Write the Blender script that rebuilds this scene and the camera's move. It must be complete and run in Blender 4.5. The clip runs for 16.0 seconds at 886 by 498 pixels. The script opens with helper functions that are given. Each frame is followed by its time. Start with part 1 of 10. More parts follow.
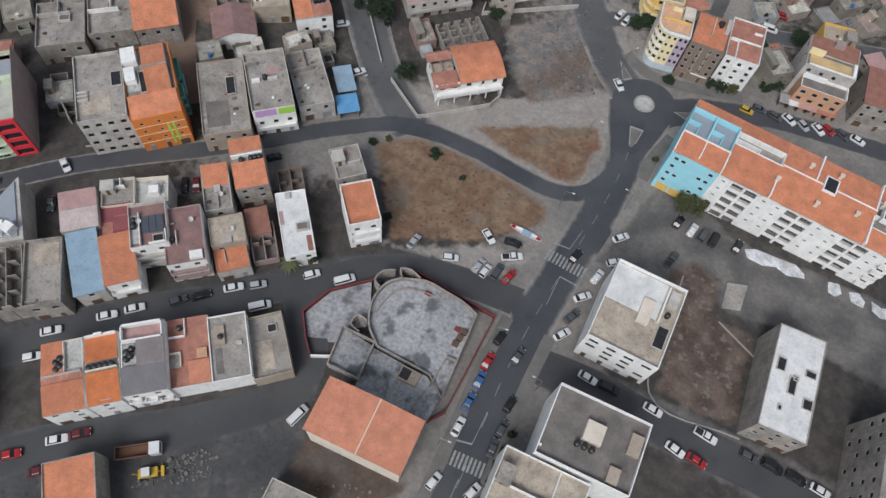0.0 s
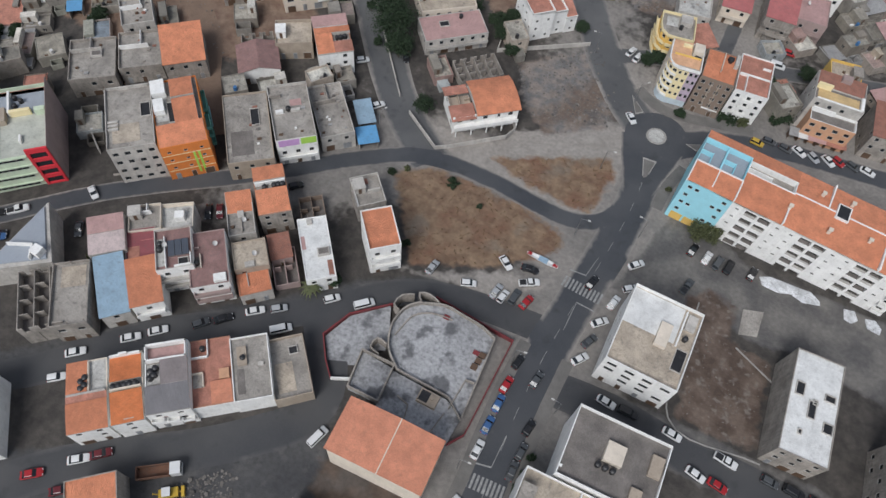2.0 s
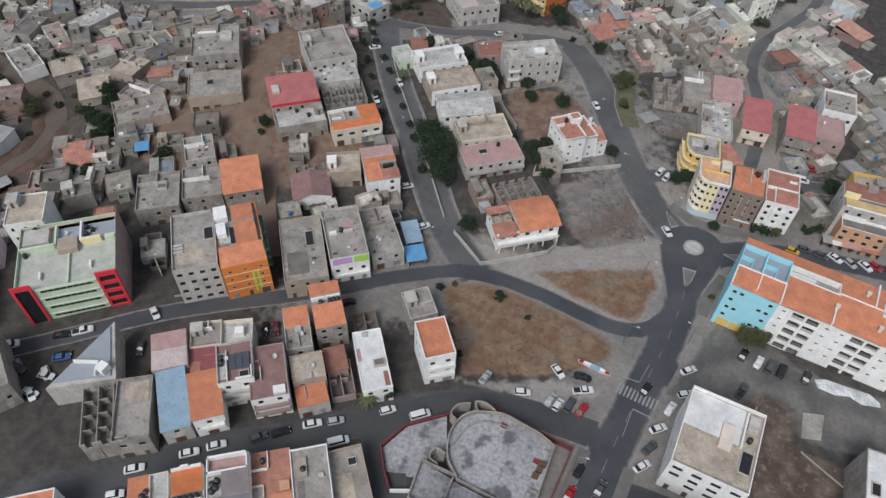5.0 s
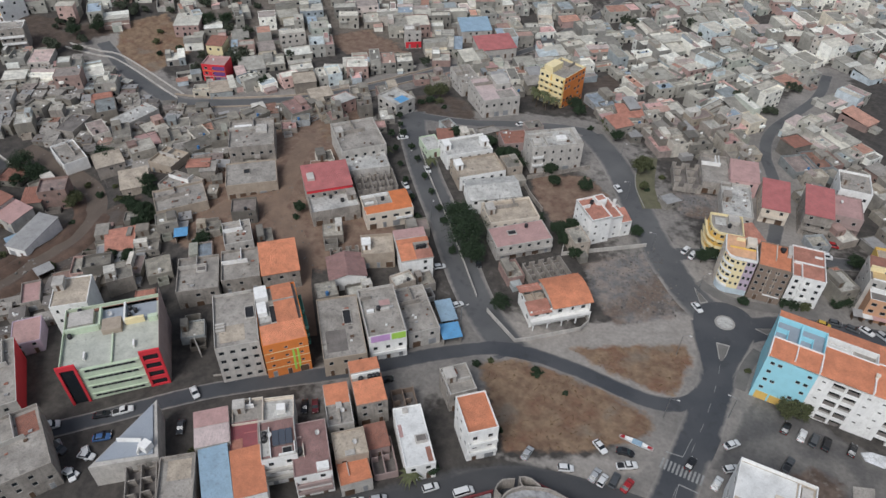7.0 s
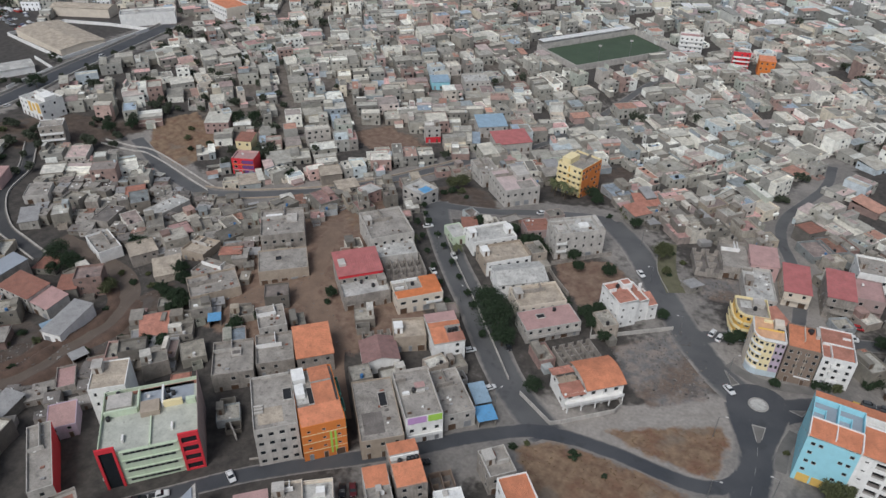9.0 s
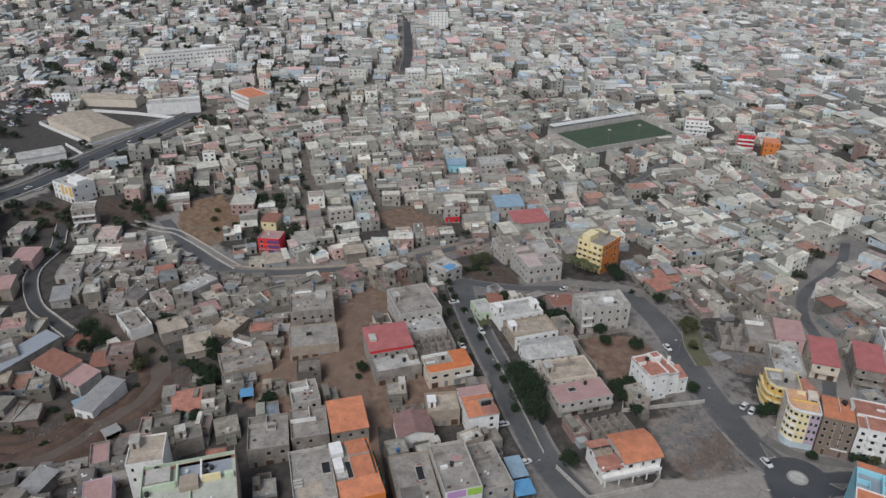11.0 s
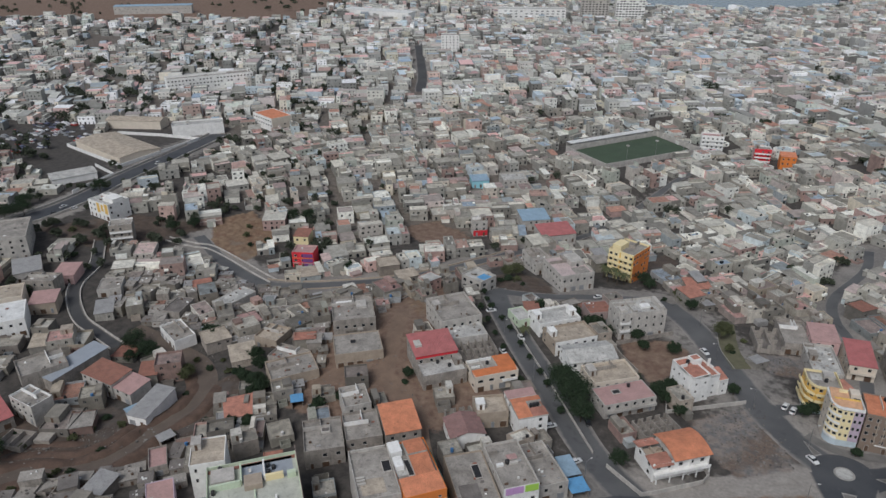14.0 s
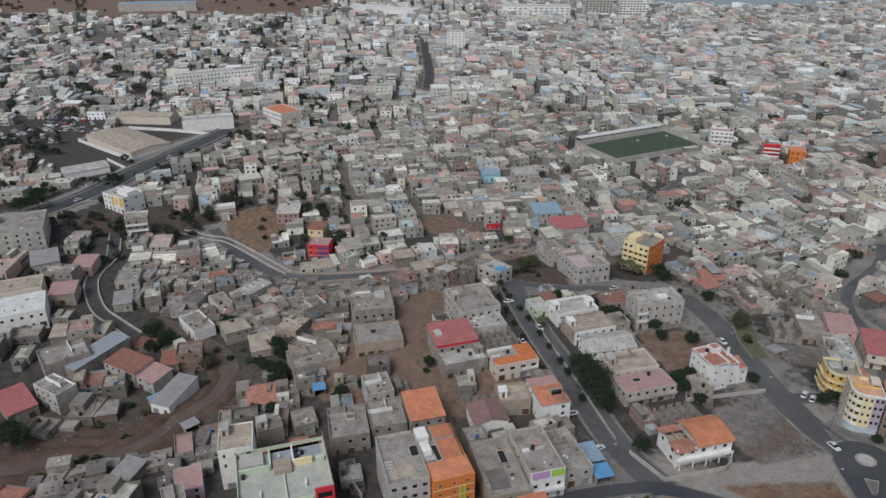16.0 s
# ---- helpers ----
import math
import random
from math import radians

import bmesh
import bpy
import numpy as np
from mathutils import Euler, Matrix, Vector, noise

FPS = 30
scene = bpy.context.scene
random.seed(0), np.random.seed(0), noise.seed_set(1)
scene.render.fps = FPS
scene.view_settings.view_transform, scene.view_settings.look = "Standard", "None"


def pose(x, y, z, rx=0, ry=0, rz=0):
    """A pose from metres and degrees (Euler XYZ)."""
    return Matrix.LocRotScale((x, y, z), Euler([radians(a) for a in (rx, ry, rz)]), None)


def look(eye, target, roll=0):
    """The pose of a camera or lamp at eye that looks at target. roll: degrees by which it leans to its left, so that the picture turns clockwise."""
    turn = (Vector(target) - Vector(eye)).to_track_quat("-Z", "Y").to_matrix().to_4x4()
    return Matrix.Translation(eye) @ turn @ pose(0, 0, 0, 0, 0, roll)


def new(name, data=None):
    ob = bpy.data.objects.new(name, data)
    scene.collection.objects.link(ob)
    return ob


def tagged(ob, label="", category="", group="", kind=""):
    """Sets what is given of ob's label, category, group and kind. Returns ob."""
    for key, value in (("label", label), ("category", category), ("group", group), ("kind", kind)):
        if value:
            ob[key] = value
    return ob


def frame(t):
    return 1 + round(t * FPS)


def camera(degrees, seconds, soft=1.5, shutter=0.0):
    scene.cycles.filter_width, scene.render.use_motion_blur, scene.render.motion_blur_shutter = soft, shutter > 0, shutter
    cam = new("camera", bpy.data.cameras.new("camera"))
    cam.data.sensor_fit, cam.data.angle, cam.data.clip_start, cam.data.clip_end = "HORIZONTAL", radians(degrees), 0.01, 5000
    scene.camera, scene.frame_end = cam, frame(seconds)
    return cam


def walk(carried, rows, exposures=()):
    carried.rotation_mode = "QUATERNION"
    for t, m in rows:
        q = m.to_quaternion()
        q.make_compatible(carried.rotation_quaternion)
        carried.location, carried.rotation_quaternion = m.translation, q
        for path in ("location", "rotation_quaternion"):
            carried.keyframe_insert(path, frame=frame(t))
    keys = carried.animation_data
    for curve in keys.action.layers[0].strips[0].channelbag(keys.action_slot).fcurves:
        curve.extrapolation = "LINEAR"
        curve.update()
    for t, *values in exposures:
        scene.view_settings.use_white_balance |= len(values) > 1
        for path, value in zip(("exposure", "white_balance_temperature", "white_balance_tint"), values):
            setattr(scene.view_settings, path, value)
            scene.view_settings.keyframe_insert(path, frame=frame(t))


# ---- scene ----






















cam = camera(64.4, 16.0)
METRES, EYE, TILT, LEAN, TURN = 76.0, 149.4, 0.0, 0.0, 17.9
ROWS = [
    (0.0, 0.0, 0.0, 0.0, 9.0, -64.7, -4.29),
    (0.5, -0.0051, -0.0251, -0.0, 9.13, -64.83, -4.31),
    (1.0, -0.0101, -0.0426, 0.0014, 9.26, -64.22, -4.33),
    (1.5, -0.0153, -0.0596, 0.001, 9.36, -62.71, -4.24),
    (2.0, -0.0222, -0.0779, -0.0006, 9.42, -60.94, -3.85),
    (2.5, -0.0332, -0.0958, -0.0009, 9.36, -59.02, -3.48),
    (3.0, -0.0453, -0.1169, -0.0025, 9.27, -57.09, -3.11),
    (3.5, -0.0582, -0.1393, -0.0042, 9.17, -55.18, -2.73),
    (4.0, -0.0741, -0.1625, -0.0059, 9.09, -53.25, -2.43),
    (6.5, -0.1774, -0.2841, -0.019, 8.8, -43.56, -1.14),
    (7.0, -0.2021, -0.3078, -0.0209, 8.79, -41.62, -1.01),
    (7.5, -0.2282, -0.3312, -0.0216, 8.79, -39.71, -0.94),
    (8.0, -0.2546, -0.3544, -0.0215, 8.79, -37.79, -0.89),
    (8.5, -0.2816, -0.378, -0.0212, 8.79, -35.85, -0.83),
    (9.0, -0.3092, -0.4016, -0.0207, 8.78, -33.91, -0.75),
    (9.5, -0.3367, -0.4252, -0.0208, 8.77, -32.01, -0.62),
    (10.0, -0.3648, -0.4489, -0.0209, 8.76, -30.14, -0.51),
    (12.5, -0.5083, -0.5685, -0.0274, 8.69, -25.16, -0.08),
    (13.0, -0.5366, -0.5905, -0.0354, 8.66, -25.16, 0.03),
    (13.5, -0.5656, -0.612, -0.0438, 8.64, -25.17, 0.13),
    (14.0, -0.5954, -0.6331, -0.0525, 8.62, -25.18, 0.23),
    (14.5, -0.6255, -0.6528, -0.0609, 8.57, -25.21, 0.28),
    (15.0, -0.6543, -0.6697, -0.0687, 8.58, -25.24, 0.16),
    (15.5, -0.6771, -0.6816, -0.0758, 8.58, -25.26, 0.15),
    (16.0, -0.6872, -0.6857, -0.083, 8.6, -25.25, 0.22),
]
walk(cam, [(t, pose(0, 0, EYE, TILT, LEAN, TURN) @ pose(METRES * x, METRES * y, METRES * z, 90 + pitch, roll, yaw)) for t, x, y, z, yaw, pitch, roll in ROWS], [(0.0, -0.1), (4.0, -0.1), (8.0, -0.16), (12.5, -0.40), (16.0, -0.43)])

WORLD_STRENGTH, SUN_STRENGTH = 0.118, 2.4
world = bpy.data.worlds.new("overcast_dusk")
scene.world = world
world.use_nodes = True
wn = world.node_tree.nodes
sky = wn.new("ShaderNodeTexSky")
sky.sky_type, sky.sun_disc = "NISHITA", False
sky.sun_elevation, sky.sun_rotation = radians(50), radians(183)
sky.air_density, sky.dust_density, sky.ozone_density = 1.0, 1.5, 1.0
soft_sky = wn.new("ShaderNodeHueSaturation")
soft_sky.inputs["Saturation"].default_value = 0.6
world.node_tree.links.new(sky.outputs["Color"], soft_sky.inputs["Color"])
world.node_tree.links.new(soft_sky.outputs["Color"], wn["Background"].inputs["Color"])
wn["Background"].inputs["Strength"].default_value = WORLD_STRENGTH
sun = new("sun", bpy.data.lights.new("sun", "SUN"))
sun.data.energy, sun.data.angle, sun.data.color = SUN_STRENGTH, radians(28), (0.97, 0.98, 1.0)
sun.matrix_world = look((-5, -100, 120), (0, 0, 0))


# ---- terrain ----
HILLS = [(0, 21, 94, 6.9), (114, 62, 94, 4.0), (-114, 31, 83, 5.2), (0, 135, 62, -1.7), (-73, 114, 62, -6.4), (-78, 208, 62, 7.1), (-198, 73, 57, -8.2),
         (-156, 135, 52, 10.0), (-234, 172, 62, -10.2), (-343, 187, 83, 4.9), (-166, 270, 73, -3.1), (-94, 364, 94, -16.8), (-218, 395, 94, 6.2), (42, 260, 94, 2.2)]
BAY = (-238.0, 1622.0, 262.0)
SEA_LEVEL = -11.0


def ground(x, y):
    """Height of the land, for numbers or arrays."""
    z = -7.1 + 0 * x
    for hx, hy, s, k in HILLS:
        z = z + k * np.exp(-((x - hx) ** 2 + (y - hy) ** 2) / (2 * s * s))
    z = z + 26 * np.exp(-((x + 1150) ** 2 + (y - 1000) ** 2) / (2 * 260.0 ** 2))
    pad = np.clip((108.0 - np.hypot(x + 129, y - 462)) / 46.0, 0, 1)
    z = z + (-14.9 - z) * pad * pad * (3 - 2 * pad)
    r = np.sqrt((x - BAY[0]) ** 2 + (y - BAY[1]) ** 2) / BAY[2]
    return z - 20 * np.clip((1.02 - r) / 0.04, 0, 1) ** 1.0


# ---- materials ----
def nodes_of(name):
    m = bpy.data.materials.new(name)
    m.use_nodes = True
    return m, m.node_tree.nodes, m.node_tree.links, m.node_tree.nodes["Principled BSDF"]


def noise_node(n, l, scale, detail=4.0, vector=None):
    t = n.new("ShaderNodeTexNoise")
    t.inputs["Scale"].default_value, t.inputs["Detail"].default_value = scale, detail
    if vector is not None:
        l.new(vector, t.inputs["Vector"])
    return t.outputs["Fac"]


def remap(n, l, value, a, b, c, d):
    r = n.new("ShaderNodeMapRange")
    l.new(value, r.inputs["Value"])
    for key, v in zip(("From Min", "From Max", "To Min", "To Max"), (a, b, c, d)):
        r.inputs[key].default_value = v
    return r.outputs["Result"]


def maths(n, l, op, a, b):
    r = n.new("ShaderNodeMath")
    r.operation = op
    for i, v in enumerate((a, b)):
        if isinstance(v, (int, float)):
            r.inputs[i].default_value = v
        else:
            l.new(v, r.inputs[i])
    return r.outputs[0]


def blend(n, l, fac, a, b, kind="MIX"):
    r = n.new("ShaderNodeMix")
    r.data_type, r.blend_type = "RGBA", kind
    for key, v in ((0, fac), (6, a), (7, b)):
        if isinstance(v, (int, float)):
            r.inputs[key].default_value = v
        elif isinstance(v, tuple):
            r.inputs[key].default_value = (*v, 1)
        else:
            l.new(v, r.inputs[key])
    return r.outputs[2]


def ramp_of(n, l, value, colours):
    r = n.new("ShaderNodeValToRGB")
    r.color_ramp.interpolation = "CONSTANT"
    while len(r.color_ramp.elements) < len(colours):
        r.color_ramp.elements.new(0.5)
    for i, c in enumerate(colours):
        r.color_ramp.elements[i].position = i / len(colours)
        r.color_ramp.elements[i].color = (*c, 1)
    l.new(value, r.inputs[0])
    return r.outputs[0]


def surface(name, colour, rough=0.9, stain=0.35, size=0.35, grain=5.0, dirt=(0.13, 0.12, 0.11), bump=0.0, bump_scale=8.0, metal=0.0, rand=0.0, palette=None, island=False, ribs=0.0, rib_dir=0, spot=(0.56, 0.74)):
    """A weathered surface: blotches and grain at two sizes, dirt stains, an optional palette by object or island, and ribs for tiles and sheet metal."""
    m, n, l, b = nodes_of(name)
    pos = n.new("ShaderNodeNewGeometry")
    coord = pos.outputs["Position"]
    rnd = pos.outputs["Random Per Island"] if island else n.new("ShaderNodeObjectInfo").outputs["Random"]
    base = colour
    if palette:
        base = ramp_of(n, l, rnd, palette)
    big = noise_node(n, l, size, 5.0, coord)
    small = noise_node(n, l, grain, 3.0, coord)
    tone = maths(n, l, "MULTIPLY", remap(n, l, big, 0.25, 0.75, 1 - stain * 0.55, 1 + stain * 0.35), remap(n, l, small, 0.3, 0.7, 1 - stain * 0.28, 1 + stain * 0.22))
    if rand:
        tone = maths(n, l, "MULTIPLY", tone, remap(n, l, maths(n, l, "FRACT", maths(n, l, "MULTIPLY", rnd, 13.7), 0), 0, 1, 1 - rand, 1 + rand))
    grey = n.new("ShaderNodeCombineColor")
    for i in range(3):
        l.new(tone, grey.inputs[i])
    toned = blend(n, l, 1.0, base, grey.outputs[0], "MULTIPLY")
    spots = remap(n, l, noise_node(n, l, size * 3.1, 6.0, coord), spot[0], spot[1], 0.0, min(stain, 0.9))
    out = blend(n, l, spots, toned, dirt)
    if stain >= 0.2 and not island:
        run = n.new("ShaderNodeMapping")
        run.inputs["Scale"].default_value = (1.6, 1.6, 0.14)
        l.new(coord, run.inputs["Vector"])
        out = blend(n, l, remap(n, l, noise_node(n, l, 1.0, 5.0, run.outputs["Vector"]), 0.5, 0.72, 0.0, stain * 0.95), out, blend(n, l, 0.6, out, dirt))
    l.new(out, b.inputs["Base Color"])
    b.inputs["Roughness"].default_value, b.inputs["Metallic"].default_value = rough, metal
    height = small
    if ribs:
        tc = n.new("ShaderNodeTexCoord")
        w = n.new("ShaderNodeTexWave")
        w.bands_direction = ("X", "Y", "Z")[rib_dir]
        w.inputs["Scale"].default_value = ribs
        w.inputs["Distortion"].default_value = 0.4
        l.new(tc.outputs["Object"], w.inputs["Vector"])
        height = maths(n, l, "ADD", small, maths(n, l, "MULTIPLY", w.outputs["Fac"], 1.5))
        bump = max(bump, 0.5)
    if bump:
        k = n.new("ShaderNodeBump")
        k.inputs["Strength"].default_value, k.inputs["Distance"].default_value = bump, 0.05
        l.new(height, k.inputs["Height"])
        l.new(k.outputs["Normal"], b.inputs["Normal"])
    return m


WALL = {
    "white": surface("white_paint", (0.83, 0.82, 0.79), stain=0.26, dirt=(0.32, 0.29, 0.25)),
    "cream": surface("cream_paint", (0.68, 0.60, 0.50), stain=0.22, dirt=(0.32, 0.27, 0.22)),
    "grey": surface("raw_block", (0.345, 0.31, 0.272), stain=0.7, bump=0.3),
    "pale": surface("pale_render", (0.50, 0.47, 0.43), stain=0.5, dirt=(0.22, 0.20, 0.18)),
    "tan": surface("tan_render", (0.40, 0.33, 0.26), stain=0.35, dirt=(0.20, 0.17, 0.14)),
    "pink": surface("pink_paint", (0.55, 0.36, 0.34), stain=0.3),
    "rose": surface("grey_rose_render", (0.36, 0.27, 0.25), stain=0.25),
    "orange": surface("orange_paint", (0.72, 0.22, 0.05), stain=0.2, dirt=(0.35, 0.14, 0.06)),
    "yellow": surface("yellow_paint", (0.72, 0.47, 0.13), stain=0.2, dirt=(0.40, 0.28, 0.12)),
    "lemon": surface("pale_yellow_paint", (0.80, 0.68, 0.40), stain=0.15, dirt=(0.45, 0.36, 0.2)),
    "brown": surface("brown_paint", (0.24, 0.18, 0.14), stain=0.2),
    "mint": surface("pale_green_paint", (0.55, 0.64, 0.48), stain=0.22, dirt=(0.3, 0.3, 0.22)),
    "blue": surface("sky_blue_paint", (0.33, 0.66, 0.75), stain=0.15, dirt=(0.22, 0.38, 0.42)),
    "terracotta": surface("terracotta_coping", (0.46, 0.22, 0.14), stain=0.4),
    "apricot": surface("apricot_paint", (0.58, 0.33, 0.20), stain=0.25, dirt=(0.3, 0.18, 0.12)),
    "pale_blue": surface("pale_blue_paint", (0.52, 0.60, 0.64), stain=0.25),
    "lilac": surface("lilac_paint", (0.50, 0.40, 0.48), stain=0.25),
    "red": surface("red_paint", (0.66, 0.035, 0.05), stain=0.12, dirt=(0.3, 0.05, 0.05)),
    "lime": surface("lime_paint", (0.40, 0.66, 0.10), stain=0.12),
    "teal": surface("teal_paint", (0.10, 0.32, 0.28), stain=0.2),
    "purple": surface("purple_paint", (0.16, 0.06, 0.21), stain=0.15),
    "magenta": surface("pink_violet_paint", (0.58, 0.34, 0.62), stain=0.15),
}
ROOF = {
    "slab": surface("concrete_roof", (0.34, 0.312, 0.278), stain=0.75, size=0.22, bump=0.2),
    "dark": surface("dark_screed_roof", (0.19, 0.17, 0.155), stain=0.8, size=0.25),
    "pale": surface("pale_screed_roof", (0.50, 0.49, 0.46), stain=0.7, size=0.25),
    "beige": surface("beige_screed_roof", (0.46, 0.39, 0.31), stain=0.65, size=0.3),
    "white": surface("white_sealed_roof", (0.70, 0.70, 0.68), stain=0.4, size=0.3, dirt=(0.35, 0.33, 0.31)),
    "tile": surface("orange_clay_tile", (0.66, 0.25, 0.135), stain=0.42, size=0.4, dirt=(0.33, 0.14, 0.08), rand=0.12, ribs=3.2, rib_dir=0),
    "tile2": surface("faded_clay_tile", (0.49, 0.22, 0.16), stain=0.65, size=0.4, dirt=(0.27, 0.14, 0.10), rand=0.12, ribs=3.2, rib_dir=0),
    "tile3": surface("sun_bleached_clay_tile", (0.64, 0.26, 0.16), stain=0.4, size=0.4, dirt=(0.36, 0.18, 0.12), ribs=3.2, rib_dir=0),
    "slate2": surface("mauve_grey_sheet", (0.25, 0.215, 0.21), rough=0.7, stain=0.35, ribs=2.0),
    "tile4": surface("vivid_orange_tile", (0.64, 0.20, 0.075), stain=0.4, size=0.4, dirt=(0.36, 0.13, 0.06), ribs=3.2, rib_dir=0),
    "mauve": surface("mauve_brown_tile", (0.30, 0.175, 0.16), stain=0.45, size=0.5, ribs=3.2, rib_dir=0),
    "crimson": surface("crimson_sheet_roof", (0.30, 0.09, 0.10), stain=0.35, ribs=2.4),
    "blush": surface("pale_pink_sheet", (0.58, 0.47, 0.45), stain=0.4, ribs=2.4),
    "slate": surface("dark_grey_sheet", (0.20, 0.19, 0.195), rough=0.6, stain=0.25, ribs=2.0),
    "ochre": surface("ochre_screed_roof", (0.56, 0.40, 0.20), stain=0.4, size=0.3, dirt=(0.34, 0.24, 0.14)),
    "peach": surface("peach_clay_tile", (0.68, 0.40, 0.24), stain=0.4, size=0.4, dirt=(0.42, 0.24, 0.15), ribs=3.2, rib_dir=0),
    "brick": surface("brown_red_tile", (0.32, 0.145, 0.105), stain=0.4, size=0.6, ribs=3.2, rib_dir=0),
    "pink": surface("pink_sheet_roof", (0.48, 0.30, 0.28), stain=0.3, ribs=2.4),
    "red": surface("red_sheet_roof", (0.47, 0.155, 0.15), stain=0.35, ribs=2.4),
    "blue": surface("blue_sheet_roof", (0.29, 0.41, 0.51), stain=0.3, ribs=2.4),
    "skyblue": surface("bright_blue_sheet", (0.13, 0.36, 0.62), stain=0.25, ribs=2.4),
    "tin": surface("galvanised_sheet", (0.40, 0.39, 0.38), rough=0.6, stain=0.4, ribs=2.4, metal=0.2),
    "mint": surface("pale_green_floor", (0.47, 0.48, 0.42), stain=0.35),
    "steel": surface("grey_standing_seam", (0.33, 0.36, 0.40), rough=0.6, stain=0.15, ribs=1.6),
}
M_GLASS = surface("window_glass", (0.02, 0.024, 0.028), rough=0.12, stain=0.1)
M_FRAME = surface("window_frame_paint", (0.45, 0.43, 0.40), rough=0.6, stain=0.2)
M_WOOD = surface("brown_door_wood", (0.11, 0.065, 0.04), rough=0.6, stain=0.3)
M_SHUTTER = surface("roller_shutter", (0.30, 0.31, 0.32), rough=0.5, stain=0.3, ribs=5.0, rib_dir=2)
# Also tops the light shafts, painting their unlit depth black.
M_TANK = surface("black_plastic_and_shaft_depth", (0.02, 0.02, 0.022), rough=0.5, stain=0.2)
M_TANKB = surface("blue_plastic_tank", (0.05, 0.16, 0.34), rough=0.5, stain=0.2)
M_DISH = surface("white_dish_enamel", (0.62, 0.60, 0.57), rough=0.5, stain=0.2)
M_STEEL = surface("galvanised_steel", (0.35, 0.35, 0.35), rough=0.4, stain=0.2, metal=0.7)
M_RUST = surface("rusty_steel", (0.16, 0.08, 0.05), stain=0.4)
M_PANEL = surface("dark_solar_glass", (0.07, 0.08, 0.10), rough=0.3, stain=0.1)
M_LINE = surface("road_paint", (0.31, 0.31, 0.30), stain=0.6, size=1.2, dirt=(0.14, 0.14, 0.14))
M_EARTH = surface("compacted_earth_track", (0.128, 0.098, 0.078), stain=0.4, size=0.15, dirt=(0.11, 0.09, 0.075))
M_CLAY = surface("reddish_earth_street", (0.21, 0.143, 0.103), stain=0.5, size=0.15, dirt=(0.12, 0.085, 0.066))
M_PAVE = surface("cobbled_pavement", (0.17, 0.16, 0.148), stain=0.4, size=0.3, bump=0.3)
M_KERB = surface("kerb_concrete", (0.34, 0.325, 0.30), stain=0.35)
M_WATER = surface("sea_water", (0.16, 0.21, 0.25), rough=0.25, stain=0.1, size=0.02)
M_PITCH = surface("artificial_turf", (0.055, 0.085, 0.05), stain=0.25, size=0.08)
M_TRUNK = surface("bark", (0.10, 0.075, 0.055), stain=0.3)
M_LEAF = surface("leaves", (0.025, 0.046, 0.020), rough=0.9, stain=0.3, rand=0.45, island=True)
M_LEAF2 = surface("dry_olive_leaves", (0.085, 0.095, 0.04), rough=0.8, stain=0.3, rand=0.4, island=True)
M_LEAF3 = surface("grey_green_leaves", (0.062, 0.076, 0.048), rough=0.85, stain=0.3, rand=0.4, island=True)
M_TYRE = surface("tyre_rubber", (0.018, 0.018, 0.018), rough=0.8, stain=0.1)
M_LAMP = surface("headlamp_lens", (0.55, 0.56, 0.57), rough=0.15, stain=0.1)
M_TAIL = surface("tail_lamp_lens", (0.35, 0.02, 0.02), rough=0.2, stain=0.1)
M_SOOT = surface("stained_concrete_floor", (0.37, 0.37, 0.375), stain=0.75, size=0.075, grain=1.2, dirt=(0.07, 0.07, 0.075), spot=(0.53, 0.63))
M_REDWALL = surface("maroon_wall_paint", (0.20, 0.035, 0.04), stain=0.35)
M_WASHED = surface("worn_whitewash", (0.66, 0.67, 0.68), stain=0.85, size=0.45, dirt=(0.17, 0.155, 0.145))
M_RUBBLE = surface("rubble_stone", (0.16, 0.145, 0.13), stain=0.4, rand=0.45, island=True)
CITY_WALLS = [(0.690, 0.697, 0.660), (0.268, 0.263, 0.235), (0.315, 0.306, 0.274), (0.213, 0.207, 0.186), (0.362, 0.346, 0.304), (0.244, 0.227, 0.198), (0.567, 0.558, 0.509), (0.292, 0.287, 0.266), (0.328, 0.305, 0.279),
              (0.189, 0.183, 0.167), (0.615, 0.613, 0.570), (0.260, 0.255, 0.231), (0.363, 0.317, 0.297), (0.331, 0.318, 0.282), (0.229, 0.223, 0.205), (0.441, 0.428, 0.385), (0.284, 0.279, 0.258), (0.347, 0.390, 0.403),
              (0.197, 0.187, 0.167), (0.489, 0.478, 0.433), (0.299, 0.287, 0.251), (0.405, 0.366, 0.318), (0.378, 0.366, 0.335), (0.252, 0.242, 0.217), (0.333, 0.235, 0.208), (0.276, 0.267, 0.235),
              (0.44, 0.31, 0.285), (0.44, 0.40, 0.33), (0.32, 0.36, 0.385), (0.36, 0.38, 0.335)]
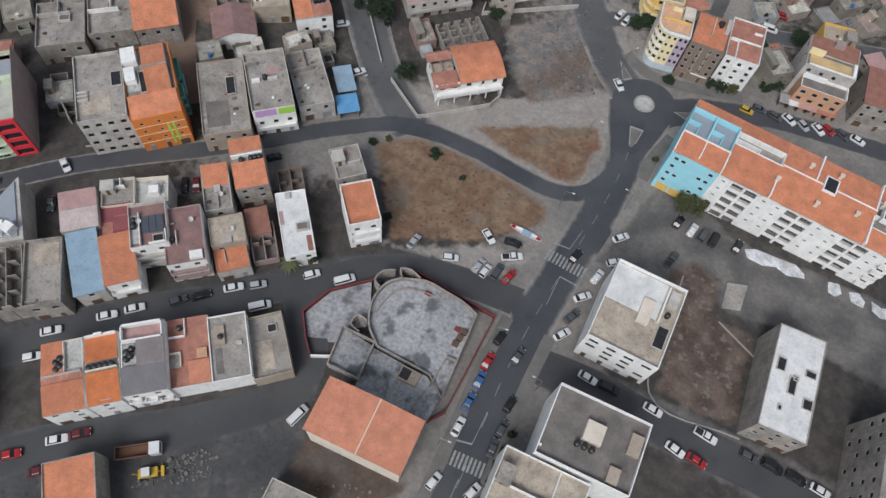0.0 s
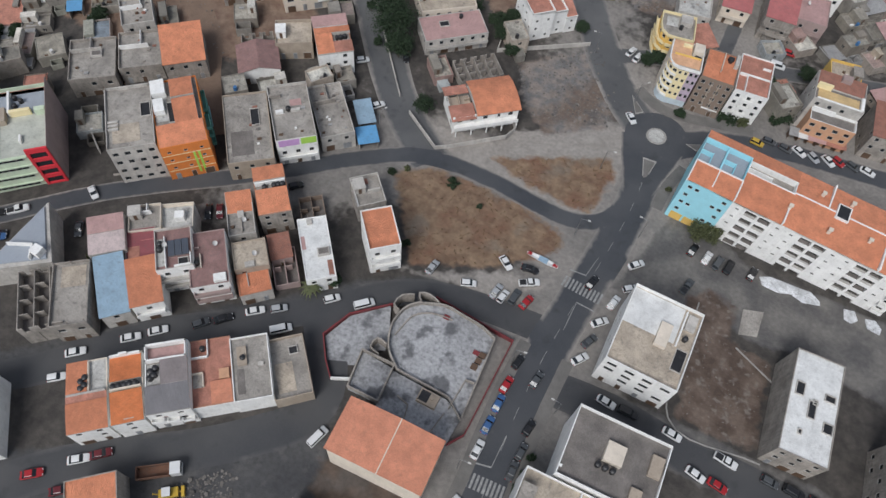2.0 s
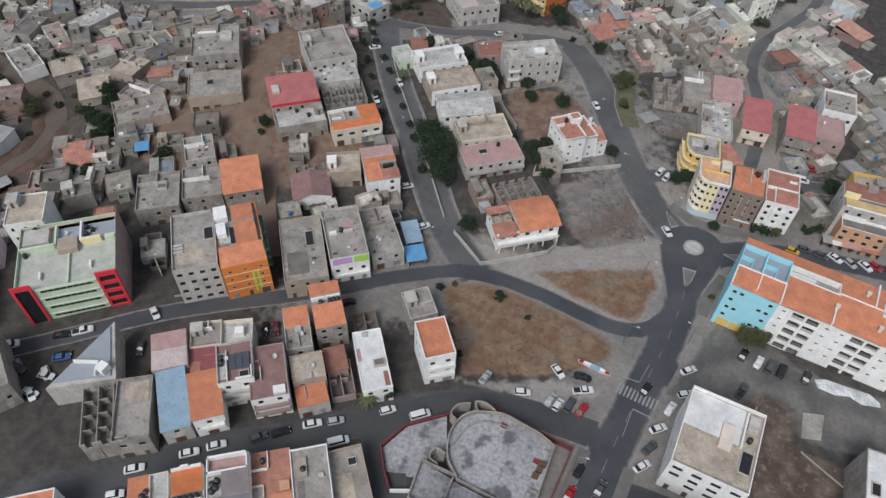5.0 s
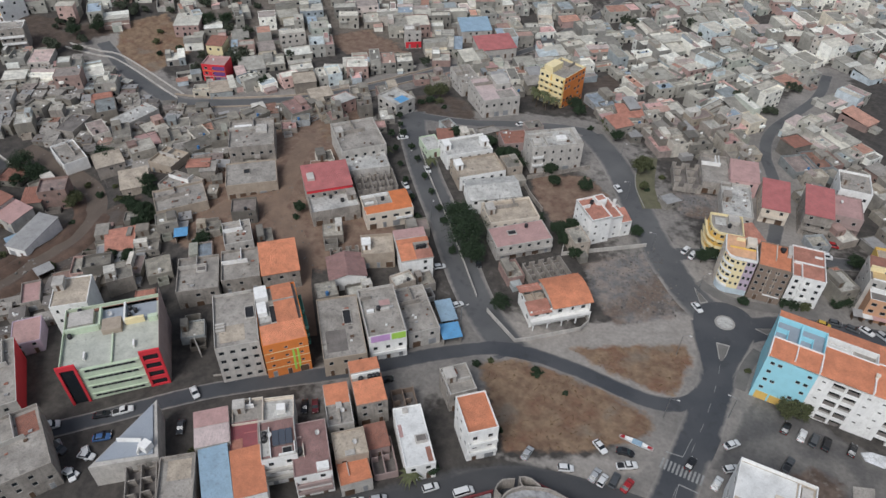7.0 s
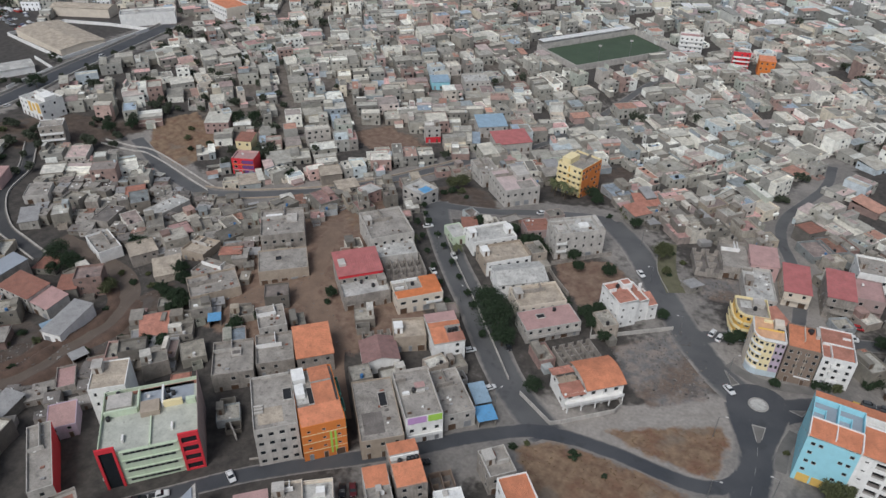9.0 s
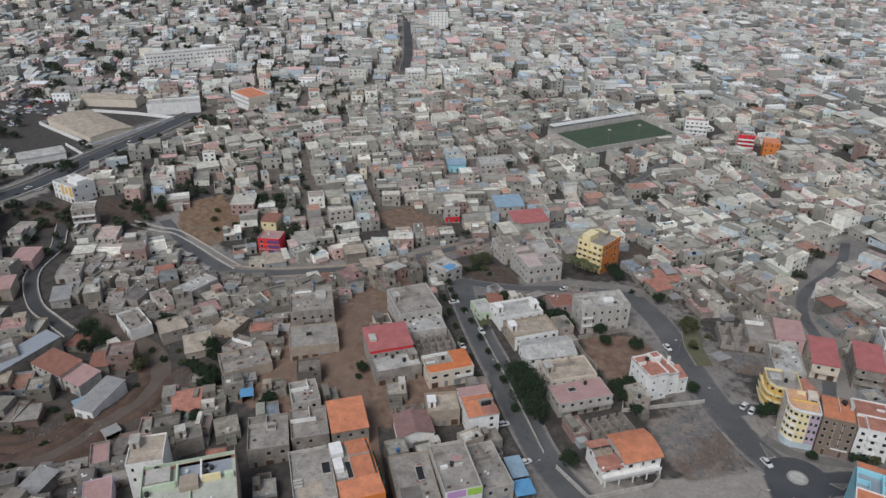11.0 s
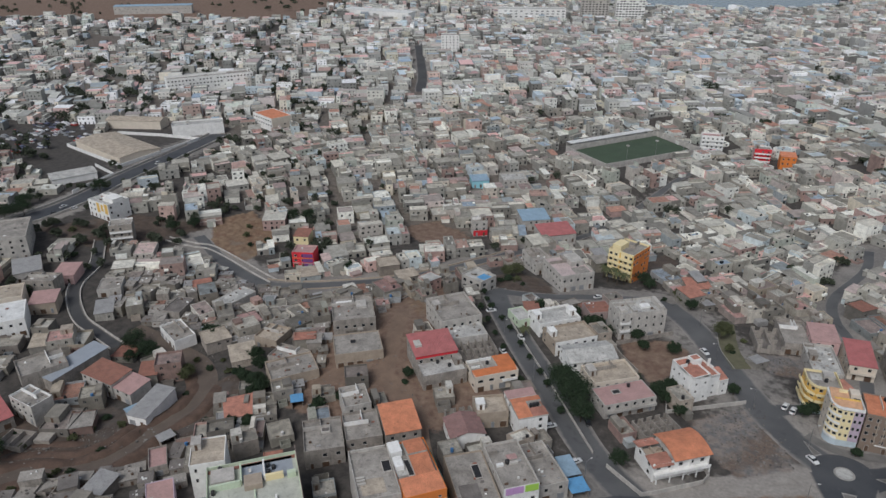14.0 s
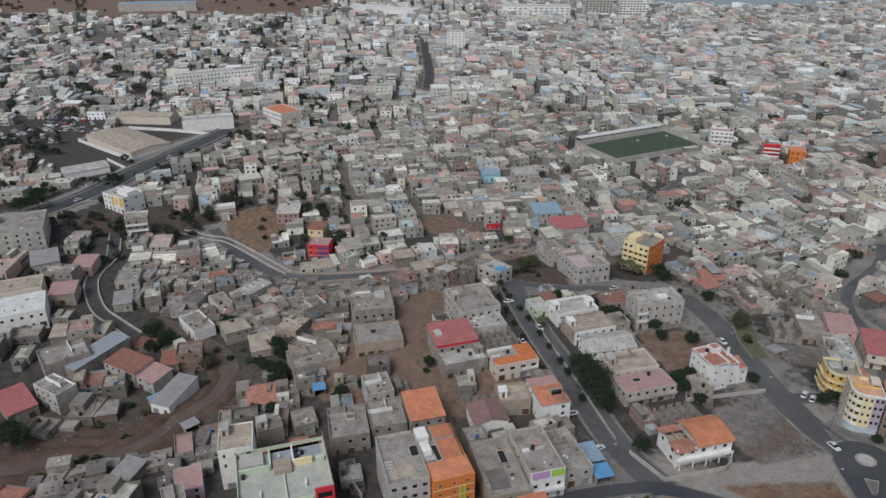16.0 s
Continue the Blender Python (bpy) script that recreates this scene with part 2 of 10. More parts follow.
CITY_ROOFS = [(0.608, 0.622, 0.581), (0.329, 0.320, 0.284), (0.280, 0.274, 0.243), (0.378, 0.367, 0.323), (0.305, 0.291, 0.255), (0.453, 0.448, 0.403), (0.247, 0.241, 0.216), (0.322, 0.287, 0.267), (0.395, 0.389, 0.352),
              (0.353, 0.298, 0.282), (0.296, 0.291, 0.263), (0.543, 0.549, 0.503), (0.230, 0.223, 0.200), (0.354, 0.346, 0.303), (0.343, 0.235, 0.200), (0.321, 0.312, 0.276), (0.363, 0.350, 0.303), (0.288, 0.329, 0.344),
              (0.271, 0.266, 0.235), (0.329, 0.260, 0.246), (0.337, 0.334, 0.299), (0.38, 0.215, 0.165), (0.42, 0.27, 0.255), (0.26, 0.325, 0.39)]
# CITY palettes brightened for the middle distance, putting the haze's lift into the colour.
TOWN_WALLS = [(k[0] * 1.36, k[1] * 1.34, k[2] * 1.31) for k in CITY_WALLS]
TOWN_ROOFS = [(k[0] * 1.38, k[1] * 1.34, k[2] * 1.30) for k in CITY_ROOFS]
M_CITY_WALL = surface("brightened_town_walls", (0.3, 0.3, 0.3), stain=0.45, palette=TOWN_WALLS, island=True, rand=0.34)
M_CITY_ROOF = surface("brightened_town_roofs", (0.3, 0.3, 0.3), stain=0.6, palette=TOWN_ROOFS, island=True, rand=0.34)
# Distance haze put into the colours: paler, slightly bluer, plus some truly whiter walls.
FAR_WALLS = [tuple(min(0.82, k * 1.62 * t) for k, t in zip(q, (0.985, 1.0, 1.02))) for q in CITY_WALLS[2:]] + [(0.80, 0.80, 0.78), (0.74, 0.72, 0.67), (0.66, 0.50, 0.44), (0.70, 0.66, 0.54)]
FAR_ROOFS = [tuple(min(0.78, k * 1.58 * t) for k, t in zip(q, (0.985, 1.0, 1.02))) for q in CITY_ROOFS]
M_FAR_WALL = surface("hazed_city_walls", (0.3, 0.3, 0.3), stain=0.3, palette=FAR_WALLS, island=True, rand=0.42)
M_FAR_ROOF = surface("hazed_city_roofs", (0.3, 0.3, 0.3), stain=0.4, palette=FAR_ROOFS, island=True, rand=0.34)
# The same palettes for the nearest houses, darkened and warmed.
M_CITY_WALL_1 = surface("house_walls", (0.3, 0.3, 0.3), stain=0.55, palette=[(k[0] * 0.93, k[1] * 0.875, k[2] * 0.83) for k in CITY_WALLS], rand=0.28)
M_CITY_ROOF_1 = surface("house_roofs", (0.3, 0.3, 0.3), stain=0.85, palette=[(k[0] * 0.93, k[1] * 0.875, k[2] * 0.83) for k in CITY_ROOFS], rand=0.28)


def dust_colour(n, l, pos):
    """The dusty grey ground beside the streets, shared by the land and the road edges."""
    mid, wide = noise_node(n, l, 0.35, 6, pos), noise_node(n, l, 0.045, 5, pos)
    c = blend(n, l, remap(n, l, mid, 0.4, 0.7, 0, 1), (0.195, 0.181, 0.166), (0.25, 0.23, 0.209))
    return blend(n, l, remap(n, l, wide, 0.42, 0.66, 0, 0.8), c, (0.33, 0.302, 0.272))


def yard_colour(n, l, pos):
    """Packed dark ground of streets and yards that merge into one another: old asphalt, oil, drifted dust."""
    c = blend(n, l, remap(n, l, noise_node(n, l, 0.09, 6, pos), 0.38, 0.64, 0, 1), (0.056, 0.056, 0.059), (0.092, 0.090, 0.088))
    c = blend(n, l, remap(n, l, noise_node(n, l, 0.3, 7, pos), 0.56, 0.74, 0, 0.55), c, (0.155, 0.146, 0.136))
    return blend(n, l, remap(n, l, noise_node(n, l, 0.5, 5, pos), 0.6, 0.7, 0, 0.5), c, (0.036, 0.036, 0.038))


def asphalt(name, dark, pale, rim=None):
    """Asphalt that wears into the dust at its edges and pales between the wheel tracks."""
    m, n, l, b = nodes_of(name)
    pos = n.new("ShaderNodeNewGeometry").outputs["Position"]
    a = n.new("ShaderNodeAttribute")
    a.attribute_name = "edge"
    mid, fine, wide = noise_node(n, l, 0.5, 6, pos), noise_node(n, l, 3.0, 4, pos), noise_node(n, l, 0.07, 4, pos)
    c = blend(n, l, remap(n, l, wide, 0.35, 0.7, 0, 1), dark, pale)
    c = blend(n, l, remap(n, l, fine, 0.45, 0.75, 0, 0.35), c, pale)
    c = blend(n, l, remap(n, l, noise_node(n, l, 0.22, 6, pos), 0.6, 0.72, 0, 0.5), c, (0.035, 0.036, 0.038))
    worn = remap(n, l, maths(n, l, "ADD", a.outputs["Fac"], maths(n, l, "MULTIPLY", maths(n, l, "SUBTRACT", mid, 0.5), 0.9)), 0.12, 0.75, 0, 1)
    l.new(blend(n, l, worn, (rim or dust_colour)(n, l, pos), c), b.inputs["Base Color"])
    b.inputs["Roughness"].default_value = 0.85
    k = n.new("ShaderNodeBump")
    k.inputs["Strength"].default_value, k.inputs["Distance"].default_value = 0.3, 0.05
    l.new(fine, k.inputs["Height"])
    l.new(k.outputs["Normal"], b.inputs["Normal"])
    return m


M_ASPHALT = asphalt("asphalt", (0.046, 0.050, 0.058), (0.080, 0.082, 0.087))
M_ASPHALT3 = asphalt("faded_asphalt", (0.082, 0.083, 0.086), (0.128, 0.127, 0.126))
M_YARD = asphalt("street_asphalt", (0.052, 0.053, 0.057), (0.078, 0.077, 0.077), yard_colour)
M_ASPHALT2 = asphalt("dusty_asphalt", (0.05, 0.05, 0.053), (0.078, 0.077, 0.076))


# ---- mesh tools ----
class Geo:
    """Collects faces with material numbers and becomes one mesh."""

    def __init__(self):
        self.v, self.f, self.m = [], [], []

    def face(self, points, m=0):
        k = len(self.v)
        self.v.extend(tuple(p) for p in points)
        self.f.append(tuple(range(k, k + len(points))))
        self.m.append(m)

    def box(self, x0, y0, z0, x1, y1, z1, m=0, top=None, bottom=True):
        k = len(self.v)
        self.v += [(x0, y0, z0), (x1, y0, z0), (x1, y1, z0), (x0, y1, z0), (x0, y0, z1), (x1, y0, z1), (x1, y1, z1), (x0, y1, z1)]
        self.f += [(k + 4, k + 5, k + 6, k + 7), (k, k + 1, k + 5, k + 4), (k + 1, k + 2, k + 6, k + 5), (k + 2, k + 3, k + 7, k + 6), (k + 3, k, k + 4, k + 7)]
        self.m += [m if top is None else top] + [m] * 4
        if bottom:
            self.f.append((k + 3, k + 2, k + 1, k))
            self.m.append(m)

    def prism(self, points, z0, z1, m=0, top=None):
        k, c = len(self.v), len(points)
        self.v += [(x, y, z0) for x, y in points] + [(x, y, z1) for x, y in points]
        self.f += [tuple(range(k + c, k + 2 * c)), tuple(reversed(range(k, k + c)))]
        self.m += [m if top is None else top, m]
        for i in range(c):
            j = (i + 1) % c
            self.f.append((k + i, k + j, k + c + j, k + c + i))
            self.m.append(m)

    def tube(self, x, y, z0, z1, r0, r1, sides=10, m=0):
        k = len(self.v)
        for z, r in ((z0, r0), (z1, r1)):
            self.v += [(x + r * math.cos(2 * math.pi * i / sides), y + r * math.sin(2 * math.pi * i / sides), z) for i in range(sides)]
        for i in range(sides):
            j = (i + 1) % sides
            self.f.append((k + i, k + j, k + sides + j, k + sides + i))
            self.m.append(m)
        self.f += [tuple(range(k + sides, k + 2 * sides)), tuple(reversed(range(k, k + sides)))]
        self.m += [m, m]

    def beam(self, a, b, r, m=0, sides=5, r1=None):
        a, b = Vector(a), Vector(b)
        q = (b - a).to_track_quat("Z", "Y")
        k = len(self.v)
        for p, rr in ((a, r), (b, r if r1 is None else r1)):
            for i in range(sides):
                w = 2 * math.pi * i / sides
                self.v.append(tuple(p + q @ Vector((rr * math.cos(w), rr * math.sin(w), 0))))
        for i in range(sides):
            j = (i + 1) % sides
            self.f.append((k + i, k + j, k + sides + j, k + sides + i))
            self.m.append(m)
        self.f.append(tuple(range(k + sides, k + 2 * sides)))
        self.m.append(m)

    def mesh(self, name, mats, smooth=False):
        me = bpy.data.meshes.new(name)
        me.from_pydata(self.v, [], self.f)
        for x in mats:
            me.materials.append(x)
        if len(mats) > 1:
            me.polygons.foreach_set("material_index", self.m)
        if smooth:
            me.polygons.foreach_set("use_smooth", [True] * len(self.f))
        return me


def part(name, geo, mats, parent=None, label="", at=None, smooth=False):
    """One mesh object under a thing or a part. geo may be a mesh that is shared."""
    me = geo if isinstance(geo, bpy.types.Mesh) else geo.mesh(name, mats if isinstance(mats, (list, tuple)) else [mats], smooth)
    ob = new(name, me)
    if parent is not None:
        ob.parent = parent
    if at is not None:
        ob.matrix_basis = at
    if label:
        tagged(ob, label)
    return ob


def thing(name, m, label, category, group="", kind=""):
    e = new(name)
    e.matrix_basis = m
    return tagged(e, label, category, group, kind)


def inside(px, py, poly):
    """Which of the points lie in the polygon."""
    hit = np.zeros(np.shape(px), bool)
    for (x0, y0), (x1, y1) in zip(poly, poly[1:] + poly[:1]):
        if y0 != y1:
            hit ^= ((y0 > py) != (y1 > py)) & (px < (x1 - x0) * (py - y0) / (y1 - y0) + x0)
    return hit


def edge_distance(px, py, line):
    """Distance to a line of points."""
    best = np.full(np.shape(px), 1e9)
    for (x0, y0), (x1, y1) in zip(line, line[1:]):
        dx, dy = x1 - x0, y1 - y0
        s = np.clip(((px - x0) * dx + (py - y0) * dy) / (dx * dx + dy * dy), 0, 1)
        best = np.minimum(best, np.hypot(px - x0 - s * dx, py - y0 - s * dy))
    return best


def smooth_line(points, step=2.5):
    """A soft curve through the points, at even small steps."""
    p = [Vector(points[0]) * 2 - Vector(points[1])] + [Vector(q) for q in points] + [Vector(points[-1]) * 2 - Vector(points[-2])]
    out = []
    for a, b, c, d in zip(p, p[1:], p[2:], p[3:]):
        n = max(2, int((c - b).length / step))
        for i in range(n):
            t = i / n
            out.append(tuple(0.5 * (2 * b + (c - a) * t + (2 * a - 5 * b + 4 * c - d) * t * t + (3 * b - a - 3 * c + d) * t ** 3)))
    return out + [tuple(points[-1])]


# ---- roads and lots in plan ----
AVENUE = [(5.6, -120), (5.2, -40), (4.6, 19.0), (3.9, 35.3), (3.5, 46.2), (3.8, 60.0), (5.5, 79.4), (7.3, 97.0), (7.9, 111.8), (7.2, 123.5), (6.4, 131.0)]
CURVE_ROAD = [(-170, -10), (-150, 8), (-131, 26), (-113.8, 43.1), (-103.8, 51.8), (-89.6, 62.8), (-75.3, 74.7), (-65.6, 84.3), (-53.3, 94.2), (-44.1, 98.2), (-37.3, 99.0), (-26.3, 99.0), (-14.9, 97.8), (-5.2, 97.4), (1.8, 100.7), (6.3, 108.3)]
MIDDLE_STREET = [(-112, -16), (-96.3, -1.0), (-89.6, 4.9), (-77.6, 19.2), (-58.9, 34.0), (-43.7, 47.1), (-36.2, 54.5), (-27.3, 60.0), (-14.2, 63.3), (1.0, 64.7), (4.0, 64.9)]
LOWER_STREET = [(-82.2, -19.4), (-70.0, -7.7), (-52.1, 4.8), (-41.1, 14.4), (-35, 22), (-36, 31), (-44.6, 42.4)]
EAST_STREET = [(5, 52.2), (22.0, 53.6), (39.4, 52.4), (54.5, 52.9), (110, 53.6)]
MARKET_STREET = [(8, 88), (25.7, 95.4), (42.8, 97.0), (59.2, 98.3), (110, 98.0)]
NORTH_EAST_ROAD = [(7.0, 135.8), (12, 137.6), (20.4, 142.8), (35.3, 147.7), (53.7, 151.5), (120, 160)]
NORTH_ROAD = [(5.0, 136.5), (1.5, 138.5), (-2.9, 141.3), (-13.3, 152.5), (-25.8, 169.8), (-38.4, 189.6), (-48.0, 203.9), (-60.5, 217.5)]
TOWER_STREET = [(-56, 213), (-66, 219), (-90, 210.5), (-106, 202.5), (-120, 199), (-131, 198)]
TREE_STREET = [(-44.5, 96.8), (-56.0, 105.3), (-66.7, 115.4), (-86.3, 138.1), (-105.2, 159.2), (-120.9, 179.9), (-133.2, 200.0)]
HILL_STREET = [(-16, 160), (0.2, 167.5), (9.2, 171.0), (21.6, 176.0), (70, 192)]
SIDE_STREET = [(14, 178), (13.5, 198.4), (9.5, 220.4), (4.1, 240.6), (5.1, 264.3), (18.9, 305.9), (22.0, 335.5)]
CANAL_ROAD = [(-300, 190), (-272, 178), (-241.4, 171.4), (-223.6, 176.7), (-204.0, 185.6), (-184.0, 196.4), (-166.0, 214.5), (-151.0, 239.5), (-142.0, 258.0), (-131.5, 275.5)]
PITCH_STREET = [(-131.5, 275.5), (-119.0, 304.0), (-111.0, 340.0), (-100.5, 372), (-93.4, 392.0), (-84.0, 424.0), (-72.0, 452.0), (-62.0, 476.0)]
FAR_AVENUE = [(-352.0, 540.0), (-362.0, 558.5), (-384.5, 604.3), (-433.8, 691.9), (-484.8, 780.9)]
CANAL = [(-310, 178), (-294.5, 181.6), (-286, 184.6), (-266, 181.8), (-238.8, 175.2)]
STREAM = [(-336, 158), (-327, 149), (-317.5, 139), (-310.3, 123.0), (-300.6, 113.1), (-285.0, 103.9), (-271.9, 101.1), (-257, 98.5)]
HIGHWAY = [(-420, 60), (-405.4, 128.8), (-394, 152.2), (-392, 187.9), (-401.4, 229.6), (-411.2, 283.2), (-418.6, 322.2), (-422, 340)]
TRACK = [(-275, 5), (-233.2, 18.5), (-221.1, 31.1), (-208.2, 38.7), (-201.0, 51.6), (-200.4, 67.5), (-198.4, 80.1), (-203.5, 93.5), (-217.8, 104.6), (-241.4, 110), (-262, 112)]
DIRT_STREET = [(-99, 74), (-112, 90), (-122, 104), (-140, 116), (-156, 116), (-160, 104)]
DIRT_STREET_2 = [(-140, 116), (-150, 140), (-160, 165)]
GRASS_LOTS = [[(-51.7, 88.9), (-42.7, 95.3), (-28.8, 96.0), (-15, 95), (-4.4, 91.8), (-3.7, 86.5), (-15.1, 75.7), (-34.0, 65.1), (-41.4, 74.7)],
              [(-31.5, 106.1), (-2.2, 122.7), (0.1, 116.5), (-0.9, 102.6), (-6.7, 101.3), (-20.2, 103.0)],
              [(-306.5, 208.9), (-295.5, 228.5), (-262.0, 212.0), (-264.0, 183.2), (-290, 188)], [(-150, 160), (-142, 172), (-150, 185), (-160, 172)]]
RUBBLE_LOTS = [[(-39.5, 141.6), (-20.4, 160.4), (-9.0, 145.0), (-7.4, 132.0), (-21.5, 121.3), (-32.1, 129.4)], [(-23.2, 193.8), (-5.7, 200), (-6.0, 187.2), (-17.5, 182.5)], [(-22.5, 193.0), (-8.5, 196.0), (-5.5, 183.5), (-18.0, 181.5)]]
EARTH_LOTS = [[(33.0, 84), (50.6, 82.2), (52.0, 60), (34.5, 59.5)], [(-149.8, 125.5), (-142.1, 136.4), (-127.2, 114.4), (-108.8, 98.6), (-134.7, 100.3), (-158.8, 104.3), (-169.7, 119.5)],
              [(-71.2, 178.4), (-52.6, 187.8), (-41.0, 178.9), (-47.5, 167.5), (-53.1, 156.6), (-66.2, 167.6)],
              [(-255.0, 70.5), (-218.9, 69.4), (-195.4, 107.5), (-180, 97), (-185.5, 60.2), (-191.9, 30.6), (-226.6, -5), (-283.8, 1.4), (-262, 40)],
              [(-8, 150), (-3, 140), (-7, 133), (-11, 140)], [(-320, 150), (-300, 205), (-345, 190), (-380, 150)], [(-760, 860), (-960, 730), (-1400, 640), (-1700, 900), (-1300, 1400), (-820, 1150)],
              [(-215, 255), (-180, 240), (-165, 262), (-200, 275)], [(-27.5, 16.5), (-27.0, 9.0), (-19.5, 7.0), (-6.0, 12.5), (-5.0, 17.5), (-19.5, 17.5)],
              [(-80, 276), (-70, 298), (-62.5, 267), (-66, 246), (-74, 240)], [(-131, 200), (-105, 205), (-112, 214), (-119, 222), (-133, 226), (-141, 214)]]
DUST_LOTS = [[(-62, 106.5), (-44, 100), (-20, 100.5), (-1, 99.5), (1.5, 122), (-2, 134), (-9, 136), (-22, 122.5), (-30, 118), (-33, 111), (-50, 109.5)], [(-60, 107), (-48, 101.5), (-34, 104.5), (-30, 111), (-6, 125), (-3, 132), (-9, 134), (-22, 121), (-32, 111.5), (-50, 108)], [(-44, 102.5), (-32, 108.5), (-8, 122.5), (-4, 130), (-8, 133), (-20, 122), (-29.5, 113.5), (-40, 107)], [(-38, 63.5), (-10, 66.5), (-2, 78), (-14, 74), (-32, 64.5)], [(12, 84), (22, 84), (30, 101), (20, 100)]]
LANE_LOTS = [[(-310, 236), (-262, 216), (-140, 285), (-150, 400), (-330, 560), (-560, 760), (-1100, 640), (-620, 380), (-520, 330), (-428, 345)]]
PITCH = [(-170.6, 442.4), (-122.0, 510.1), (-87.5, 480.6), (-136.1, 415.6)]
ROADS = [(AVENUE, 9.5, "avenue"), (CURVE_ROAD, 5.2, "road"), (MIDDLE_STREET, 7.0, "street"), (LOWER_STREET, 8.0, "street"), (EAST_STREET, 8.0, "street"), (MARKET_STREET, 7.5, "street"),
         (NORTH_EAST_ROAD, 7.0, "road"), (NORTH_ROAD, 11.0, "road"), (TREE_STREET, 11.0, "street"), (HILL_STREET, 6.0, "street"), (SIDE_STREET, 5.0, "street"), (CANAL_ROAD, 7.0, "road"),
         (HIGHWAY, 15.0, "highway"), (PITCH_STREET, 4.5, "street"), (TOWER_STREET, 6.0, "street"), (FAR_AVENUE, 11.0, "street")]
SLIPS = (([(7.4, 112), (4.6, 120), (1.6, 127.5), (-0.6, 134)], 5.4), ([(8.2, 112), (9.8, 120), (11.4, 128), (12.6, 134.5)], 4.8), ([(12.0, 132.4), (18, 136.8), (28, 143), (36, 146.8)], 4.4), ([(1.8, 100.7), (5.4, 106), (7.2, 114)], 4.2))
ROUND = (6.0, 136.2)
YARD_STREETS = (LOWER_STREET, MIDDLE_STREET, EAST_STREET, MARKET_STREET)
YARDS = [[(-120, -40), (-100, -9), (-86, 4), (-70, 20), (-56, 33), (-44, 43), (-39, 52), (-27, 58), (-15, 61), (-2, 62), (-1, 66), (-15, 66.5), (-29, 64), (-42, 56), (-52, 46), (-64, 36), (-84, 18), (-104, 0), (-130, -26)],
         [(-120, -30), (-82, -11), (-65, -2), (-50, 8.4), (-38, 24), (-38, 29), (-45, 37), (-42.4, 45), (-41, 39), (-35, 30), (-30.4, 29), (-30, 21), (-26, 15), (-14, 12), (-4, 12), (-5, -30), (-60, -40)],
         [(12, 84), (20, 118), (40, 106), (110, 108), (110, 84), (69, 86), (55, 88), (47, 86), (34, 88), (30, 84)], [(10, 56), (10, 49), (110, 47), (110, 59), (34, 58.5)]]
PATHS = [(TRACK, 7.0), (STREAM, 5.0), (DIRT_STREET, 7.0), (DIRT_STREET_2, 6.0)]


